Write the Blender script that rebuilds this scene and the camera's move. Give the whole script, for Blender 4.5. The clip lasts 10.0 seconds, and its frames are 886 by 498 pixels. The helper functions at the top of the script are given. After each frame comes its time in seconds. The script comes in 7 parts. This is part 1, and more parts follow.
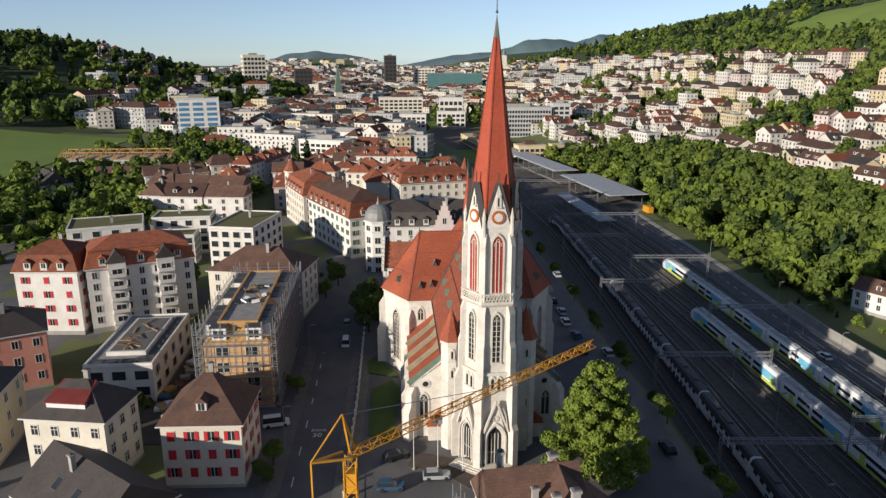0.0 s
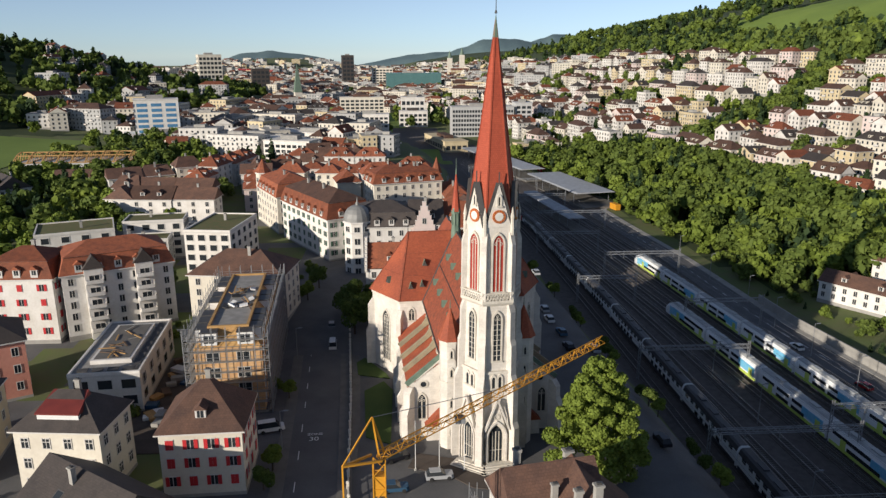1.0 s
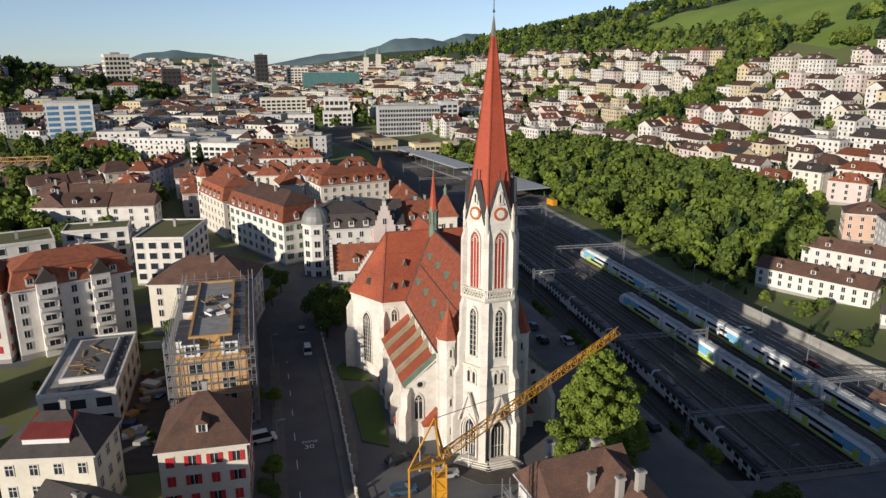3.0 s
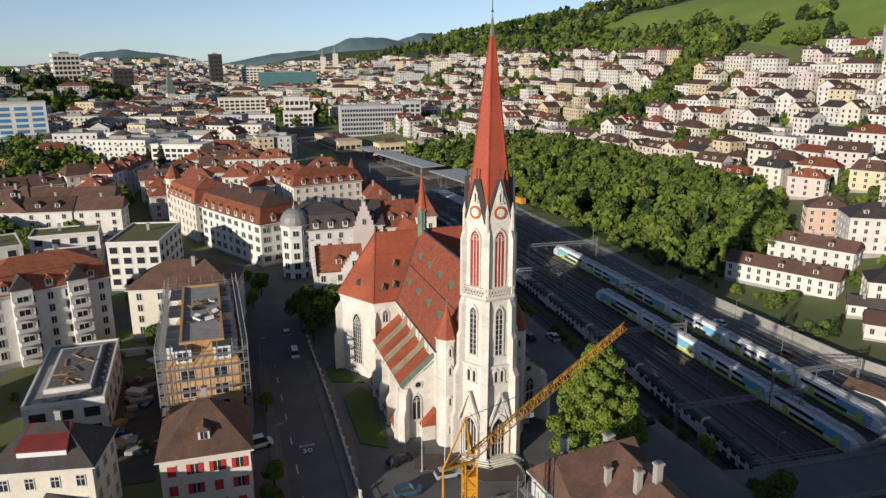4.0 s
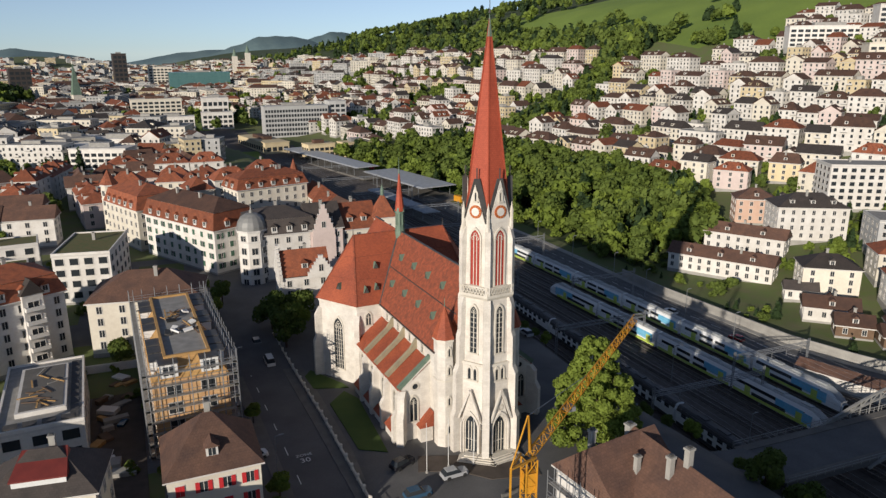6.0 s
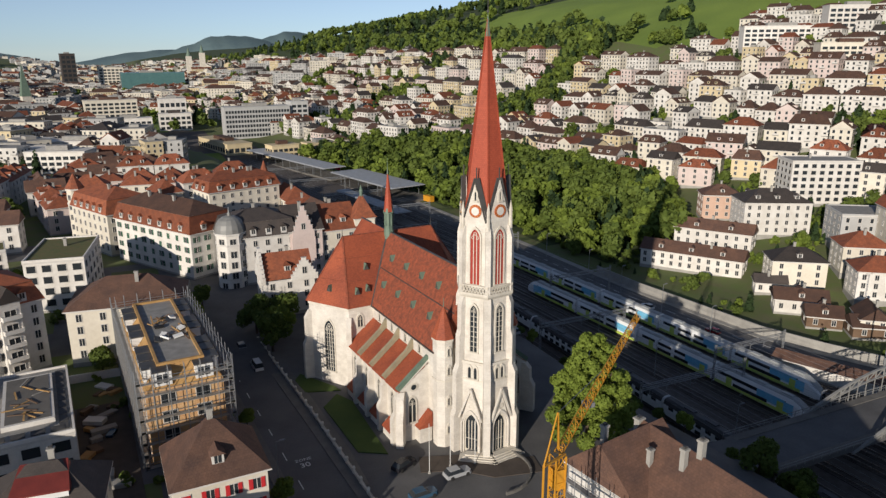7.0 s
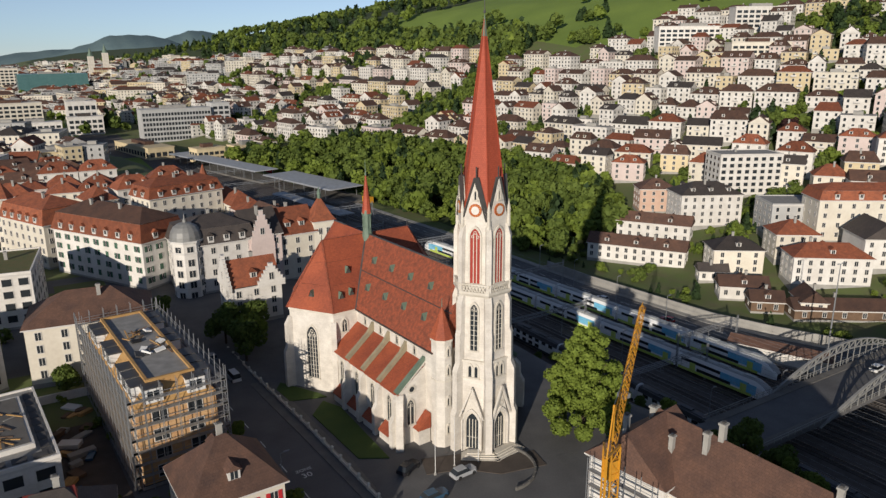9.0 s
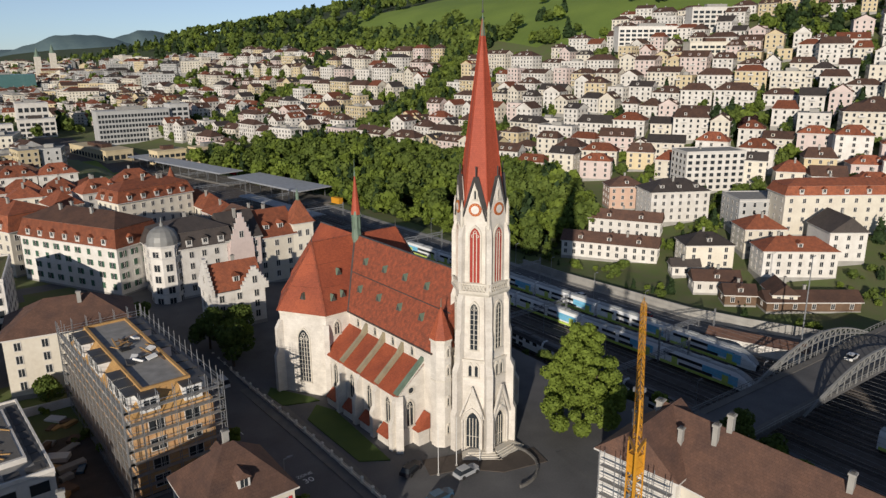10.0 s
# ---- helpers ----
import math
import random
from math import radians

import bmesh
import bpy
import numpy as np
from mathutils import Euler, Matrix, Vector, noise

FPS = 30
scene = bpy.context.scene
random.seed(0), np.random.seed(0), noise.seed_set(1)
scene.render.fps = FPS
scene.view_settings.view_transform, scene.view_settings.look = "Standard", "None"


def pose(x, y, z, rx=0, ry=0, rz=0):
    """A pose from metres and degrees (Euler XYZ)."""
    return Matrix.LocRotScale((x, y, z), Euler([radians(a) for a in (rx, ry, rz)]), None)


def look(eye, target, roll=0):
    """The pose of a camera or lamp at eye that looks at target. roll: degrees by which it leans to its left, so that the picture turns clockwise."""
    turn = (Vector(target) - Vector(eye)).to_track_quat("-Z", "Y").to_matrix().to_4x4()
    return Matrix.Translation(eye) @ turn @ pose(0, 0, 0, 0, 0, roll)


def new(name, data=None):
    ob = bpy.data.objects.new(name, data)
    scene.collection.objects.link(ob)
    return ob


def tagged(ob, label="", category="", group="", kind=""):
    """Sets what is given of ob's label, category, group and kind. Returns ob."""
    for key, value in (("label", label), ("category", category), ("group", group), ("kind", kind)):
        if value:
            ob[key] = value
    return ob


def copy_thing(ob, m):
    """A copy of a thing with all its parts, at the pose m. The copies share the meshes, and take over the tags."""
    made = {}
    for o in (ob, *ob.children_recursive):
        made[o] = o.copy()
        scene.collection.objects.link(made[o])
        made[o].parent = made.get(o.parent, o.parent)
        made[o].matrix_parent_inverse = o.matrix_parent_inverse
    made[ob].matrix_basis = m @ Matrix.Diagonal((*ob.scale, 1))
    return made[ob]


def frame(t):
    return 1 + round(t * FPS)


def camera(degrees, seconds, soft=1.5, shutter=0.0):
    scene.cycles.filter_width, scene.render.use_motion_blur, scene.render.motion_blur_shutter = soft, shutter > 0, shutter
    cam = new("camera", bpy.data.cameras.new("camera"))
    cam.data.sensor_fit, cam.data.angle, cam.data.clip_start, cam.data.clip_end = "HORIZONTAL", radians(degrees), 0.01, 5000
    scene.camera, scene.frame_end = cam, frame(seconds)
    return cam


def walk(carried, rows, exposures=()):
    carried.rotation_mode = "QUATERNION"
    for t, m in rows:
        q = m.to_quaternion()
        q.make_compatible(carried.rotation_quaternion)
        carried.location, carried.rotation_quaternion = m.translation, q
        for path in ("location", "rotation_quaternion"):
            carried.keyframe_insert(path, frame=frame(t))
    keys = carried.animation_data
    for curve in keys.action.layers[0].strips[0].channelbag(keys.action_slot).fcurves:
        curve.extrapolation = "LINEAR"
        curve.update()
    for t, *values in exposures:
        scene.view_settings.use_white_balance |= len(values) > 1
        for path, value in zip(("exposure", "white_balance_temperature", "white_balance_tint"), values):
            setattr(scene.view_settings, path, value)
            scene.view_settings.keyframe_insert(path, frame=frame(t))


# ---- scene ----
cam = camera(64.1, 10.0, soft=1.4)
METRES, EYE, TILT, LEAN, TURN = 62.0, 65.0, -15.2, 0.0, 0.0
ROWS = [
    (0.0, 0.0, 0.0, 0.0, -0.0, -0.0, 0.0),
    (0.5, -0.0497, 0.0003, 0.0006, -1.68, -0.02, 0.48),
    (1.0, -0.0996, 0.0017, 0.0016, -3.39, -0.06, 0.95),
    (1.5, -0.1494, 0.0051, 0.0022, -5.07, -0.09, 1.43),
    (2.0, -0.199, 0.0105, 0.0034, -6.76, -0.15, 1.91),
    (2.5, -0.248, 0.0174, 0.0049, -8.43, -0.23, 2.39),
    (4.0, -0.3956, 0.0461, 0.0134, -13.55, -0.58, 3.79),
    (4.5, -0.4441, 0.0582, 0.0174, -15.26, -0.71, 4.24),
    (5.0, -0.492, 0.072, 0.0222, -16.96, -0.86, 4.69),
    (5.5, -0.5397, 0.0872, 0.0277, -18.66, -1.03, 5.13),
    (7.0, -0.6781, 0.1423, 0.0437, -23.77, -1.58, 6.47),
    (7.5, -0.7229, 0.1631, 0.0499, -25.46, -1.79, 6.9),
    (8.0, -0.7674, 0.1858, 0.0561, -27.16, -2.01, 7.33),
    (8.5, -0.8106, 0.2096, 0.0631, -28.87, -2.25, 7.75),
    (9.0, -0.8531, 0.235, 0.0708, -30.6, -2.49, 8.18),
    (9.5, -0.8945, 0.2619, 0.0783, -32.31, -2.75, 8.59),
    (10.0, -0.9351, 0.2901, 0.0856, -34.04, -3.01, 9.01),
]
walk(cam, [(t, pose(0, 0, EYE, TILT, LEAN, TURN) @ pose(METRES * x, METRES * y, METRES * z, 90 + pitch, roll, yaw)) for t, x, y, z, yaw, pitch, roll in ROWS],
     exposures=[(0, 0.50, 6200, 9), (10, 0.13, 6200, 9)])

# ---------------- light ----------------
SUN_ELEV, SUN_AZ = 14.5, 229.5      # degrees; the azimuth runs clockwise from +y
world = bpy.data.worlds.new("sky")
scene.world = world
world.use_nodes = True
wn = world.node_tree.nodes
sky = wn.new("ShaderNodeTexSky")
sky.sky_type, sky.sun_disc = "NISHITA", False
sky.sun_elevation, sky.sun_rotation = radians(SUN_ELEV), radians(SUN_AZ)
sky.air_density, sky.dust_density, sky.ozone_density = 0.66, 0.0, 4.0
haze = wn.new("ShaderNodeHueSaturation")      # a thin summer haze pales the blue
haze.inputs["Saturation"].default_value = 0.66
world.node_tree.links.new(sky.outputs[0], haze.inputs["Color"])
world.node_tree.links.new(haze.outputs[0], wn["Background"].inputs[0])
wn["Background"].inputs[1].default_value = 0.083
sun = new("sun", bpy.data.lights.new("sun", "SUN"))
sun.data.energy, sun.data.angle, sun.data.color = 4.25, radians(0.6), (1.0, 0.87, 0.72)
_sd = Vector((math.sin(radians(SUN_AZ)) * math.cos(radians(SUN_ELEV)), math.cos(radians(SUN_AZ)) * math.cos(radians(SUN_ELEV)), math.sin(radians(SUN_ELEV))))
sun.matrix_world = look(_sd * 300, (0, 0, 0))


# ---------------- materials ----------------
def material(name, c1, c2=None, rough=0.8, scale=1.0, fine=12.0, bump=0.15, metal=0.0, vary=0.0, stain=0.25, tex=None, tw=0.3, th=0.2):
    """A surface: two colours mixed by coarse stains and fine grain, a value shift from object to object, a relief,
    and, where tex is 'tiles', 'courses' or 'boards', joints of tw x th metres."""
    m = bpy.data.materials.new(name)
    m.use_nodes = True
    nt = m.node_tree
    n, l = nt.nodes, nt.links
    b = n["Principled BSDF"]
    b.inputs["Roughness"].default_value, b.inputs["Metallic"].default_value = rough, metal
    if "Specular IOR Level" in b.inputs:
        b.inputs["Specular IOR Level"].default_value = 0.3
    c2 = c2 or tuple(v * 0.72 for v in c1)
    tc = n.new("ShaderNodeTexCoord")
    big, small = n.new("ShaderNodeTexNoise"), n.new("ShaderNodeTexNoise")
    big.inputs["Scale"].default_value, big.inputs["Detail"].default_value = 0.35 * scale, 5
    small.inputs["Scale"].default_value, small.inputs["Detail"].default_value = fine * 0.3 * scale, 3
    for q in (big, small):
        l.new(tc.outputs["Object"], q.inputs["Vector"])
    mixf = n.new("ShaderNodeMath")
    mixf.operation = "MULTIPLY_ADD"
    l.new(small.outputs[0], mixf.inputs[0])
    mixf.inputs[1].default_value = 0.5
    l.new(big.outputs[0], mixf.inputs[2])
    ramp = n.new("ShaderNodeMapRange")
    ramp.inputs[1].default_value, ramp.inputs[2].default_value = 0.75 - stain, 0.75 + stain
    l.new(mixf.outputs[0], ramp.inputs[0])
    mix = n.new("ShaderNodeMix")
    mix.data_type = "RGBA"
    mix.inputs[6].default_value, mix.inputs[7].default_value = (*c1, 1), (*c2, 1)
    l.new(ramp.outputs[0], mix.inputs[0])
    col = mix.outputs[2]
    height = small.outputs[0]
    if tex:
        br = n.new("ShaderNodeTexBrick")
        br.inputs["Scale"].default_value = 1.0
        br.inputs["Brick Width"].default_value, br.inputs["Row Height"].default_value = tw, th
        br.inputs["Mortar Size"].default_value = 0.014 if tex != "boards" else 0.01
        br.inputs["Mortar Smooth"].default_value = 0.4
        br.inputs["Color1"].default_value, br.inputs["Color2"].default_value = (1, 1, 1, 1), (0.78, 0.78, 0.78, 1)
        br.inputs["Mortar"].default_value = (0.62, 0.6, 0.58, 1) if tex == "courses" else (0.45, 0.42, 0.4, 1)
        uv = n.new("ShaderNodeUVMap")
        l.new(uv.outputs[0], br.inputs["Vector"])
        mul = n.new("ShaderNodeMix")
        mul.data_type, mul.blend_type = "RGBA", "MULTIPLY"
        mul.inputs[0].default_value = 0.4 if tex == "courses" else 0.75
        l.new(col, mul.inputs[6])
        l.new(br.outputs[0], mul.inputs[7])
        col = mul.outputs[2]
        height = br.outputs[1]
    if vary:
        oi, hsv = n.new("ShaderNodeObjectInfo"), n.new("ShaderNodeHueSaturation")
        mr = n.new("ShaderNodeMapRange")
        mr.inputs[3].default_value, mr.inputs[4].default_value = 1 - vary, 1 + vary
        l.new(oi.outputs["Random"], mr.inputs[0])
        l.new(mr.outputs[0], hsv.inputs["Value"])
        l.new(col, hsv.inputs["Color"])
        col = hsv.outputs[0]
    l.new(col, b.inputs["Base Color"])
    if bump:
        bp = n.new("ShaderNodeBump")
        bp.inputs["Strength"].default_value, bp.inputs["Distance"].default_value = bump, 0.04
        bp.invert = bool(tex)
        l.new(height, bp.inputs["Height"])
        l.new(bp.outputs[0], b.inputs["Normal"])
    return m


def leaf_material(name, c1, c2):
    m = bpy.data.materials.new(name)
    m.use_nodes = True
    n, l = m.node_tree.nodes, m.node_tree.links
    b = n["Principled BSDF"]
    b.inputs["Roughness"].default_value = 0.75
    b.inputs["Specular IOR Level"].default_value = 0.2
    geo, oi, tc = n.new("ShaderNodeNewGeometry"), n.new("ShaderNodeObjectInfo"), n.new("ShaderNodeTexCoord")
    no = n.new("ShaderNodeTexNoise")
    no.inputs["Scale"].default_value = 0.05
    l.new(tc.outputs["Object"], no.inputs["Vector"])
    a1, a2 = n.new("ShaderNodeMath"), n.new("ShaderNodeMath")
    a1.operation, a2.operation = "MULTIPLY_ADD", "MULTIPLY_ADD"
    l.new(geo.outputs["Random Per Island"], a1.inputs[0])
    a1.inputs[1].default_value = 0.45
    l.new(oi.outputs["Random"], a2.inputs[0])
    a2.inputs[1].default_value = 0.35
    l.new(no.outputs[0], a1.inputs[2])
    l.new(a1.outputs[0], a2.inputs[2])
    mr = n.new("ShaderNodeMapRange")
    mr.inputs[1].default_value, mr.inputs[2].default_value = 0.3, 1.25
    l.new(a2.outputs[0], mr.inputs[0])
    mix = n.new("ShaderNodeMix")
    mix.data_type = "RGBA"
    mix.inputs[6].default_value, mix.inputs[7].default_value = (*c1, 1), (*c2, 1)
    l.new(mr.outputs[0], mix.inputs[0])
    l.new(mix.outputs[2], b.inputs["Base Color"])
    tr = n.new("ShaderNodeBsdfTranslucent")
    l.new(mix.outputs[2], tr.inputs["Color"])
    ms = n.new("ShaderNodeMixShader")
    ms.inputs[0].default_value = 0.25
    l.new(b.outputs[0], ms.inputs[1])
    l.new(tr.outputs[0], ms.inputs[2])
    l.new(ms.outputs[0], n["Material Output"].inputs["Surface"])
    return m


M = {}
M["stone"] = material("pale_limestone", (0.73, 0.69, 0.62), (0.53, 0.49, 0.43), 0.85, 1.1, 14, 0.25, tex="courses", tw=1.1, th=0.45)
M["stone_trim"] = material("limestone_trim", (0.66, 0.62, 0.54), (0.48, 0.44, 0.37), 0.85, 1.5, 10, 0.2)
M["spire"] = material("spire_tiles", (0.43, 0.09, 0.045), (0.33, 0.065, 0.035), 0.6, 0.6, 14, 0.3, tex="tiles", tw=0.3, th=0.3)
M["church_roof"] = material("church_roof_tiles", (0.41, 0.105, 0.047), (0.25, 0.065, 0.036), 0.7, 0.6, 14, 0.4, tex="tiles", tw=0.35, th=0.32)
M["old_roof"] = material("weathered_church_tiles", (0.38, 0.10, 0.05), (0.19, 0.065, 0.04), 0.75, 4.5, 12, 0.4, tex="tiles", tw=0.35, th=0.32, stain=0.18)
M["copper"] = material("green_copper", (0.16, 0.22, 0.165), (0.10, 0.145, 0.11), 0.6, 2, 10, 0.1)
M["dark_lead"] = material("dark_lead", (0.05, 0.05, 0.05), (0.09, 0.085, 0.08), 0.5, 2, 10, 0.1)
M["red_board"] = material("red_louvres", (0.36, 0.045, 0.03), (0.26, 0.035, 0.025), 0.6, 2, 12, 0.1)
M["clock_red"] = material("clock_ring_red", (0.45, 0.12, 0.04), (0.36, 0.09, 0.03), 0.5, 2, 12, 0.0)
M["gold"] = material("gilding", (0.75, 0.5, 0.15), (0.6, 0.38, 0.1), 0.4, 2, 12, 0.0, metal=0.6)
M["white"] = material("white_render", (0.70, 0.68, 0.64), (0.55, 0.52, 0.47), 0.9, 0.8, 10, 0.08, vary=0.08)
M["cream"] = material("cream_render", (0.69, 0.65, 0.55), (0.57, 0.52, 0.43), 0.9, 0.6, 10, 0.08, vary=0.1)
M["yellow"] = material("yellow_render", (0.62, 0.52, 0.33), (0.52, 0.43, 0.27), 0.9, 0.6, 10, 0.08, vary=0.1)
M["pink"] = material("salmon_render", (0.60, 0.42, 0.32), (0.50, 0.34, 0.26), 0.9, 0.6, 10, 0.08, vary=0.1)
M["pink_pale"] = material("pale_pink_render", (0.62, 0.52, 0.48), (0.52, 0.43, 0.40), 0.9, 0.6, 10, 0.08)
M["salmon"] = material("red_salmon_render", (0.58, 0.27, 0.20), (0.47, 0.20, 0.15), 0.9, 0.6, 10, 0.08)
M["grey_wall"] = material("grey_render", (0.45, 0.45, 0.44), (0.36, 0.36, 0.35), 0.9, 0.6, 10, 0.08, vary=0.15)
M["brick_red"] = material("red_render", (0.35, 0.09, 0.06), (0.28, 0.07, 0.05), 0.9, 0.6, 10, 0.08)
M["roof_red"] = material("red_tiles", (0.33, 0.105, 0.05), (0.17, 0.062, 0.037), 0.8, 2.2, 10, 0.4, vary=0.35, tex="tiles", tw=0.4, th=0.35)
M["roof_brown"] = material("brown_tiles", (0.155, 0.085, 0.058), (0.085, 0.052, 0.042), 0.8, 1.2, 10, 0.4, vary=0.3, tex="tiles", tw=0.4, th=0.35)
M["roof_dark"] = material("slate", (0.055, 0.048, 0.045), (0.085, 0.07, 0.062), 0.7, 1.2, 10, 0.3, vary=0.25, tex="tiles", tw=0.4, th=0.3)
M["zinc"] = material("grey_zinc", (0.27, 0.27, 0.26), (0.2, 0.2, 0.19), 0.55, 1.2, 10, 0.1, metal=0.2)
M["gravel_roof"] = material("roof_gravel", (0.33, 0.32, 0.30), (0.22, 0.215, 0.20), 0.9, 2, 20, 0.3)
M["green_roof"] = material("sedum_roof", (0.10, 0.13, 0.045), (0.17, 0.13, 0.06), 0.9, 2, 20, 0.4)
M["frame"] = material("window_frame", (0.62, 0.60, 0.56), (0.5, 0.48, 0.45), 0.6, 2, 10, 0.0)
M["glass"] = material("window_glass", (0.035, 0.04, 0.045), (0.02, 0.025, 0.03), 0.12, 0.4, 2, 0.0)
M["shutter_red"] = material("red_shutter", (0.50, 0.03, 0.035), (0.40, 0.025, 0.03), 0.6, 2, 10, 0.05)
M["shutter_green"] = material("green_shutter", (0.06, 0.14, 0.09), (0.05, 0.1, 0.07), 0.6, 2, 10, 0.05)
M["asphalt"] = material("asphalt", (0.135, 0.133, 0.132), (0.088, 0.087, 0.088), 0.85, 0.6, 20, 0.15)
M["paving"] = material("pale_paving", (0.17, 0.16, 0.145), (0.12, 0.115, 0.105), 0.9, 1.5, 14, 0.15)
M["red_sheet"] = material("red_sheet_metal", (0.20, 0.04, 0.032), (0.14, 0.03, 0.026), 0.5, 2, 10, 0.1)
M["bare_earth"] = material("bare_earth", (0.10, 0.082, 0.068), (0.065, 0.053, 0.044), 0.95, 1.5, 16, 0.3)
M["concrete"] = material("concrete", (0.36, 0.35, 0.32), (0.26, 0.25, 0.23), 0.9, 1, 12, 0.2)
M["ballast"] = material("track_ballast", (0.125, 0.110, 0.100), (0.075, 0.066, 0.060), 0.95, 2, 30, 0.5)
M["rail"] = material("rail_steel", (0.36, 0.33, 0.31), (0.22, 0.19, 0.17), 0.4, 3, 10, 0.0, metal=0.7)
M["sleeper"] = material("sleeper", (0.13, 0.12, 0.11), (0.085, 0.077, 0.07), 0.9, 3, 10, 0.1)
M["steel"] = material("galvanised_steel", (0.30, 0.31, 0.32), (0.22, 0.23, 0.24), 0.5, 2, 10, 0.0, metal=0.4)
M["lawn"] = material("lawn", (0.075, 0.11, 0.025), (0.05, 0.085, 0.02), 0.95, 1.0, 30, 0.4)
M["crane"] = material("crane_yellow", (0.62, 0.30, 0.025), (0.5, 0.23, 0.02), 0.5, 2, 10, 0.05)
M["wood"] = material("fresh_timber", (0.55, 0.34, 0.13), (0.42, 0.24, 0.09), 0.75, 2, 12, 0.1, tex="boards", tw=3.0, th=0.2)
M["old_wood"] = material("brown_timber", (0.17, 0.11, 0.07), (0.11, 0.07, 0.045), 0.8, 2, 12, 0.1)
M["black"] = material("black_rubber", (0.02, 0.02, 0.02), (0.03, 0.03, 0.03), 0.8, 2, 10, 0.0)
M["paint_white"] = material("white_paint", (0.72, 0.72, 0.70), (0.62, 0.62, 0.6), 0.7, 2, 10, 0.0)
M["bark"] = material("bark", (0.09, 0.065, 0.045), (0.05, 0.04, 0.03), 0.95, 3, 12, 0.4)
M["leaf"] = leaf_material("broad_leaves", (0.042, 0.075, 0.015), (0.135, 0.18, 0.037))
M["leaf_light"] = leaf_material("bright_leaves", (0.072, 0.112, 0.017), (0.21, 0.27, 0.045))
M["leaf_dark"] = leaf_material("conifer_needles", (0.020, 0.040, 0.016), (0.045, 0.075, 0.026))
M["leaf_purple"] = leaf_material("copper_beech_leaves", (0.025, 0.012, 0.014), (0.05, 0.022, 0.022))


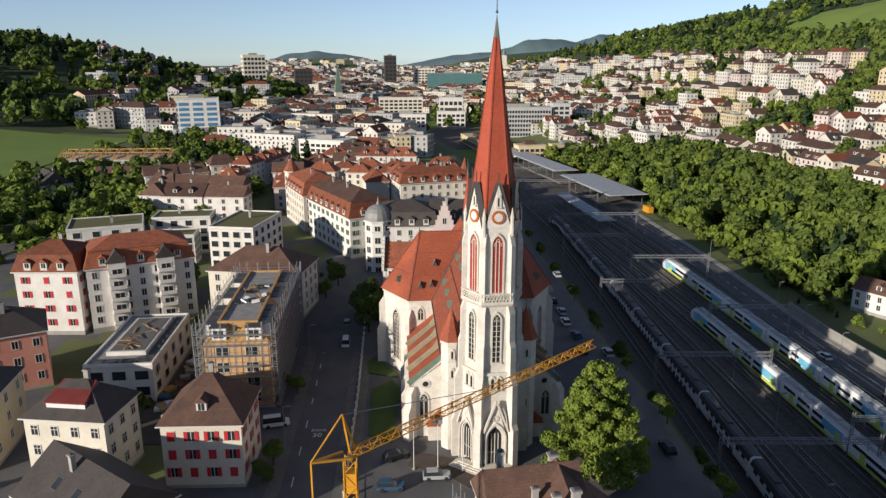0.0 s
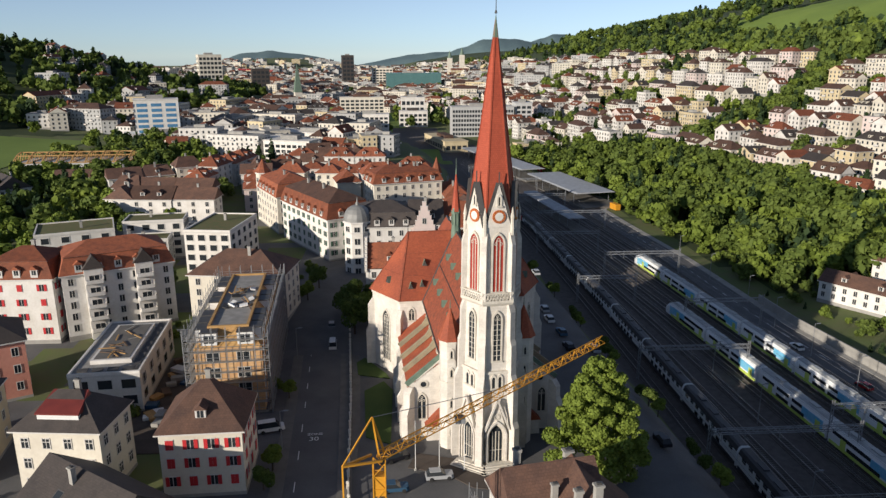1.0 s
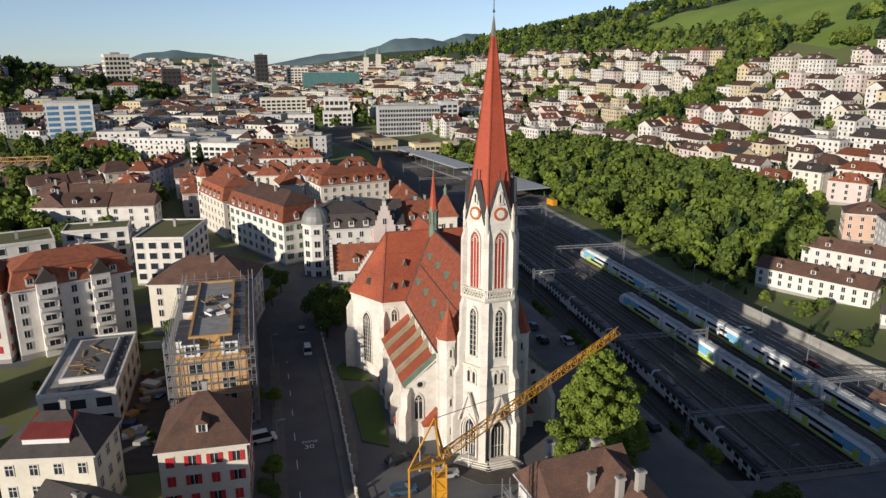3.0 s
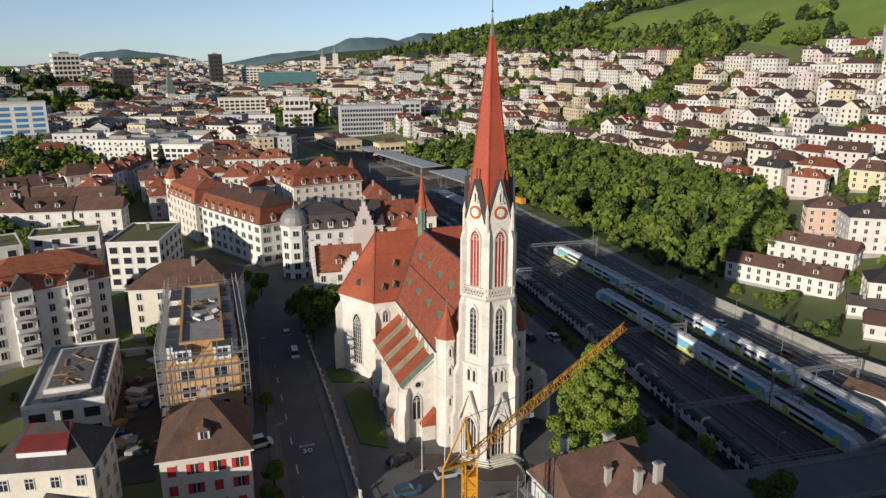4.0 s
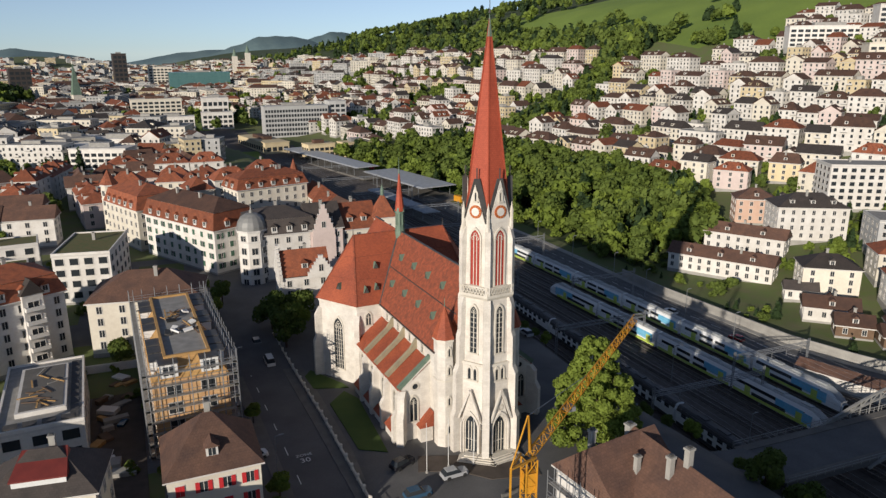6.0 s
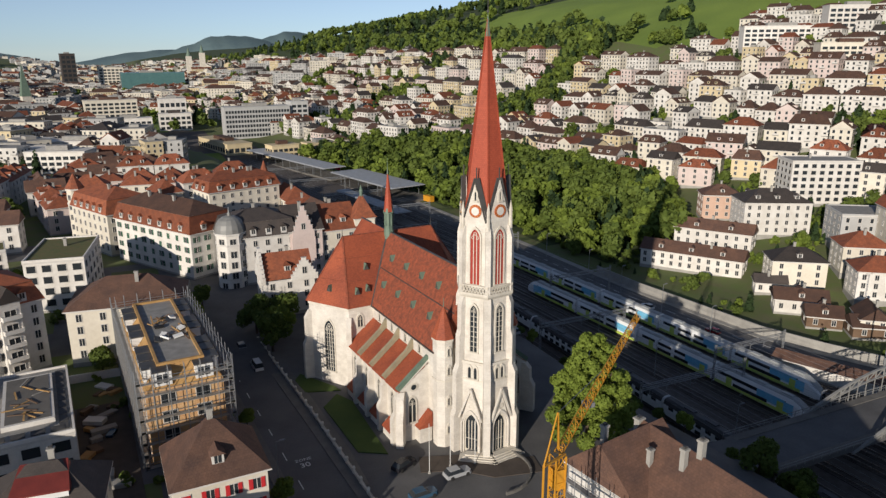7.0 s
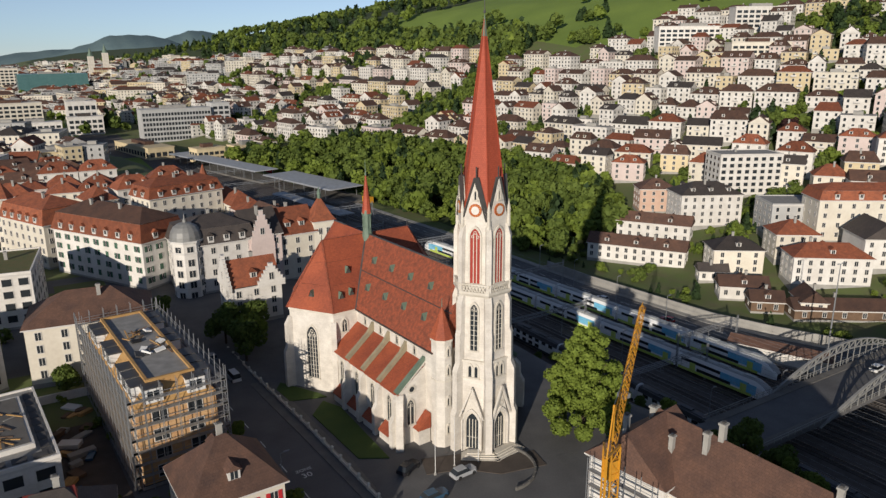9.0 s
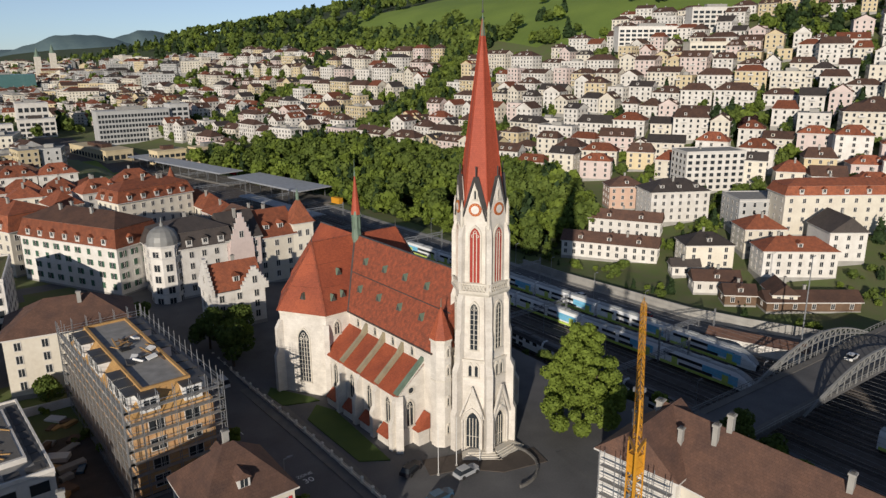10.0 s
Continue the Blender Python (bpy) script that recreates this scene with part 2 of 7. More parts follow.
# ---------------- mesh tools ----------------
class MB:
    """A mesh in the making: points, faces and the material slot of each face."""

    def __init__(self):
        self.v, self.f, self.m = [], [], []

    def add(self, pts, faces, mi=0):
        o = len(self.v)
        self.v += [tuple(p) for p in pts]
        self.f += [tuple(i + o for i in f) for f in faces]
        self.m += [mi] * len(faces)
        return self

    def box(self, x0, x1, y0, y1, z0, z1, mi=0, m=None):
        p = [(x, y, z) for z in (z0, z1) for x, y in ((x0, y0), (x1, y0), (x1, y1), (x0, y1))]
        if m:
            p = [m @ Vector(q) for q in p]
        return self.add(p, [(3, 2, 1, 0), (4, 5, 6, 7), (0, 1, 5, 4), (1, 2, 6, 5), (2, 3, 7, 6), (3, 0, 4, 7)], mi)

    def prism(self, poly, z0, z1, mi=0, top=None, m=None):
        """An upright prism over a counterclockwise outline; top: the outline at z1, where it differs."""
        n = len(poly)
        p = [(x, y, z0) for x, y in poly] + [(x, y, z1) for x, y in (top or poly)]
        if m:
            p = [m @ Vector(q) for q in p]
        return self.add(p, [tuple(range(n - 1, -1, -1)), tuple(range(n, 2 * n))] + [(i, (i + 1) % n, n + (i + 1) % n, n + i) for i in range(n)], mi)

    def cone(self, poly, z0, apex, mi=0):
        n = len(poly)
        return self.add([(x, y, z0) for x, y in poly] + [apex], [tuple(range(n - 1, -1, -1))] + [(i, (i + 1) % n, n) for i in range(n)], mi)

    def cyl(self, x, y, z0, z1, r, r2=None, n=8, mi=0, m=None):
        r2 = r if r2 is None else r2
        c = [(math.cos(2 * math.pi * i / n), math.sin(2 * math.pi * i / n)) for i in range(n)]
        return self.prism([(x + r * a, y + r * b) for a, b in c], z0, z1, mi, [(x + r2 * a, y + r2 * b) for a, b in c], m)

    def beam(self, a, b, w, h=None, mi=0):
        a, b = Vector(a), Vector(b)
        h = h or w
        d = b - a
        up = Vector((0, 0, 1)) if abs(d.normalized().z) < 0.95 else Vector((0, 1, 0))
        s = d.cross(up).normalized() * w / 2
        u = s.cross(d).normalized() * h / 2
        p = [e + i * s + j * u for e in (a, b) for i, j in ((-1, -1), (1, -1), (1, 1), (-1, 1))]
        return self.add(p, [(0, 1, 2, 3), (7, 6, 5, 4), (0, 4, 5, 1), (1, 5, 6, 2), (2, 6, 7, 3), (3, 7, 4, 0)], mi)

    def mesh(self, name, mats):
        me = bpy.data.meshes.new(name)
        me.from_pydata([tuple(p) for p in self.v], [], self.f)
        for q in mats:
            me.materials.append(M[q])
        if len(mats) > 1:
            me.polygons.foreach_set("material_index", self.m)
        self.unwrap(me)
        me.update()
        return me

    @staticmethod
    def unwrap(me):
        """Metres along each face: u level, v up the slope."""
        nl = len(me.loops)
        if not nl:
            return
        lay = me.uv_layers.new(name="UVMap")
        co = np.empty(len(me.vertices) * 3)
        me.vertices.foreach_get("co", co)
        co = co.reshape(-1, 3)
        nor = np.empty(len(me.polygons) * 3)
        me.polygons.foreach_get("normal", nor)
        nor = nor.reshape(-1, 3)
        tot = np.empty(len(me.polygons), dtype=np.int32)
        me.polygons.foreach_get("loop_total", tot)
        vi = np.empty(nl, dtype=np.int32)
        me.loops.foreach_get("vertex_index", vi)
        nn = np.repeat(nor, tot, axis=0)
        u = np.stack([-nn[:, 1], nn[:, 0], np.zeros(nl)], 1)
        ln = np.linalg.norm(u, axis=1, keepdims=True)
        u = np.where(ln > 0.05, u / np.maximum(ln, 1e-6), np.array([1.0, 0, 0]))
        w = np.cross(nn, u)
        p = co[vi]
        lay.data.foreach_set("uv", np.stack([(p * u).sum(1), (p * w).sum(1)], 1).ravel())


def part(name, data, mats, parent=None, label="", m=None):
    """One mesh object, from an MB or a finished mesh, under a thing or a part."""
    ob = new(name, data.mesh(name, mats if isinstance(mats, (list, tuple)) else [mats]) if isinstance(data, MB) else data)
    if parent:
        ob.parent = parent
    if m is not None:
        ob.matrix_basis = m
    return tagged(ob, label) if label else ob


def thing(name, m, label, category, group="", kind=""):
    ob = new(name)
    ob.empty_display_size = 0.5
    ob.matrix_basis = m
    return tagged(ob, label, category, group, kind)


def lerp_table(y, table):
    for (a, p), (b, q) in zip(table, table[1:]):
        if y <= b:
            t = min(1, max(0, (y - a) / (b - a)))
            return p + (q - p) * t
    return table[-1][1]


def smooth(a, b, v):
    t = min(1.0, max(0.0, (v - a) / (b - a)))
    return t * t * (3 - 2 * t)


# ---------------- ground ----------------
def yard_left(y):
    return lerp_table(y, ((-400, 60), (0, 46), (100, 38), (200, 31), (360, 20), (480, 8), (600, -20), (900, -70), (3000, -300)))


def yard_right(y):
    return lerp_table(y, ((-400, 260), (0, 200), (60, 145), (100, 124), (130, 110), (180, 104), (250, 102), (310, 97), (360, 94), (440, 78), (560, 52), (900, -20), (3000, -160)))


def yard_level(y):
    return lerp_table(y, ((-400, -8.5), (350, -8.5), (600, -3), (3000, 2)))


def town_level(x, y):
    return 3.3 + 3.0 * smooth(135, 195, y) * (1 - smooth(0, 30, x)) - 4.0 * smooth(300, 700, y)


def hill_right(s):
    return lerp_table(s, ((0, 0), (28, 0.6), (60, 6), (105, 13), (150, 19), (250, 50), (450, 116), (620, 150), (800, 172), (1500, 185), (6000, 150)))


def ground_z(x, y):
    xl, xr, yl, tl = yard_left(y), yard_right(y), yard_level(y), town_level(x, y)
    z = tl + (yl - tl) * smooth(xl, xl + 13, x)
    if x > xr:
        fade = 1 - 0.45 * smooth(900, 2600, y)
        z = yl + fade * hill_right(x - xr)
        if x - xr > 120:
            z += 6 * noise.noise((x * 0.006, y * 0.006, 1.3)) * smooth(120, 300, x - xr)
    # the wooded hill on the other side of the valley
    d = math.hypot((x + 560) / 290, (y - 890) / 420)
    z += 82 * math.exp(-d * d * 1.2) * (1 + 0.12 * noise.noise((x * 0.01, y * 0.01, 4.2)))
    d = math.hypot((x + 430) / 260, (y - 2600) / 500)
    z += 60 * math.exp(-d * d)
    return z


def wood_zone(x, y):
    """How wooded a place is, 0 to 1."""
    s = x - yard_right(y)
    w = 0.0
    if s > 0:
        # the belt above the yard road
        edge = lerp_table(y, ((205, 50), (224, 62), (266, 84), (319, 96), (410, 94), (465, 88), (520, 42)))
        w = max(w, smooth(5, 12, s) * (1 - smooth(edge - 6, edge + 6, s)) * smooth(200, 215, y) * (1 - smooth(480, 520, y)))
        # the wooded gully that climbs from the belt to the forest
        g = y - lerp_table(s, ((110, 455), (160, 485), (200, 500), (260, 535), (330, 580)))
        w = max(w, smooth(105, 125, s) * (1 - smooth(330, 360, s)) * (1 - smooth(11, 20, abs(g))))
        # forest under and beside the meadow
        w = max(w, smooth(545, 575, y) * smooth(285, 305, s) * (1 - smooth(350, 372, s)))
        w = max(w, smooth(840, 900, y) * smooth(240, 290, s) * (1 - smooth(900, 1400, s)))
        w = max(w, (1 - smooth(330, 390, y)) * smooth(400, 440, s) * (1 - smooth(900, 1400, s)))
        clump = smooth(0.30, 0.42, noise.noise((x * 0.012, y * 0.012, 3.1)))
        w = max(w, smooth(330, 360, s) * clump * (1 - smooth(900, 1400, s)), smooth(640, 700, s) * (1 - smooth(900, 1400, s)))
        # groups of trees between the hillside houses
        w = max(w, smooth(0.34, 0.46, noise.noise((x * 0.017, y * 0.017, 7.7))) * smooth(60, 110, s))
    d = math.hypot((x + 600) / 420, (y - 860) / 520)
    w = max(w, 0.9 * smooth(1.25, 0.9, d) if d > 0.9 else 0.9)
    return w




def axis_steps(lo, hi, fine_lo, fine_hi, step, grow=1.13):
    out = list(np.arange(fine_lo, fine_hi + step, step))
    d, v = step, fine_lo
    while v > lo:
        d *= grow
        v -= d
        out.insert(0, v)
    d, v = step, fine_hi
    while v < hi:
        d *= grow
        v += d
        out.append(v)
    return out


def build_ground():
    xs = axis_steps(-4500, 4500, -120, 330, 6)
    ys = axis_steps(-700, 4850, -20, 420, 6)
    mb = MB()
    mb.v = [(x, y, ground_z(x, y)) for y in ys for x in xs]
    nx = len(xs)
    mb.f = [(j * nx + i, j * nx + i + 1, (j + 1) * nx + i + 1, (j + 1) * nx + i) for j in range(len(ys) - 1) for i in range(nx - 1)]
    for f in mb.f:
        x, y, z = mb.v[f[0]]
        x, y = x + 3, y + 3
        xl, xr = yard_left(y), yard_right(y)
        mi = 0
        if wood_zone(x, y) > 0.55 and not (x > xr + 290 and 280 < y < 900):
            mi = 4
        elif x > xr + 325 and 375 < y < 1500:
            mi = 1
        elif xl + 10 < x < xr - 2 and y < 900:
            mi = 2 if y < 470 or noise.noise((x * 0.03, y * 0.008, 5.5)) < 0.05 else 1
        elif x <= xl + 4 and -60 < y < 260 and x > -150:
            mi = 0 if x < -36 and noise.noise((x * 0.045, y * 0.045, 2.2)) > -0.05 else 3
        mb.m.append(mi)
    ob = part("ground", mb, ["scrub", "meadow", "ballast", "asphalt", "wood_floor"])
    for p in ob.data.polygons:
        p.use_smooth = True
    return tagged(ob, "valley ground with streets, rail yard, gardens and grassy hillside", "ground", kind="structure")


M["wood_floor"] = material("woodland_floor", (0.036, 0.055, 0.018), (0.050, 0.065, 0.024), 0.95, 0.3, 30, 0.3)
M["scrub"] = material("garden_ground", (0.105, 0.15, 0.04), (0.13, 0.125, 0.065), 0.95, 0.5, 30, 0.3)
M["meadow"] = material("hill_meadow", (0.18, 0.25, 0.045), (0.125, 0.185, 0.035), 0.95, 0.06, 30, 0.1)
build_ground()


# ---------------- houses ----------------
WINDOW_MESHES = {}


def window_mesh(w, h, style="plain"):
    key = (round(w, 2), round(h, 2), style)
    if key not in WINDOW_MESHES:
        mb = MB()
        f, g = 0.12, 0.04
        xs = [-w / 2 - f, -w / 2, -g, g, w / 2, w / 2 + f] if style != "dark" else [-w / 2 - f, -w / 2, w / 2, w / 2 + f]
        zs = [-f, 0, h, h + f] if style != "cross" else [-f, 0, h * 0.64, h * 0.7, h, h + f]
        nx, nz = len(xs), len(zs)
        p = [(x, -0.09, z) for z in zs for x in xs]
        fr, pane = [], []
        for j in range(nz - 1):
            for i in range(nx - 1):
                q = (j * nx + i, j * nx + i + 1, (j + 1) * nx + i + 1, (j + 1) * nx + i)
                if i % 2 and j % 2:
                    o = len(p)
                    p += [(p[k][0], -0.015, p[k][2]) for k in q]
                    pane.append((o, o + 1, o + 2, o + 3))
                    fr += [(q[k], q[(k + 1) % 4], o + (k + 1) % 4, o + k) for k in range(4)]
                else:
                    fr.append(q)
        o = len(p)
        c = (0, nx - 1, nx * nz - 1, nx * (nz - 1))
        p += [(p[k][0], 0.03, p[k][2]) for k in c]
        edges = [list(range(nx)), [nx - 1 + nx * j for j in range(nz)], list(range(nx * nz - 1, nx * (nz - 1) - 1, -1)), [nx * j for j in range(nz - 1, -1, -1)]]
        for k, e in enumerate(edges):
            fr.append(tuple(reversed(e)) + (o + k, o + (k + 1) % 4))
        mb.add(p, fr, 0)
        mb.f += pane
        mb.m += [1] * len(pane)
        WINDOW_MESHES[key] = mb.mesh("window", ["frame", "glass"])
    return WINDOW_MESHES[key]


def plain_mesh(key, make, mats):
    if key not in WINDOW_MESHES:
        mb = MB()
        make(mb)
        WINDOW_MESHES[key] = mb.mesh(key.split(":")[0], mats)
    return WINDOW_MESHES[key]


def dormer_mesh(roof):
    def make(mb):
        mb.box(-0.75, 0.75, 0, 2.2, -0.6, 1.3, 0)
        mb.add([(-1, -0.25, 1.25), (1, -0.25, 1.25), (0, -0.25, 2.05), (-1, 2.6, 1.25), (1, 2.6, 1.25), (0, 2.6, 2.05)], [(0, 1, 2), (5, 4, 3), (0, 2, 5, 3), (1, 4, 5, 2), (0, 3, 4, 1)], 1)
        mb.box(-0.45, 0.45, -0.03, 0.05, 0.05, 1.1, 2)
        mb.box(-0.03, 0.03, -0.06, 0.05, 0.05, 1.1, 0)
    return plain_mesh("dormer:" + roof, make, ["frame", roof, "glass"])


def chimney_mesh():
    def make(mb):
        mb.prism([(-0.36, -0.3), (0.36, -0.3), (0.36, 0.3), (-0.36, 0.3)], -2.0, 1.3, 0)
        mb.prism([(-0.46, -0.4), (0.46, -0.4), (0.46, 0.4), (-0.46, 0.4)], 1.3, 1.5, 0)
        mb.box(-0.24, 0.24, -0.17, 0.17, 1.5, 1.68, 1)
    return plain_mesh("chimney", make, ["concrete", "dark_lead"])


def roof_mb(kind, w, d, rh, o=0.5, tilt=0.0):
    """A roof over a w x d house, its eaves at z = 0."""
    mb = MB()
    x, y = w / 2 + o, d / 2 + o
    rim = [(-x, -y), (x, -y), (x, y), (-x, y)]
    side = [(0, 1, 5, 4), (1, 2, 6, 5), (2, 3, 7, 6), (3, 0, 4, 7)]
    if kind in ("gable", "hip", "halfhip"):
        r = 0 if kind == "gable" else min(y, x * 0.9) if kind == "hip" else y * 0.45
        p = [(a, b, -0.22) for a, b in rim] + [(a, b, 0) for a, b in rim] + [(-x + r, 0, rh), (x - r, 0, rh)]
        mb.add(p, side + [(4, 5, 9, 8), (6, 7, 8, 9), (4, 8, 7), (5, 6, 9), (3, 2, 1, 0)], 0)
        mb.m[:4] = [1] * 4
    elif kind == "mansard":
        a, h1 = 1.4, rh * 0.6
        x2, y2 = x - a, y - a
        r = min(y2, x2 * 0.8)
        top = [(-x2, -y2), (x2, -y2), (x2, y2), (-x2, y2)]
        lip = [(q * 1.0 + math.copysign(0.2, q), w2 + math.copysign(0.2, w2)) for q, w2 in top]
        p = [(q, w2, -0.25) for q, w2 in rim] + [(q, w2, 0) for q, w2 in rim] + [(q, w2, h1) for q, w2 in top] + [(q, w2, h1 + 0.1) for q, w2 in lip] + [(-x2 + r, 0, rh), (x2 - r, 0, rh)]
        mb.add(p, side, 1)
        mb.f += [tuple(i + 4 for i in f) for f in side] + [tuple(i + 8 for i in f) for f in side] + [(12, 13, 17, 16), (14, 15, 16, 17), (12, 16, 15), (13, 14, 17), (3, 2, 1, 0)]
        mb.m += [0] * 4 + [1] * 4 + [2] * 4 + [1]
    else:   # flat, with a parapet
        x, y = w / 2 + 0.08, d / 2 + 0.08
        out = [(-x, -y), (x, -y), (x, y), (-x, y)]
        inn = [(q - math.copysign(0.33, q), w2 - math.copysign(0.33, w2)) for q, w2 in out]
        p = [(q, w2, -0.1) for q, w2 in out] + [(q, w2, 0.45) for q, w2 in out] + [(q, w2, 0.45) for q, w2 in inn] + [(q, w2, 0.12) for q, w2 in inn]
        mb.add(p, side, 1)
        mb.f += [tuple(i + 4 for i in f) for f in side] + [tuple(i + 8 for i in f) for f in side] + [(12, 13, 14, 15), (3, 2, 1, 0)]
        mb.m += [1] * 8 + [2, 1]
    return mb


def house(x, y, rot, w, d, h, roof="hip", rh=4.0, wall="cream", tiles="roof_brown", floors=3, cols=4, side_cols=3, z=None, label="", win=(1.0, 1.5), style="plain",
          shutters="", dormers=0, side_dormers=0, chimneys=1, trim="frame", top2=None, name="house", category="house", group="", sides="flr", o=0.5, base=1.0, seed=0):
    """A house whose walls, roof, windows, shutters, dormers and chimneys are parts."""
    z = ground_z(x, y) if z is None else z
    rng = random.Random(seed + int(x * 7 + y * 13))
    ob = thing(name, pose(x, y, z, 0, 0, rot), label or "rendered house with a tiled roof", category, group)
    mb = MB()
    bands = [(-3.0, 0.06, 2), (0.5, 0.06, 2), (0.5, 0.0, 0), (h - 0.45, 0.0, 1), (h - 0.45, 0.1, 1), (h - 0.15, 0.1, 1), (h - 0.15, 0.0, 0), (h, 0.0, 0)]
    for zz, e, mi in bands:
        mb.v += [(-w / 2 - e, -d / 2 - e, zz), (w / 2 + e, -d / 2 - e, zz), (w / 2 + e, d / 2 + e, zz), (-w / 2 - e, d / 2 + e, zz)]
    for k in range(len(bands) - 1):
        for i in range(4):
            mb.f.append((4 * k + i, 4 * k + (i + 1) % 4, 4 * k + 4 + (i + 1) % 4, 4 * k + 4 + i))
            mb.m.append((2, 2, 0, 1, 1, 1, 0)[k])
    t0 = 4 * len(bands) - 4
    if roof == "gable":
        g = rh * d / (d + 2 * o) * 0.97
        mb.v += [(-w / 2, 0, h + g), (w / 2, 0, h + g)]
        tops = [(t0, t0 + 1, t0 + 5, t0 + 4), (t0 + 2, t0 + 3, t0 + 4, t0 + 5), (t0 + 3, t0, t0 + 4), (t0 + 1, t0 + 2, t0 + 5)]
    else:
        tops = [(t0, t0 + 1, t0 + 2, t0 + 3)]
    mb.f += tops + [(3, 2, 1, 0)]
    mb.m += [0] * (len(tops) + 1)
    part("wall", mb, [wall, trim, "concrete"], ob)
    part("roof", roof_mb(roof, w, d, rh, o), [tiles, trim if roof != "flat" else wall, top2 or ("gravel_roof" if roof == "flat" else tiles)], ob, m=pose(0, 0, h))
    ww, wh = win
    fh = (h - base - 0.4) / floors
    me = window_mesh(ww, wh, style)
    for side, n, ln, off, ang in (("f", cols, w, -d / 2, 0), ("b", cols, w, -d / 2, 180), ("l", side_cols, d, -w / 2, -90), ("r", side_cols, d, -w / 2, 90)):
        if side not in sides:
            continue
        for i in range(n):
            for k in range(floors):
                u = (i + 0.5) / n * ln - ln / 2
                part("window", me, None, ob, m=pose(0, 0, 0, 0, 0, ang) @ pose(u, off, base + fh * k + (fh - wh) * 0.5))
                if shutters and side in "fr":
                    sm = plain_mesh("shutter:" + shutters, lambda b: b.box(-0.27, 0.27, -0.1, -0.02, 0, 1.5, 0), [shutters])
                    closed = rng.random() < 0.3
                    for sx in (-1, 1):
                        part("shutter", sm, None, ob, m=pose(0, 0, 0, 0, 0, ang) @ pose(u + sx * (0.28 if closed else ww / 2 + 0.28), off - (0.04 if closed else 0), base + fh * k + (fh - wh) * 0.5))
    slope = rh / (d / 2 + o)
    if dormers and roof != "flat":
        dm = dormer_mesh(tiles)
        dz, dy = (h + 0.9, -d / 2 - 0.35) if roof == "mansard" else (h + 0.28 * rh, -d / 2 - o + 0.28 * rh / slope)
        for ang in (0, 180):
            for i in range(dormers):
                part("dormer", dm, None, ob, m=pose(0, 0, 0, 0, 0, ang) @ pose((i + 0.5) / dormers * (w - 3) - (w - 3) / 2, dy, dz))
    if side_dormers and roof == "mansard":
        dm = dormer_mesh(tiles)
        for ang in (-90, 90):
            for i in range(side_dormers):
                part("dormer", dm, None, ob, m=pose(0, 0, 0, 0, 0, ang) @ pose((i + 0.5) / side_dormers * (d - 3) - (d - 3) / 2, -w / 2 - 0.35, h + 0.9))
    for i in range(chimneys):
        cx = (rng.random() - 0.5) * max(0.5, w - d) * 0.8
        part("chimney", chimney_mesh(), None, ob, m=pose(cx, d * 0.12 * rng.choice((-1, 1)), h + rh * 0.9 if roof != "flat" else h + 0.5))
    return ob


# ---------------- church ----------------
CH = pose(7.4, 102.0, 3.3, 0, 0, 4)
church = thing("church", CH, "pale limestone church with red tiled roofs and a tall spire", "church")


def ring(r, n=6, a0=0.0, cx=0.0, cy=0.0):
    return [(cx + r * math.cos(radians(a0 + 360 * i / n)), cy + r * math.sin(radians(a0 + 360 * i / n))) for i in range(n)]


def arch_points(w, h, k=5):
    """A pointed arch outline, from the foot on one side to the other; the springing is at h - 0.87 w."""
    sp = h - 0.87 * w
    left = [(-w / 2, 0)] + [(w / 2 - w * math.cos(radians(60 * i / k)), sp + w * math.sin(radians(60 * i / k))) for i in range(k + 1)]
    return left + [(-x, y) for x, y in reversed(left[:-1])]


def gothic_window(w, h, bars=1, fill="glass", tracery=True, rows=0):
    """A pointed window: a splayed stone surround, a pane set back in it, mullions and tracery. It looks along -y."""
    def make(mb):
        inner, outer = arch_points(w, h), arch_points(w + 0.5, h + 0.4)
        n = len(inner)
        for y0, y1 in ((-0.16, 0.05),):
            p = [(x, y0, z) for x, z in inner] + [(x, y0, z) for x, z in outer] + [(x, y1, z) for x, z in inner] + [(x, y1, z) for x, z in outer]
            mb.add(p, [(i, n + i, n + i + 1, i + 1) for i in range(n - 1)] + [(n + i, 3 * n + i, 3 * n + i + 1, n + i + 1) for i in range(n - 1)] + [(i, i + 1, 2 * n + i + 1, 2 * n + i) for i in range(n - 1)], 0)
        mb.box(-w / 2 - 0.3, w / 2 + 0.3, -0.28, 0.05, -0.25, 0.0, 0)
        mb.add([(x, -0.03, z) for x, z in inner], [tuple(range(n - 1, -1, -1))], 1)
        sp = h - 0.87 * w
        for i in range(bars):
            u = (i + 1) / (bars + 1) * w - w / 2
            mb.box(u - 0.06, u + 0.06, -0.11, -0.03, 0, sp + 0.35 * w, 0)
        for i in range(rows):
            zz = (i + 1) / (rows + 1) * sp
            mb.box(-w / 2, w / 2, -0.07, -0.03, zz - 0.03, zz + 0.03, 0)
        if tracery:
            for cx, cz, r in ((0, sp + 0.42 * w, 0.17 * w), (-w / 4, sp + 0.02 * w, 0.16 * w), (w / 4, sp + 0.02 * w, 0.16 * w)):
                a = ring(r, 8)
                b = ring(r * 0.65, 8)
                mb.add([(cx + q, -0.1, cz + s) for q, s in a] + [(cx + q, -0.1, cz + s) for q, s in b], [(i, (i + 1) % 8, 8 + (i + 1) % 8, 8 + i) for i in range(8)], 0)
    key = "window:g%.2f:%.2f:%d:%s:%d" % (w, h, bars, fill, rows)
    return plain_mesh(key, make, ["stone_trim", fill])


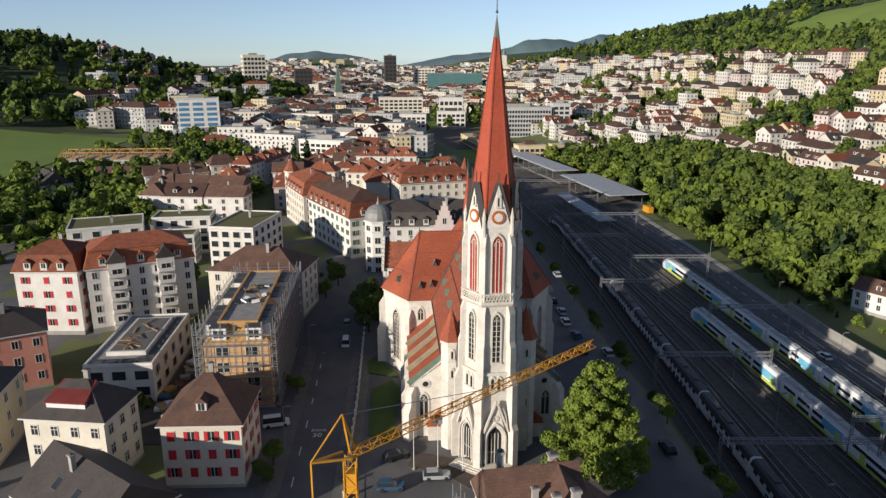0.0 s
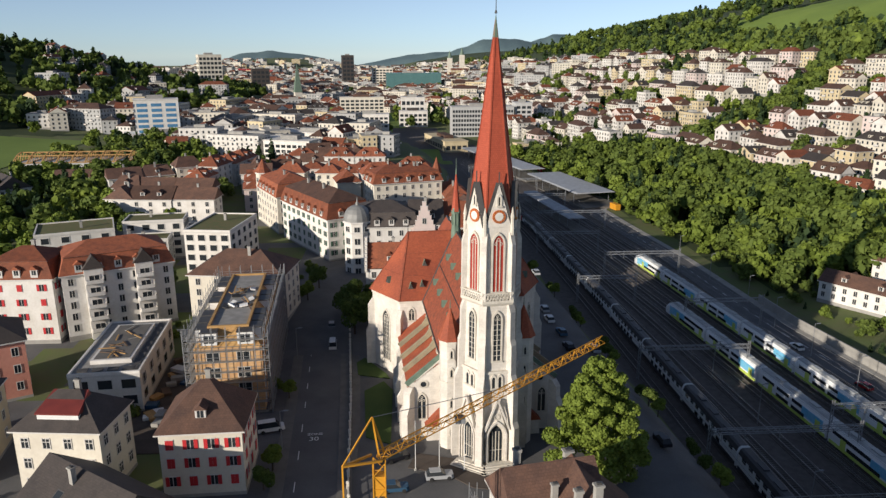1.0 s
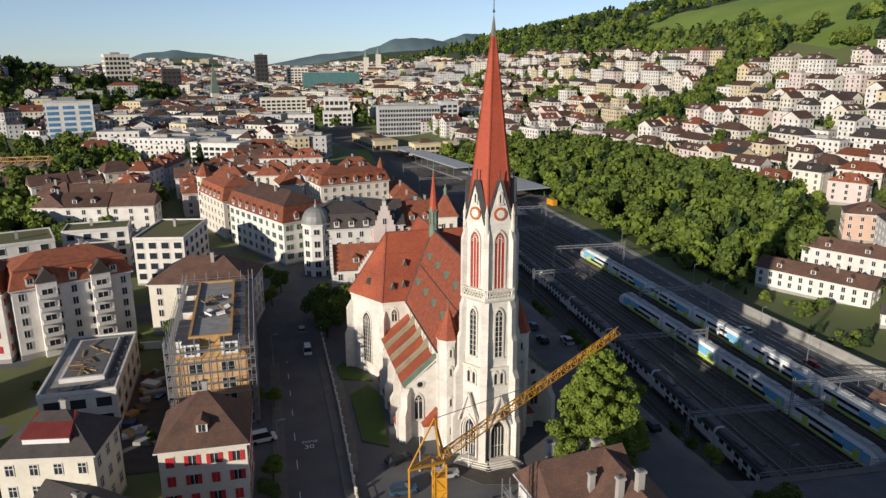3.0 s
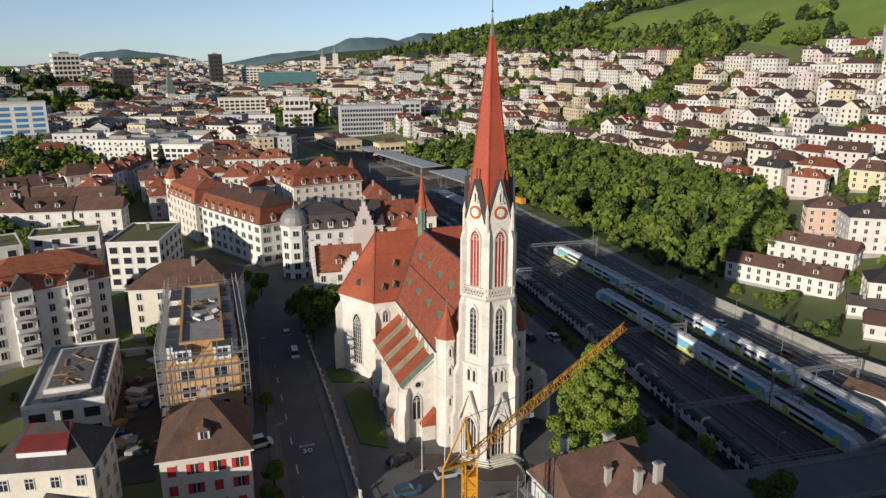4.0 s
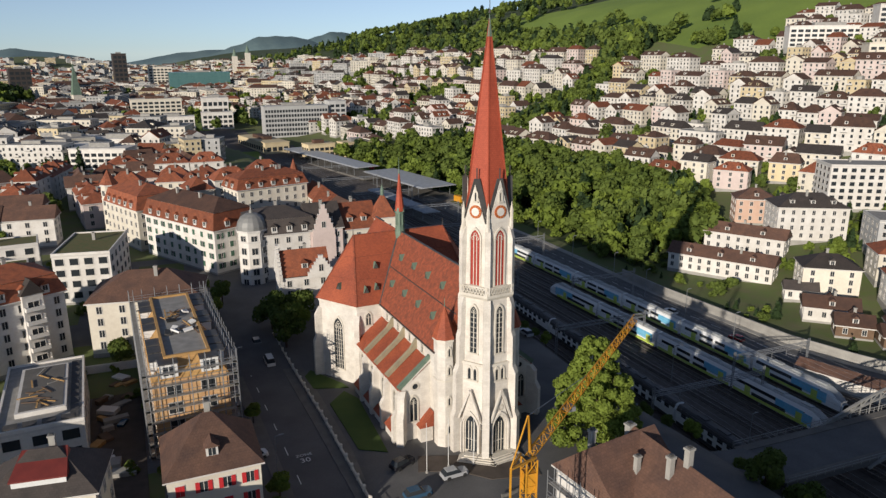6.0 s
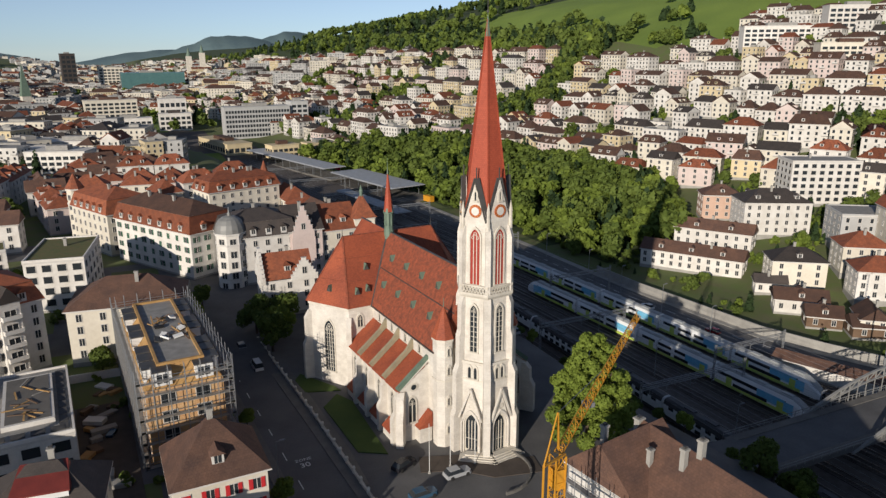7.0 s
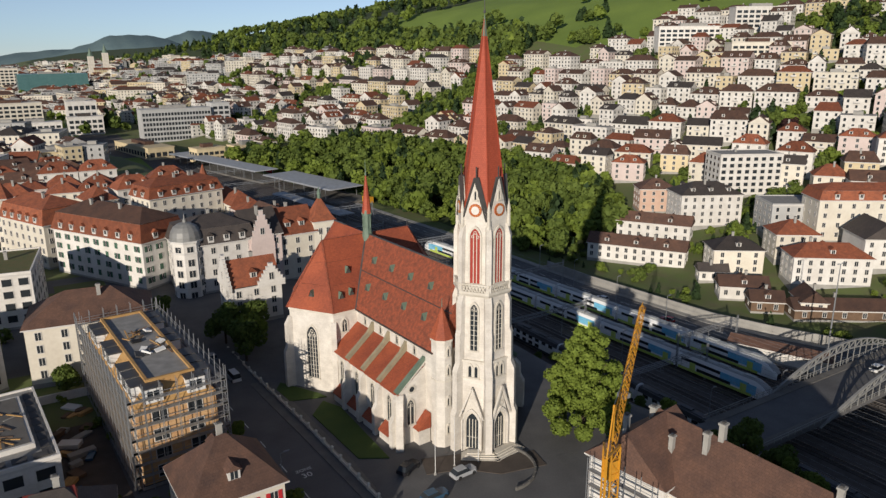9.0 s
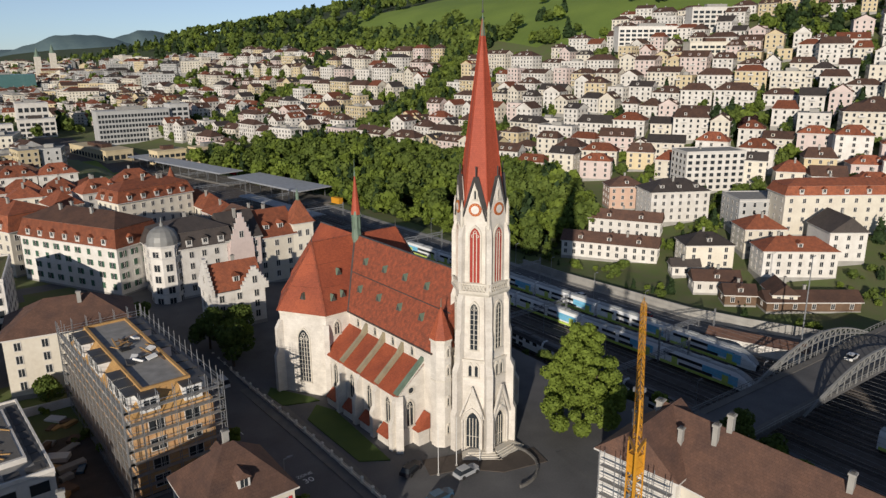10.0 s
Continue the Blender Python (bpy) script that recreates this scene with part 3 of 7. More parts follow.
def facing(ax, ay, nx, ny, z):
    """A pose at (ax, ay, z) whose -y looks along (nx, ny)."""
    return pose(ax, ay, z, 0, 0, math.degrees(math.atan2(ny, nx)) + 90)


def buttress(m, prof, inner, hw):
    """A stepped buttress: the outline (reach, height), from the foot up, drawn out to twice hw in width; it reaches along -y."""
    pts = [(-r, z) for r, z in prof] + [(-inner, prof[-1][1]), (-inner, prof[0][1])]
    n = len(pts)
    p = [m @ Vector((x, y, z)) for x in (-hw, hw) for y, z in pts]
    return MB().add(p, [tuple(range(n)), tuple(range(2 * n - 1, n - 1, -1))] + [(i, n + i, n + (i + 1) % n, (i + 1) % n) for i in range(n)], 0)


# tower: a hexagon; one corner looks 22 degrees west of the front
TA = -90 - 22 - 4


def build_tower():
    tw = part("tower", MB().prism(ring(4.75, a0=TA), -2, 15.4, 0), "stone", church)
    part("middle_stage", MB().prism(ring(4.45, a0=TA), 15.4, 27.2, 0, ring(4.2, a0=TA)), "stone", tw)
    part("belfry", MB().prism(ring(4.15, a0=TA), 27.2, 38.2, 0, ring(3.95, a0=TA)), "stone", tw)
    for z, r, t in ((15.4, 4.95, 0.35), (12.6, 4.88, 0.25), (0.0, 4.95, 1.1)):
        part("string_course", MB().prism(ring(r, a0=TA), z, z + t, 0, ring(r - 0.12, a0=TA)), "stone_trim", tw)
    # gallery with a pierced parapet
    g = MB().prism(ring(4.75, a0=TA), 26.6, 27.0, 0)
    g.prism(ring(4.5, a0=TA), 26.2, 26.6, 0, ring(4.75, a0=TA))
    for i in range(6):
        a, b = Vector((*ring(4.65, a0=TA)[i], 0)), Vector((*ring(4.65, a0=TA)[(i + 1) % 6], 0))
        g.beam(a + Vector((0, 0, 28.15)), b + Vector((0, 0, 28.15)), 0.2, 0.2)
        n = 9
        for k in range(n):
            p, q = a.lerp(b, k / n), a.lerp(b, (k + 1) / n)
            zz = (27.0, 28.1)
            g.beam((p.x, p.y, zz[k % 2]), (q.x, q.y, zz[1 - k % 2]), 0.12, 0.14)
            g.beam((p.x, p.y, zz[1 - k % 2]), (q.x, q.y, zz[k % 2]), 0.12, 0.14)
    part("gallery", g, "stone_trim", tw)
    for i in range(6):
        ang = TA + 30 + 60 * i
        nx, ny = math.cos(radians(ang)), math.sin(radians(ang))
        ca, sa = TA + 60 * i, 0
        cx, cy = math.cos(radians(ca)), math.sin(radians(ca))
        # stepped corner buttress
        part("buttress", buttress(pose(0, 0, 0, 0, 0, ca + 90), ((6.1, -2), (6.1, 6.4), (5.7, 7.3), (5.65, 13.8), (5.1, 15.0), (5.05, 19.8), (4.75, 20.7), (4.7, 25.0), (4.3, 26.2)), 3.2, 0.55), "stone", tw)
        part("belfry_pier", buttress(pose(0, 0, 0, 0, 0, ca + 90), ((4.6, 27.0), (4.55, 35.4), (4.05, 37.2)), 3.2, 0.4), "stone", tw)
        # pinnacle beside the gables
        part("pinnacle", MB().cyl(4.1 * cx, 4.1 * cy, 36.8, 39.4, 0.3, 0.25, 6).cyl(4.1 * cx, 4.1 * cy, 39.4, 41.0, 0.32, 0.02, 6), "stone_trim", tw)
        ap = 0.866
        part("window", gothic_window(1.55, 8.6, 2, "red_board"), None, tw, "tall pointed belfry opening with red louvres", facing(4.12 * ap * nx, 4.12 * ap * ny, nx, ny, 28.3))
        if i in (0, 1, 4, 5):
            part("window", gothic_window(1.15, 7.6, 1, "glass", rows=7), None, tw, "", facing(4.42 * ap * nx, 4.42 * ap * ny, nx, ny, 17.4))
            for u in (-0.5, 0.5):
                part("window", gothic_window(0.5, 1.9, 0, "glass", False), None, tw, "", facing(4.78 * ap * nx, 4.78 * ap * ny, nx, ny, 13.0) @ pose(u, 0, 0))
        # gable with a clock
        gb = MB()
        w, r0 = 3.75, 3.95 * ap
        gm = facing(r0 * nx, r0 * ny, nx, ny, 0)
        p = [(-w / 2, -0.12, 38.0), (w / 2, -0.12, 38.0), (0, -0.12, 44.2), (-w / 2, 0.5, 38.0), (w / 2, 0.5, 38.0), (0, 0.5, 44.2)]
        gb.add([gm @ Vector(q) for q in p], [(0, 1, 2), (5, 4, 3), (0, 2, 5, 3), (1, 4, 5, 2), (0, 3, 4, 1)], 0)
        gable = part("gable", gb, ["stone"], tw)
        cp = MB()
        for sx in (-1, 1):
            cp.beam(gm @ Vector((sx * w / 2, 0.1, 38.0)), gm @ Vector((0, 0.1, 44.4)), 0.85, 0.22, 0)
        cp.beam(gm @ Vector((0, 0.1, 44.2)), gm @ Vector((0, 0.1, 46.0)), 0.14, 0.14, 0)
        part("coping", cp, "dark_lead", gable)
        ck = MB()
        for rr, y, mi in ((0.98, -0.2, 0), (0.62, -0.24, 1)):
            a = ring(rr, 24)
            ck.add([(q, y, s) for q, s in a] + [(q, 0.0, s) for q, s in a], [tuple(range(23, -1, -1))] + [(k, 24 + k, 24 + (k + 1) % 24, (k + 1) % 24) for k in range(24)], mi)
        for k in range(12):
            t = radians(30 * k)
            ck.beam((0.7 * math.sin(t), -0.22, 0.7 * math.cos(t)), (0.92 * math.sin(t), -0.22, 0.92 * math.cos(t)), 0.07, 0.05, 2)
        clock = part("clock", ck, ["clock_red", "white", "gold"], gable, "round tower clock with a red ring and gilt marks", gm @ pose(0, -0.1, 39.6))
        part("slit", gothic_window(0.28, 1.3, 0, "glass", False), None, gable, "", gm @ pose(0, -0.12, 41.2))
        # portal
        if i in (0, 5):
            pm = facing(4.8 * ap * nx, 4.8 * ap * ny, nx, ny, 0)
            pt = MB()
            prev = None
            for k, (pw, ph) in enumerate(((2.9, 7.4), (2.4, 7.0))):
                a = arch_points(pw, ph)
                o2 = arch_points(pw + 0.5, ph + 0.4)
                nn = len(a)
                y = -0.75 + 0.25 * k
                q = [(x, y, zz) for x, zz in a] + [(x, y, zz) for x, zz in o2] + [(x, y + 0.6, zz) for x, zz in a] + [(x, y + 0.6, zz) for x, zz in o2]
                pt.add([pm @ Vector(v) for v in q], [(j, nn + j, nn + j + 1, j + 1) for j in range(nn - 1)] + [(nn + j, 3 * nn + j, 3 * nn + j + 1, nn + j + 1) for j in range(nn - 1)] + [(j, j + 1, 2 * nn + j + 1, 2 * nn + j) for j in range(nn - 1)], 0)
            for sx in (-1, 1):
                pt.beam(pm @ Vector((sx * 1.95, -0.75, 6.2)), pm @ Vector((0, -0.75, 11.4)), 0.35, 0.3, 0)
            q = [(-1.9, -0.55, 6.3), (1.9, -0.55, 6.3), (0, -0.55, 11.2)]
            a = arch_points(2.9, 7.4)
            pt.add([pm @ Vector(v) for v in [(-1.9, -0.5, 5.0), (-1.45, -0.5, 5.0), (-1.45 * 0.8, -0.5, 6.3), (0, -0.5, 7.4), (0, -0.5, 11.2)]], [(0, 1, 2, 3, 4)], 0)
            pt.add([pm @ Vector(v) for v in [(1.9, -0.5, 5.0), (1.45, -0.5, 5.0), (1.45 * 0.8, -0.5, 6.3), (0, -0.5, 7.4), (0, -0.5, 11.2)]], [(4, 3, 2, 1, 0)], 0)
            portal = part("portal", pt, ["stone"], tw, "pointed stone portal with a steep gable")
            part("door", gothic_window(2.1, 6.8, 3, "glass", False, 1), None, portal, "dark glazed church door", pm @ pose(0, -0.05, 0))
            rv = MB()
            a, b = ring(0.5, 12), ring(0.32, 12)
            rv.add([pm @ Vector((x, -0.62, 8.4 + s)) for x, s in a] + [pm @ Vector((x, -0.62, 8.4 + s)) for x, s in b], [(j, (j + 1) % 12, 12 + (j + 1) % 12, 12 + j) for j in range(12)])
            part("rosette", rv, "stone_trim", portal)
    sp = MB()
    rs = ring(3.75, a0=TA)
    sp.prism(rs, 38.0, 44.0, 0, ring(3.05, a0=TA)).cone(ring(3.05, a0=TA), 44.0, (0, 0, 66.6), 0)
    spire = part("spire", sp, "spire", tw, "steep six-sided spire of red tiles")
    hp = MB()
    for i in range(6):
        a, b = ring(3.78, a0=TA)[i], ring(3.07, a0=TA)[i]
        hp.beam((*a, 38.2), (*b, 44.0), 0.22, 0.14).beam((*b, 44.0), (0, 0, 66.7), 0.2, 0.12)
    part("hip_ridge", hp, "spire", spire)
    part("finial", MB().cone(ring(0.42, a0=TA), 64.3, (0, 0, 67.6), 0).cyl(0, 0, 67.4, 70.4, 0.07, 0.04, 6, 1).cyl(0, 0, 67.5, 67.9, 0.22, 0.1, 8, 1), ["copper", "dark_lead"], spire)


build_tower()


def build_nave():
    # walls: nave, aisles, hexagonal arms, choir
    ARM = [(-2.3, 28.4), (-12.0, 28.4), (-17.0, 36.6), (-12.0, 44.8), (-2.3, 44.8)]
    wl = MB()
    wl.prism([(-7.1, 2.5), (7.1, 2.5), (7.1, 50), (4, 56), (-4, 56), (-7.1, 50)], -2, 16.2, 0)
    nave = part("nave", wl, "stone", church)
    for sx in (-1, 1):
        poly = [(sx * -x, y) for x, y in ARM]
        poly = poly if sx > 0 else poly[::-1]
        poly = [(sx * x, y) for x, y in ARM][::-1] if sx == 1 else [(-x, y) for x, y in ARM]
        arm = part("transept", MB().prism(poly, -2, 16.2, 0), "stone", church)
        part("eave", MB().prism([(x * 1.012, 36.6 + (y - 36.6) * 1.02) for x, y in poly], 15.7, 16.25, 0), "stone_trim", arm)
        # the arm's roof
        o = 0.45
        e = [(sx * 6.6, 27.9), (sx * 12.25, 27.9), (sx * 17.6, 36.6), (sx * 12.25, 45.3), (sx * 6.6, 45.3)]
        apx = (sx * 9.6, 36.6, 27.9)
        e3 = [(x, y, 16.25) for x, y in e]
        rf = MB().add(e3 + [apx, (0, 36.6, 27.9), (0, 27.9, 16.25), (0, 45.3, 16.25)],
                      [(0, 1, 5, 6), (1, 2, 5), (2, 3, 5), (3, 4, 6, 5), (7, 0, 6), (4, 8, 6), (0, 7, 8, 4, 3, 2, 1)] if sx < 0 else [(1, 0, 6, 5), (2, 1, 5), (3, 2, 5), (4, 3, 5, 6), (0, 7, 6), (8, 4, 6), (1, 2, 3, 4, 8, 7, 0)], 0)
        roof = part("roof", rf, "church_roof", arm, "bright red tiled hipped roof")
        for a, b in ((e3[1], apx), (e3[2], apx), (e3[3], apx), ((0, 36.6, 27.9), apx)):
            part("ridge", MB().beam(a, b, 0.3, 0.16), "old_roof", roof)
        for t in (0.36, 0.68):
            for a, b, c, d in ((e3[0], (0, 36.6, 27.9), e3[1], apx), (e3[1], apx, e3[2], apx)):
                part("snow_guard", MB().beam(Vector(a).lerp(Vector(b), t), Vector(c).lerp(Vector(d), t), 0.1, 0.1), "old_roof", roof)
        part("finial", MB().cyl(apx[0], apx[1], 27.9, 29.6, 0.1, 0.03, 6), "dark_lead", roof)
        for u, v in ((0.45, 0.5), (0.35, 0.2), (0.68, 0.18)):
            q = Vector(e3[0]).lerp(Vector(e3[1]), u).lerp(Vector((0, 36.6, 27.9)).lerp(Vector(apx), u), v)
            part("dormer", lucarne(), None, roof, "small triangular copper dormer", facing(q.x, q.y, 0, -1, q.z))
        q = Vector(e3[1]).lerp(Vector(e3[2]), 0.5).lerp(Vector(apx), 0.2)
        part("dormer", lucarne(), None, roof, "small triangular copper dormer", facing(q.x, q.y, sx * 0.86, -0.5, q.z))
        # windows of the arm
        ex, ey = sx * 14.5, 32.5
        part("window", gothic_window(2.2, 10.4, 3, "glass", rows=9), None, arm, "tall pointed traceried church window", facing(ex, ey, sx * 0.853, -0.52, 2.6))
        part("window", gothic_window(2.2, 10.4, 3, "glass", rows=9), None, arm, "tall pointed traceried church window", facing(ex, 40.7, sx * 0.853, 0.52, 2.6))
        part("window", gothic_window(1.0, 2.4, 1, "glass"), None, arm, "", facing(sx * 9.8, 28.4, 0, -1, 12.2))
        for x, y, nx, ny in ((sx * 12.0, 28.4, sx * 0.5, -0.87), (sx * 17.0, 36.6, sx, 0), (sx * 12.0, 44.8, sx * 0.5, 0.87)):
            bm = facing(x, y, nx, ny, 0)
            part("buttress", buttress(bm, ((1.5, -2), (1.5, 7.3), (1.0, 8.4), (1.0, 12.8), (0.1, 14.3)), -0.3, 0.48), "stone", arm)
        # aisle
        a0, a1 = 5.6, 28.4
        xo, xi = 12.2, 7.1
        pa = [(sx * xi, a0), (sx * xo, a0), (sx * xo, a1), (sx * xi, a1)]
        am = MB().prism(pa if sx > 0 else pa[::-1], -2, 9.3, 0)
        tri = [(sx * xi, a0, 9.3), (sx * (xo + 0.2), a0, 9.3), (sx * xi, a0, 13.9), (sx * xi, a0 + 0.6, 9.3), (sx * (xo + 0.2), a0 + 0.6, 9.3), (sx * xi, a0 + 0.6, 13.9)]
        am.add(tri, [(0, 1, 2), (5, 4, 3), (1, 4, 5, 2)] if sx > 0 else [(2, 1, 0), (3, 4, 5), (2, 5, 4, 1)], 0)
        aisle = part("aisle", am, "stone", church)
        rp = [(sx * 12.6, a0, 9.15), (sx * 12.6, a1, 9.15), (sx * 7.0, a1, 13.6), (sx * 7.0, a0, 13.6), (sx * 12.6, a0, 8.95), (sx * 12.6, a1, 8.95), (sx * 7.0, a1, 13.3), (sx * 7.0, a0, 13.3)]
        part("aisle_roof", MB().add(rp, [(0, 1, 2, 3), (7, 6, 5, 4), (0, 4, 5, 1), (1, 5, 6, 2), (3, 2, 6, 7), (0, 3, 7, 4)] if sx > 0 else [(3, 2, 1, 0), (4, 5, 6, 7), (1, 5, 4, 0), (2, 6, 5, 1), (7, 6, 2, 3), (4, 7, 3, 0)], 0), "church_roof", aisle)
        for k in range(5):
            y = a0 + 0.35 + k * (a1 - a0 - 0.9) / 4
            if k == 4:
                continue
            cop = "copper" if k == 0 else "sand_coping"
            fb = MB().beam((sx * 12.7, y, 9.55), (sx * 7.0, y, 14.3), 0.62, 0.75)
            if k:
                fb.beam((sx * 8.2, y, 13.4), (sx * 7.0, y, 15.2), 0.6, 0.6)
            part("flying_buttress", fb, cop, aisle, "weathered stone coping of a flying buttress" if k else "verdigris copper coping")
            part("buttress", buttress(facing(sx * 12.2, y, sx, 0, 0), ((1.7, -2), (1.7, 4.6), (1.05, 5.8), (1.0, 8.2), (0.3, 9.2)), -0.3, 0.44), "stone", aisle)
            if k < 4:
                ym = y + (a1 - a0 - 0.9) / 8
                part("window", gothic_window(1.3, 4.6, 1, "glass"), None, aisle, "", facing(sx * 12.2, ym, sx, 0, 3.4))
                part("window", gothic_window(0.7, 1.5, 0, "glass"), None, aisle, "", facing(sx * 7.1, ym, sx, 0, 14.0))
                # lean-to confession bay between the buttresses
                x0, x1 = sx * 12.2, sx * 13.5
                lb = MB().box(min(x0, x1), max(x0, x1), ym - 1.5, ym + 1.5, -2, 1.6, 0)
                q = [(x1 + 0.2 * sx, ym - 1.6, 1.55), (x1 + 0.2 * sx, ym + 1.6, 1.55), (x0, ym + 1.6, 2.9), (x0, ym - 1.6, 2.9)]
                lb.add(q + [(x, yy, zz - 0.15) for x, yy, zz in q], [(0, 1, 2, 3), (0, 4, 5, 1), (7, 6, 5, 4), (3, 7, 4, 0), (1, 5, 6, 2)] if sx > 0 else [(3, 2, 1, 0), (1, 5, 4, 0), (4, 5, 6, 7), (0, 4, 7, 3), (2, 6, 5, 1)], 1)
                part("side_bay", lb, ["stone", "church_roof"], aisle)
        part("window", gothic_window(1.3, 4.4, 1, "glass"), None, aisle, "", facing(sx * 10.2, a0, 0, -1, 3.4))
        oc = MB()
        a, b = ring(0.75, 16), ring(0.5, 16)
        oc.add([(x, -0.15, s) for x, s in a] + [(x, -0.15, s) for x, s in b], [(j, (j + 1) % 16, 16 + (j + 1) % 16, 16 + j) for j in range(16)], 0)
        oc.add([(x, -0.05, s) for x, s in b], [tuple(range(15, -1, -1))], 1)
        part("round_window", oc, ["stone_trim", "glass"], aisle, "", facing(sx * 9.9, a0, 0, -1, 9.6))
        # corner buttress
        part("buttress", buttress(facing(sx * 12.0, a0 + 0.2, sx * 0.6, -0.8, 0), ((2.1, -2), (2.1, 5.0), (1.4, 6.2), (1.3, 8.2), (0.4, 9.2)), -0.3, 0.6), "stone", aisle)
        # stair turret between tower and aisle
        st = MB().prism(ring(1.75, 8, 22.5, sx * 5.9, 2.6), -2, 18.4, 0).prism(ring(1.95, 8, 22.5, sx * 5.9, 2.6), 18.4, 18.8, 1).prism(ring(1.85, 8, 22.5, sx * 5.9, 2.6), 11.6, 11.9, 1)
        st.cone(ring(2.05, 8, 22.5, sx * 5.9, 2.6), 18.8, (sx * 5.9, 2.6, 24.0), 2).cyl(sx * 5.9, 2.6, 23.6, 25.2, 0.1, 0.03, 6, 3)
        turret = part("stair_turret", st, ["stone", "stone_trim", "church_roof", "copper"], church)
        for zz in (2.5, 7.5, 12.8, 16.0):
            part("slit", gothic_window(0.35, 1.3, 0, "glass", False), None, turret, "", facing(sx * 5.9, 2.6 - 1.62, 0, -1, zz))
        # porch beside the turret
        part("porch", MB().box(min(sx * 7.4, sx * 9.6), max(sx * 7.4, sx * 9.6), a0 - 1.6, a0, -2, 2.6, 0).add([(sx * 7.3, a0 - 1.7, 5.2), (sx * 9.8, a0 - 1.7, 2.6), (sx * 9.8, a0 + 0.1, 2.6), (sx * 7.3, a0 + 0.1, 5.2), (sx * 7.3, a0 - 1.7, 2.6), (sx * 7.3, a0 + 0.1, 2.6)], [(0, 1, 2, 3), (0, 4, 1), (2, 5, 3)] if sx > 0 else [(3, 2, 1, 0), (1, 4, 0), (3, 5, 2)], 1), ["stone", "church_roof"], church)
    # nave roof and choir roof
    for y0, y1, nm, mt in ((2.8, 28.0, "nave_roof", "old_roof"), (45.2, 50.0, "choir_roof", "church_roof")):
        ex = 7.65
        p = [(-ex, y0, 16.1), (ex, y0, 16.1), (ex, y1, 16.1), (-ex, y1, 16.1), (0, y0, 27.9), (0, y1, 27.9)]
        rf = MB().add(p, [(3, 0, 4, 5), (1, 2, 5, 4), (0, 1, 4), (2, 3, 5), (0, 3, 2, 1)], 0)
        if nm == "nave_roof":   # runs back to the valley of the arms
            rf.add([(-ex, 28.0, 16.1), (ex, 28.0, 16.1), (0, 28.0, 27.9), (0, 36.6, 27.9)], [(0, 3, 2), (1, 2, 3)], 0)
        else:
            rf.add([(-ex, 50, 16.1), (ex, 50, 16.1), (4.4, 56.6, 16.1), (-4.4, 56.6, 16.1), (0, 50, 27.9), (0, 45.2, 27.9), (0, 36.6, 27.9)], [(1, 2, 4), (2, 3, 4), (3, 0, 4)], 0)
            rf.add([(-ex, 45.2, 16.1), (ex, 45.2, 16.1), (0, 45.2, 27.9), (0, 36.6, 27.9)], [(0, 2, 3), (1, 3, 2)], 0)
        ro = part(nm, rf, mt, nave, "weathered red tiled roof with patches of darker tiles" if nm == "nave_roof" else "")
        rd = MB().beam((0, y0, 27.95), (0, y1 if nm != "nave_roof" else 36.6, 27.95), 0.34, 0.2)
        if nm == "nave_roof":
            for sx in (-1, 1):
                part("valley", MB().beam((sx * ex, 27.9, 16.2), (0, 36.6, 28.0), 0.3, 0.14), "dark_lead", ro)
                part("gutter", MB().beam((sx * ex, y0, 16.15), (sx * ex, 27.9, 16.15), 0.25, 0.2), "dark_lead", ro)
                part("snow_guard", MB().beam((sx * ex * 0.5, y0, 22.1), (sx * ex * 0.5, 32.0, 22.1), 0.12, 0.12), "dark_lead", ro)
                for k in range(4):
                    for t in (0.3, 0.66):
                        y = 8.5 + k * 6.2 + (2.0 if t > 0.5 else 0)
                        part("dormer", lucarne(), None, ro, "small triangular copper dormer", facing(sx * ex * (1 - t), y, sx, 0, 16.1 + 11.8 * t))
        part("ridge", rd, "dark_lead", ro)
    # ridge turret
    fl = MB().prism(ring(1.15, 8, 22.5, 0, 36.0), 26.6, 29.2, 0, ring(0.85, 8, 22.5, 0, 36.0)).prism(ring(0.75, 8, 22.5, 0, 36.0), 29.2, 31.6, 0)
    for i in range(8):
        x, y = ring(0.82, 8, 22.5, 0, 36.0)[i]
        fl.cyl(x, y, 29.2, 32.4, 0.1, 0.06, 4, 0)
    fl.prism(ring(1.0, 8, 22.5, 0, 36.0), 31.6, 31.9, 0)
    for i in range(4):
        a = math.radians(45 + 90 * i)
        fl.cone([(0.75 * math.cos(a) + q, 36 + 0.75 * math.sin(a) + s) for q, s in ring(0.4, 4, 0)], 31.9, (0.5 * math.cos(a), 36 + 0.5 * math.sin(a), 33.8), 0)
    fl.cone(ring(0.95, 8, 22.5, 0, 36.0), 32.0, (0, 36, 40.6), 1).cone(ring(0.18, 8, 22.5, 0, 36.0), 39.4, (0, 36, 41.4), 0).cyl(0, 36, 41, 42.6, 0.06, 0.03, 5, 0)
    part("ridge_turret", fl, ["copper", "spire"], church, "green copper ridge turret with a red needle spire")


def lucarne():
    def make(mb):
        mb.add([(-0.5, -0.35, 0.0), (0.5, -0.35, 0.0), (0, -0.35, 1.25), (-0.5, 0.75, 0.1), (0.5, 0.75, 0.1), (0, 0.75, 1.2)], [(0, 2, 5, 3), (1, 4, 5, 2), (0, 3, 4, 1)], 0)
        mb.add([(-0.4, -0.3, 0.0), (0.4, -0.3, 0.0), (0, -0.3, 1.05)], [(0, 1, 2)], 1)
    return plain_mesh("dormer:lucarne", make, ["copper", "dark_lead"])


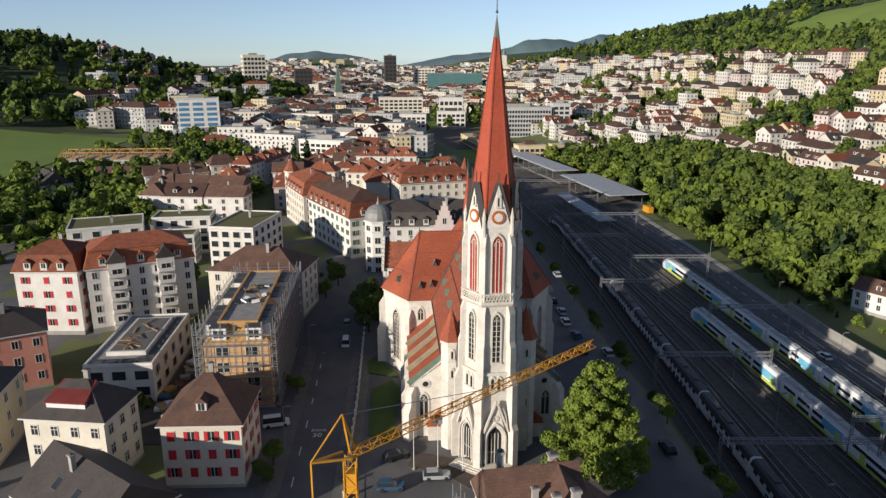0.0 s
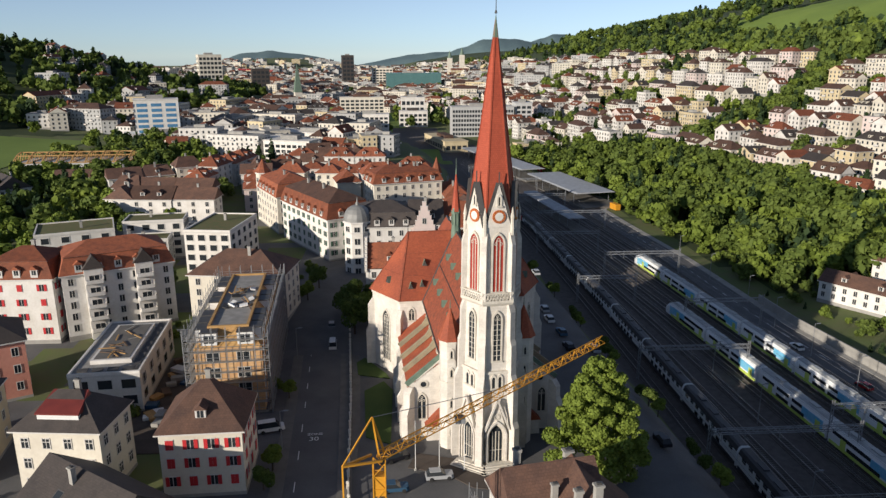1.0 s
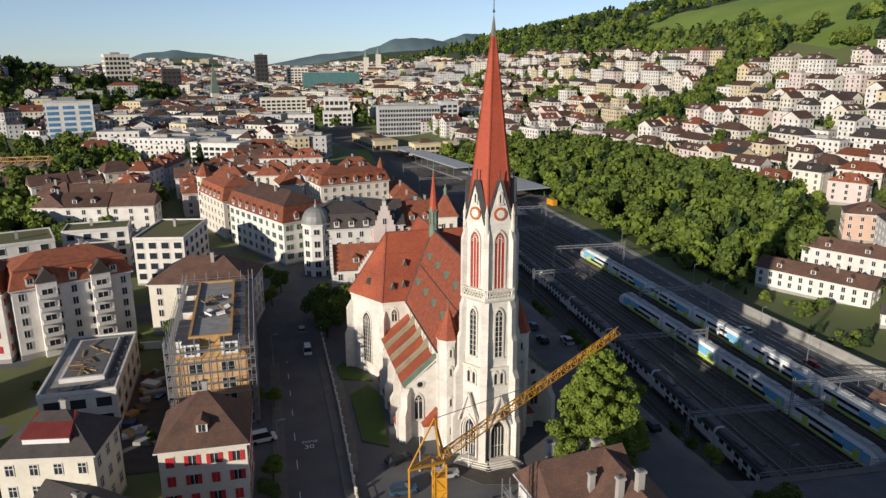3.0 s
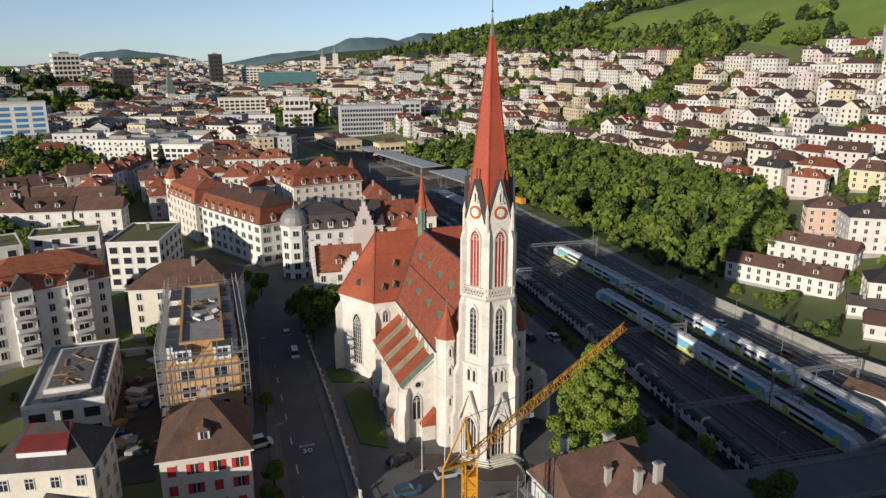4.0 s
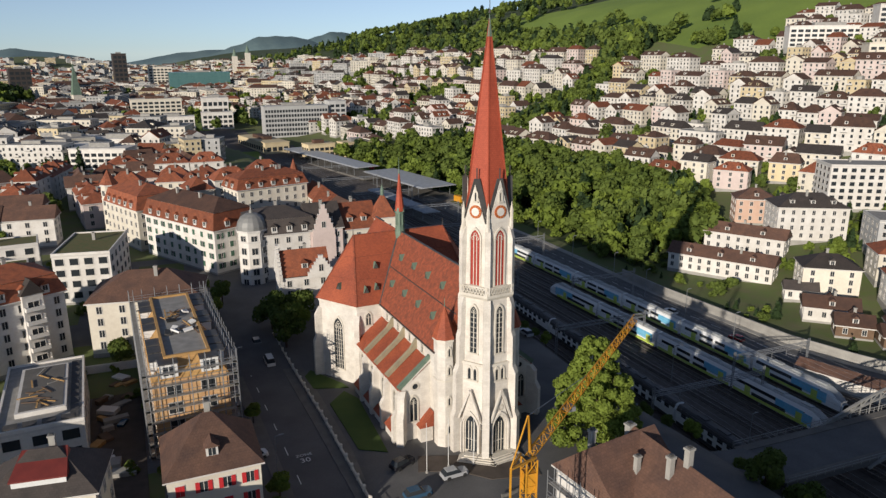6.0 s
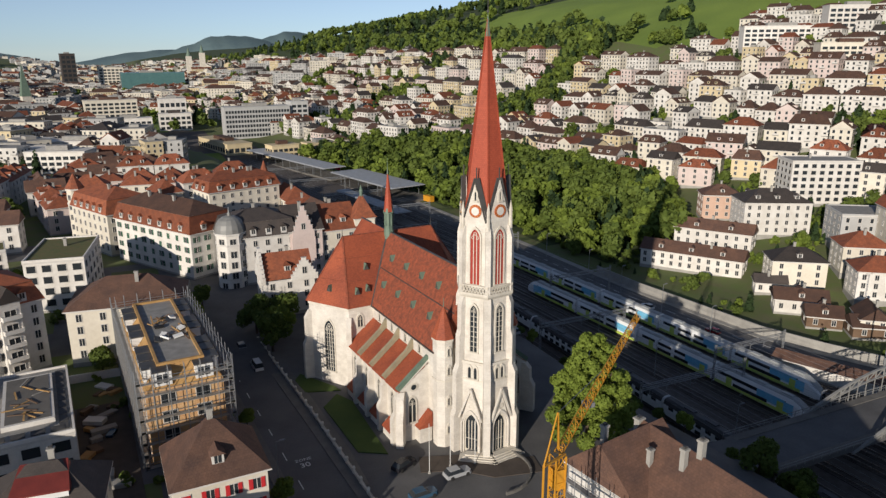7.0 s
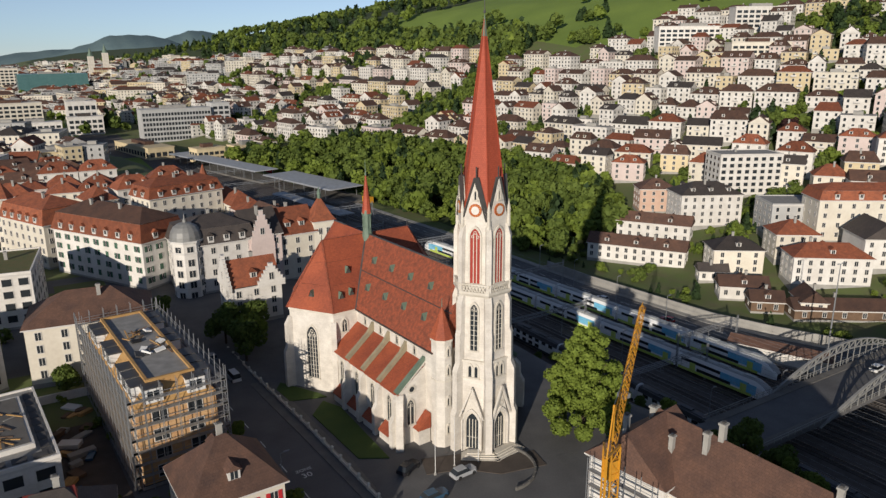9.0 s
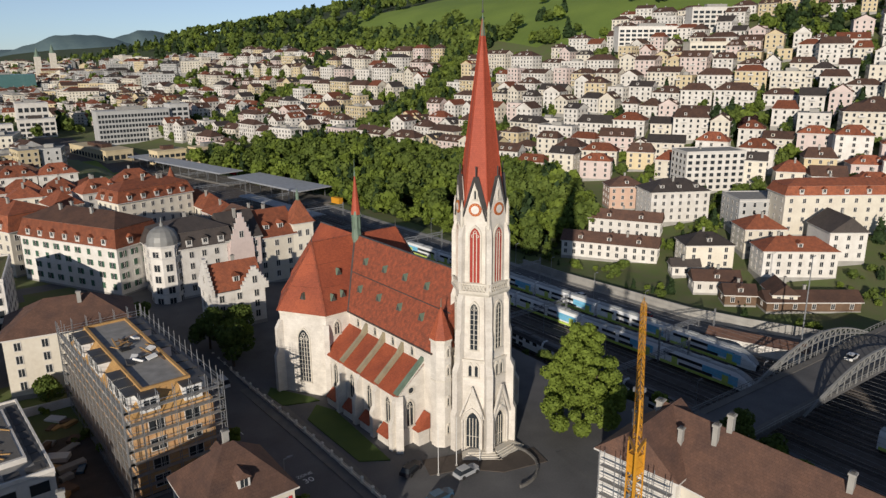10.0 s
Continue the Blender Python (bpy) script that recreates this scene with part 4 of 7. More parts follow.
M["sand_coping"] = material("weathered_sandstone", (0.34, 0.29, 0.19), (0.22, 0.20, 0.14), 0.9, 2, 12, 0.2)
build_nave()


# ---------------- town houses near the church ----------------
house(-35.3, 97.6, 2, 11.6, 11.2, 10.4, "hip", 5.6, "cream", "roof_brown", 3, 4, 3, label="cream house with red shutters and a dark brown hipped roof", shutters="shutter_red", dormers=1, base=1.2, chimneys=1)
house(-54.6, 97.0, -6, 12.4, 9.2, 11.0, "hip", 4.2, "cream", "roof_dark", 3, 4, 3, label="cream apartment house with a dark roof and a red dormer", style="cross")
house(-60.0, 131.0, 5, 12, 26, 7.6, "flat", 0.5, "white", "zinc", 2, 3, 5, label="low white house shell under construction with a flat roof", win=(2.4, 1.7), style="dark", chimneys=0)
house(-43.5, 165.0, -8, 22, 14, 11.6, "hip", 4.6, "cream", "roof_brown", 4, 5, 4, label="cream apartment house with a brown hipped roof")
house(-88.5, 156.5, 0, 14, 12, 14.6, "mansard", 6, "white", "roof_red", 4, 3, 3, label="large white tenement with a red mansard roof", shutters="shutter_red", dormers=3)
house(-72.5, 162.0, 28, 23, 13, 14.6, "mansard", 6, "white", "roof_red", 5, 7, 4, label="large white tenement with balconies and a red mansard roof", dormers=5)
house(-30.4, 222.5, -60, 36, 14, 12.6, "mansard", 7.6, "white", "roof_red", 4, 9, 4, label="long white tenement with a red and brown mansard roof", dormers=7, side_dormers=2, shutters="shutter_green", top2="roof_brown", chimneys=3)
house(-46.4, 251.5, -65, 24, 14, 12.8, "mansard", 7.0, "cream", "roof_red", 4, 7, 4, label="cream tenement with a red mansard roof", dormers=5, top2="roof_red")
house(-5, 270, 18, 27, 13, 13.0, "mansard", 6.0, "cream", "roof_red", 4, 8, 4, label="cream tenement with a red tiled mansard roof", dormers=5, side_dormers=2, chimneys=3)
house(-11.0, 199.8, 2, 19, 14, 12.8, "mansard", 6.4, "white", "roof_dark", 4, 6, 4, label="white corner building with a domed corner turret", dormers=4)
house(1.0, 200, 2, 9, 14, 13.2, "gable", 6.0, "pink_pale", "roof_dark", 4, 3, 3, label="pale pink town house with a stepped front gable", dormers=2)
house(10.4, 201, 2, 11, 13, 12.8, "gable", 6.4, "cream", "roof_red", 4, 3, 3, label="yellow town house with a red tiled roof", dormers=2)
house(-9.0, 173.5, 0, 12, 9, 8.8, "gable", 5.6, "white", "roof_red", 3, 3, 2, label="small white house with crow-stepped gables and a red roof", dormers=1, o=0.0)
house(9.6, 68.4, 10, 10, 10.5, 14.2, "gable", 5.0, "white", "roof_brown", 4, 3, 3, z=2.8, label="white gabled house with a brown tiled roof, scaffolded at its gable", chimneys=0, sides="fr")
house(13.6, 51.0, 93, 37, 12.5, 13.5, "gable", 5.6, "cream", "roof_brown", 4, 8, 3, z=2.8, label="long cream house with a brown tiled roof and chimneys", chimneys=0)
house(-85, 128, 30, 14, 13, 11.5, "hip", 4, "salmon", "roof_dark", 3, 4, 3, label="salmon and red rendered house with a dark roof")
house(-45, 80, -35, 17, 12, 7.0, "gable", 5, "cream", "roof_dark", 2, 4, 3, label="house with a dark slate roof and roof lights")
house(-77, 102, 10, 14, 14, 11, "hip", 4, "yellow", "roof_dark", 3, 4, 3, label="ochre yellow rendered house")
for hx, hy, hr, hw, hd, hh in ((-57.5, 202, -8, 13, 22, 12.6), (-80, 214, 8, 17, 10, 11.5), (-99, 203, 22, 20, 15, 11.5), (-78, 200, 8, 12, 8, 9)):
    house(hx, hy, hr, hw, hd, hh, "flat", 0.5, "white", "zinc", 4, 4, 5, label="white modern apartment block with a planted flat roof", win=(1.9, 1.6), top2="green_roof", chimneys=1, style="dark")

# right of the yard
house(134.5, 187.5, -58, 34, 8.5, 6.2, "gable", 3.2, "white", "roof_brown", 2, 11, 2, label="long low terrace of cream cottages", dormers=3)
house(178, 195, -28, 24, 15, 12.5, "hip", 4.2, "white", "roof_dark", 4, 7, 4, label="large white apartment house with a dark hipped roof", dormers=3)
house(217, 207, -28, 27, 15, 17.5, "flat", 0.5, "white", "zinc", 6, 8, 4, label="white modern apartment block with balconies", style="dark", win=(1.8, 1.5))
house(154, 197.5, -58, 27, 9, 7.0, "gable", 3.2, "white", "roof_brown", 2, 8, 2, label="terrace of white houses with red and brown roofs", dormers=2)
house(179, 221, -34, 15, 12, 10.0, "hip", 3.6, "pink", "roof_brown", 3, 4, 3, label="pink rendered house with a brown hipped roof", dormers=1)
house(148, 158, -35, 16, 11, 8.6, "hip", 3.4, "cream", "roof_dark", 3, 3, 3, label="cream house with a dark hipped roof", dormers=1)
house(138.5, 158.5, -40, 9, 6, 3.6, "gable", 2.2, "white", "roof_dark", 1, 3, 1, label="low white outbuilding with a dark roof")
house(133.5, 143.5, -42, 14, 7.5, 4.4, "gable", 2.8, "white", "roof_brown", 1, 4, 2, label="small white cottage with a brown tiled roof", dormers=1)
house(130, 133, -42, 9, 7, 3.6, "gable", 2.6, "old_wood", "roof_brown", 1, 2, 1, label="brown timber workshop with a tiled roof", dormers=1)
house(136, 123.5, 50, 9, 7, 5.4, "gable", 3.2, "cream", "roof_brown", 2, 2, 2, label="half-timbered gabled workshop with a brown roof", sides="flr")
house(141.5, 117.5, -36, 27, 7, 3.4, "gable", 2.6, "old_wood", "roof_brown", 1, 5, 1, label="long low timber shed with a brown tiled roof")
house(159, 133, -38, 23, 11, 9.0, "hip", 3.6, "white", "roof_red", 3, 7, 3, label="white house with a red hipped roof", dormers=1)
house(169, 151.5, -36, 14, 12, 9.0, "hip", 4.0, "cream", "roof_red", 3, 4, 3, label="cream house with a red hipped roof")
house(179, 130, 54, 15, 12, 10.0, "gable", 5.0, "white", "roof_dark", 3, 3, 3, label="white gabled house with solar panels")
house(189, 162, -34, 26, 16, 12.0, "flat", 0.5, "grey_wall", "zinc", 4, 7, 4, label="pale grey flat-roofed commercial building", style="dark")
house(201, 139, -34, 50, 13, 14.5, "mansard", 5.0, "cream", "roof_red", 4, 11, 3, label="long cream tenement with a red roof and gables", dormers=6)
# unseen tenement blocks outside the view, added to shade the yard and forecourt
for hx, hy, hr, hw, hh in ((40, 14, 8, 26, 15), (70, 0, 8, 24, 15), (-2, 12, 8, 26, 15)):
    house(hx, hy, hr, hw, 13, hh, "mansard", 5, "cream", "roof_brown", 4, 4, 2, z=3, label="cream tenement with a brown mansard roof", sides="", chimneys=0)

# ---------------- trees ----------------
def leaf_cloud(rng, crown, n, size):
    """Leaf clumps scattered over a set of lobes (x, y, z, r)."""
    c = np.array(crown)
    k = rng.choice(len(c), n, p=c[:, 3] ** 2 / (c[:, 3] ** 2).sum())
    d = rng.normal(size=(n, 3))
    d /= np.linalg.norm(d, axis=1, keepdims=True)
    r = c[k, 3] * (0.78 + 0.32 * rng.random(n))
    p = c[k, :3] + d * r[:, None] * np.array([1, 1, 0.85])
    nn = d + rng.normal(size=(n, 3)) * 0.45
    nn /= np.linalg.norm(nn, axis=1, keepdims=True)
    t = np.cross(nn, rng.normal(size=(n, 3)))
    t /= np.linalg.norm(t, axis=1, keepdims=True)
    b = np.cross(nn, t)
    s = size * (0.6 + 0.8 * rng.random(n))[:, None]
    return np.stack([p - t * s, p - b * s * 0.7, p + t * s, p + b * s * 0.7], 1).reshape(-1, 3)


def tree_lobes(rng, kind, h):
    if kind == "conifer":
        return [(0.15 * rng.normal(), 0.15 * rng.normal(), h * (0.16 + 0.8 * i / 9), h * 0.19 * (1 - i / 9.5)) for i in range(9)]
    out = [(0, 0, h * 0.6, h * 0.26)]
    for i in range(9):
        a, e = 2 * math.pi * i / 9 + rng.normal() * 0.3, rng.random()
        out.append((h * 0.24 * math.cos(a) * (1.2 - 0.6 * e), h * 0.24 * math.sin(a) * (1.2 - 0.6 * e), h * (0.36 + 0.46 * e), h * (0.13 + 0.07 * rng.random())))
    return out


def quads(verts, name, mat):
    n = len(verts) // 4
    me = bpy.data.meshes.new(name)
    me.vertices.add(4 * n)
    me.vertices.foreach_set("co", np.asarray(verts, dtype=np.float32).ravel())
    me.loops.add(4 * n)
    me.loops.foreach_set("vertex_index", np.arange(4 * n, dtype=np.int32))
    me.polygons.add(n)
    me.polygons.foreach_set("loop_start", np.arange(0, 4 * n, 4, dtype=np.int32))
    me.materials.append(M[mat])
    me.update(calc_edges=True)
    return me


def trunk_mb(rng, h, spread=True):
    mb = MB().cyl(0, 0, -0.6, h * 0.5, h * 0.03, h * 0.016, 8)
    if spread:
        for i in range(6):
            a = 2 * math.pi * i / 6 + rng.normal() * 0.2
            mb.beam((0, 0, h * (0.28 + 0.03 * i)), (h * 0.2 * math.cos(a), h * 0.2 * math.sin(a), h * (0.5 + 0.04 * i)), h * 0.014)
    else:
        mb.cyl(0, 0, h * 0.5, h * 0.97, h * 0.016, 0.03, 6)
    return mb


TREES = {}


def tree_kind(key, kind, leaf, h, n, size, seed):
    rng = np.random.default_rng(seed)
    lobes = tree_lobes(rng, kind, h)
    TREES[key] = (quads(leaf_cloud(rng, lobes, n, size), "crown", leaf), trunk_mb(rng, h, kind != "conifer").mesh("trunk", ["bark"]))


for i in range(3):
    tree_kind("broad%d" % i, "broad", "leaf", 12, 2600, 0.42, 10 + i)
    tree_kind("light%d" % i, "broad", "leaf_light", 12, 2600, 0.42, 20 + i)
    tree_kind("fir%d" % i, "conifer", "leaf_dark", 14, 1500, 0.45, 30 + i)
tree_kind("purple0", "broad", "leaf_purple", 12, 2000, 0.45, 41)
def big_crown(seed, h):
    """Many boughs on a tall, pointed crown."""
    rng = np.random.default_rng(seed)
    out = []
    for i in range(76):
        t = (i / 75) ** 0.9
        a, rad = i * 2.4, h * (0.035 + 0.375 * (1 - t) ** 0.6 * min(1.0, 0.62 + 1.9 * t)) * (0.62 + 0.46 * rng.random())
        out.append((rad * math.cos(a), rad * math.sin(a), h * (0.12 + 0.84 * t), h * (0.048 + 0.038 * rng.random()) * (1.15 - 0.45 * t)))
    return out + [(0, 0, h * 0.4, h * 0.2), (0, 0, h * 0.62, h * 0.13)]


_rng = np.random.default_rng(50)
TREES["lime"] = (quads(leaf_cloud(_rng, big_crown(51, 20.5), 30000, 0.25), "crown", "leaf_light"), trunk_mb(_rng, 19).mesh("trunk", ["bark"]))


def tree(key, x, y, s=1.0, rot=0.0, z=None, label="", group="trees"):
    crown, trunk = TREES[key]
    z = ground_z(x, y) if z is None else z
    lab = label or {"b": "broad-leaved tree in full green leaf", "l": "bright green deciduous tree", "f": "tall dark green conifer tree", "p": "dark purple copper beech tree"}[key[0]]
    ob = thing("tree", pose(x, y, z, 0, 0, rot) @ Matrix.Diagonal((s, s, s, 1)), lab, "tree", group)
    part("crown", crown, None, ob)
    part("trunk", trunk, None, ob)
    return ob


tree("lime", 22.8, 94.2, 0.97, 40, 2.6, "large bright green lime tree beside the church")


# ---------------- scattered houses and woods ----------------
PLACED = [(o.matrix_basis.translation.x, o.matrix_basis.translation.y, 14.0) for o in list(scene.objects) if o.parent is None and o.name.startswith("house")]
PLACED += [(7, 115, 24), (5, 140, 22)]


def free(x, y, r):
    return all((x - a) ** 2 + (y - b) ** 2 > (r + c) ** 2 * 0.72 for a, b, c in PLACED)


PROTO = []
rr = random.Random(5)
WALLS = ["white", "cream", "white", "pink_pale", "cream", "white", "cream", "yellow"]
ROOFS = ["roof_brown", "roof_red", "roof_brown", "roof_red", "roof_dark"]
LOOKS = {"white": "white", "cream": "cream", "yellow": "ochre yellow", "pink_pale": "pale pink", "grey_wall": "grey", "roof_red": "red tiled", "roof_brown": "brown tiled", "roof_dark": "dark slate"}


def hill_prototype(i):
    w, d, fl = rr.choice((11, 13, 15, 18)), rr.choice((9.5, 10.5, 11.5)), rr.choice((3, 3, 4))
    wl, ro = WALLS[i % 8], ROOFS[i % 5]
    kind = ("gable", "hip", "halfhip", "hip", "gable")[i % 5]
    return house(0, 0, 0, w, d, 2.8 * fl + 0.8, kind, rr.uniform(3.0, 4.4), wl, ro, fl, max(3, w // 4), 2, z=-500, label="%s rendered house with a %s roof" % (LOOKS[wl], LOOKS[ro]),
                 dormers=rr.choice((0, 1, 2)), sides="fr", chimneys=1, group="hillside houses", win=(1.1, 1.5), seed=i), w


for i in range(14):
    PROTO.append(hill_prototype(i))

used = set()


def place(i, x, y, rot, z=None):
    ob, w = PROTO[i]
    m = pose(x, y, ground_z(x, y) if z is None else z, 0, 0, rot)
    if i not in used:
        used.add(i)
        ob.matrix_basis = m
    else:
        copy_thing(ob, m)
    PLACED.append((x, y, w * 0.5))


def far_house(mb, x, y, rot, w, d, fl, wall, roof, kind, rh=3.8, sides=(0, 90, -90), fh=2.85):
    """A house of the distant rows: plinth, walls, eaves, roof with its dormers and chimney, framed windows on the valley sides.
    Slots: 0 to 4 walls, 5 to 7 tiles, 8 glass, 9 frame, 10 flat roof, 11 concrete."""
    z = ground_z(x, y)
    h = fl * fh + 0.9
    m = pose(x, y, z, 0, 0, rot)
    mb.box(-w / 2, w / 2, -d / 2, d / 2, 0.4, h, wall, m).box(-w / 2 - 0.1, w / 2 + 0.1, -d / 2 - 0.1, d / 2 + 0.1, -7, 0.4, 11, m)
    for ang in sides:
        ln, off = (w, d / 2) if ang == 0 else (d, w / 2)
        q = m @ pose(0, 0, 0, 0, 0, ang)
        n = max(2, int(ln / 3.1))
        for i in range(n):
            u = (i + 0.5) / n * ln - ln / 2
            for k in range(fl):
                z0 = 1.35 + fh * k
                if y < 800:
                    mb.add([q @ Vector(e) for e in ((u - 0.68, -off - 0.05, z0 - 0.12), (u + 0.68, -off - 0.05, z0 - 0.12), (u + 0.68, -off - 0.05, z0 + 1.62), (u - 0.68, -off - 0.05, z0 + 1.62))], [(0, 1, 2, 3)], 9)
                mb.add([q @ Vector(e) for e in ((u - 0.54, -off - 0.09, z0), (u + 0.54, -off - 0.09, z0), (u + 0.54, -off - 0.09, z0 + 1.5), (u - 0.54, -off - 0.09, z0 + 1.5))], [(0, 1, 2, 3)], 8)
                if ang == 0 and k and (i * 7 + k + int(x)) % 5 == 0:
                    mb.box(u - 1.5, u + 1.5, -off - 1.1, -off, z0 - 0.35, z0 - 0.2, 11, q).box(u - 1.5, u + 1.5, -off - 1.12, -off - 1.04, z0 - 0.2, z0 + 0.7, 9, q)
    if kind == "flat":
        mb.box(-w / 2 - 0.15, w / 2 + 0.15, -d / 2 - 0.15, d / 2 + 0.15, h, h + 0.5, wall, m).box(-w / 2 + 0.2, w / 2 - 0.2, -d / 2 + 0.2, d / 2 - 0.2, h + 0.5, h + 0.53, 10, m)
        mb.box(-w / 6, w / 8, -d / 6, d / 5, h + 0.5, h + 2.2, 11, m)
        return
    o = 0.55
    ex, ey = w / 2 + o, d / 2 + o
    r = 0.0 if kind == "gable" else min(ey, ex * 0.85) if kind == "hip" else ey * 0.4
    p = [(-ex, -ey, h), (ex, -ey, h), (ex, ey, h), (-ex, ey, h), (-ex + r, 0, h + rh), (ex - r, 0, h + rh)]
    lo = [(a, b, c - 0.25) for a, b, c in p[:4]]
    mb.add([m @ Vector(q) for q in p + lo], [(0, 1, 5, 4), (2, 3, 4, 5), (0, 4, 3), (1, 2, 5)], roof)
    mb.add([m @ Vector(q) for q in p[:4] + lo], [(4, 5, 1, 0), (5, 6, 2, 1), (6, 7, 3, 2), (7, 4, 0, 3), (7, 6, 5, 4)], 9)
    if kind == "gable":
        for sx in (-1, 1):
            g = [(sx * w / 2, -d / 2, h - 0.1), (sx * w / 2, d / 2, h - 0.1), (sx * w / 2, 0, h + rh * d / (d + 2 * o) * 0.96)]
            mb.add([m @ Vector(q) for q in ([(e[0] + sx * 0.57, *e[1:]) for e in g])], [(0, 1, 2)] if sx > 0 else [(2, 1, 0)], wall)
    for i in range(int(x * 3 + y) % 3):
        u = (i + 0.5) * w / 3 - w / 3
        yy, zz = -ey * 0.72, h + rh * 0.28
        mb.box(u - 0.75, u + 0.75, yy - 0.1, yy + 2.2, zz - 0.3, zz + 1.35, wall, m).box(u - 0.95, u + 0.95, yy - 0.3, yy + 2.4, zz + 1.35, zz + 1.5, roof, m).box(u - 0.45, u + 0.45, yy - 0.14, yy, zz + 0.15, zz + 1.15, 8, m)
    u = (int(x * 5 + y * 3) % 7 - 3) * w / 18
    mb.box(u - 0.4, u + 0.4, 0.6, 1.3, h + rh * 0.5, h + rh + 1.1, 11, m)


FAR_MATS = ["white", "cream", "grey_wall", "yellow", "pink_pale", "roof_red", "roof_brown", "roof_dark", "glass", "frame", "gravel_roof", "concrete"]
far_hill = MB()
rs = random.Random(11)


def hill_rows(y0, y1, s0, s1, step, gap):
    """Terraced rows of houses along the slope; the nearest are things of their own, the rest one body."""
    s = s0
    while s < s1:
        y = y0 + rs.uniform(0, 12)
        while y < y1:
            w = rs.choice((10, 12, 13, 15, 18, 22))
            y += w / 2
            ss = s + rs.uniform(-4, 4)
            x = yard_right(y) + ss
            dx = yard_right(y + 5) - yard_right(y - 5)
            rot = -90 + math.degrees(math.atan2(-dx, 10)) + 28 * (1 - smooth(240, 420, y)) + rs.uniform(-7, 7)
            near = math.hypot(x, y) < 345
            if wood_zone(x, y) < 0.4 and free(x, y, w * 0.36) and not (y < 245 and ss < 115) and not (y < 110 and ss < 70):
                if near:
                    place(rs.randrange(14), x, y, rot)
                else:
                    d, fl, u = rs.choice((9.5, 10.5, 12)), rs.choice((2, 3, 3, 4)), rs.random()
                    kind = "flat" if u < 0.13 else "gable" if u < 0.45 else "hip" if u < 0.8 else "halfhip"
                    turn = 90 if rs.random() < 0.5 and w < 14 else 0
                    far_house(far_hill, x, y, rot + turn, w, d, fl, rs.choice((0, 0, 0, 1, 1, 4, 0, 3)), rs.choice((5, 6, 6, 6, 7)), "gable" if turn else kind, rs.uniform(3.0, 4.6))
                    PLACED.append((x, y, w * 0.5))
            y += w / 2 + rs.uniform(*gap)
        s += step * rs.uniform(0.9, 1.1)


hill_rows(60, 470, 100, 400, 24.5, (0.5, 6.0))
hill_rows(440, 880, 46, 292, 25.0, (1.5, 10.0))
tagged(part("hillside_houses", far_hill, FAR_MATS), "terraced rows of white and cream houses climbing the far hillside", "houses", kind="stuff")

# perimeter rows of old houses behind the tenements, their ridges along the streets
for row, (ax, ay, bx, by) in enumerate(((13.5, 284, 19.5, 216), (-34, 292, 4, 300), (-62, 276, -72, 330), (-60, 318, 0, 312), (-66, 340, -4, 338), (-70, 362, -16, 360), (-64, 386, -22, 392), (-58, 408, -26, 416), (-92, 300, -84, 352), (-112, 262, -74, 258), (-118, 284, -86, 280), (-128, 302, -100, 318))):
    ln = math.hypot(bx - ax, by - ay)
    rot = math.degrees(math.atan2(by - ay, bx - ax))
    if rot < -90 or rot > 90:
        rot += 180
    t = 6.0
    while t < ln + 4:
        i = rs.choice((1, 3, 6, 8, 11, 13, 0, 5)) if row < 9 else rs.choice((0, 2, 5, 7, 10, 12, 4, 9))
        w = PROTO[i][1]
        x, y = ax + (bx - ax) * t / ln, ay + (by - ay) * t / ln
        if free(x, y, 1.0):
            place(i, x, y, rot + rs.uniform(-3, 3) + (90 if rs.random() < 0.15 else 0), ground_z(x, y) - (1.5 if y > 335 else 0.0))
        t += w + rs.choice((0.1, 0.1, 4.0))
for i in range(14):
    if i not in used:
        place(i, -190 - 25 * i, 250, 0)

# far town: too many to count, one object
far = MB()
for k in range(5200):
    y = 440 + 2600 * rs.random() ** 1.7
    x = rs.uniform(-0.42 * y - 40, 0.30 * y + 60)
    xl, xr = yard_left(y), yard_right(y)
    if y < 620 and (xl - 20 < x < xr + 300 or x < -150 and y < 540) or y < 870 and xl - 25 < x < xr + 12 or y < 860 and xr < x < xr + 262 or not free(x, y, 7) and y < 1000:
        continue
    if x > xr + 300 or wood_zone(x, y) > 0.5 and not (x < -200 and rs.random() < 0.16) or ground_z(x, y) > 45 and y > 1500:
        continue
    big = rs.random() < 0.3
    w, d, fl = (rs.uniform(20, 38), rs.uniform(12, 17), rs.choice((3, 4, 5))) if big else (rs.uniform(9, 18), rs.uniform(9, 13), rs.choice((2, 3, 4)))
    wall, u = rs.choice((0, 1, 1, 2, 2, 2, 3)), rs.random()
    far_house(far, x, y, rs.choice((-20, 8, 70, -75)) + rs.uniform(-10, 10), w, d, fl, wall, rs.choice((5, 5, 6, 6, 7)), "flat" if u < (0.6 if big else 0.15) else "hip" if u < 0.8 else "gable", rs.uniform(3, 5), sides=(0, 90, -90) if y < 1300 else (0,), fh=3.0)
    if y < 1000:
        PLACED.append((x, y, w * 0.5))
tagged(part("far_town", far, FAR_MATS), "distant town of rendered houses with red, brown and flat roofs", "houses", kind="stuff")

# woods
rng = np.random.default_rng(77)
clouds = {"leaf": [], "leaf_dark": [], "leaf_light": []}
SMALL = {}
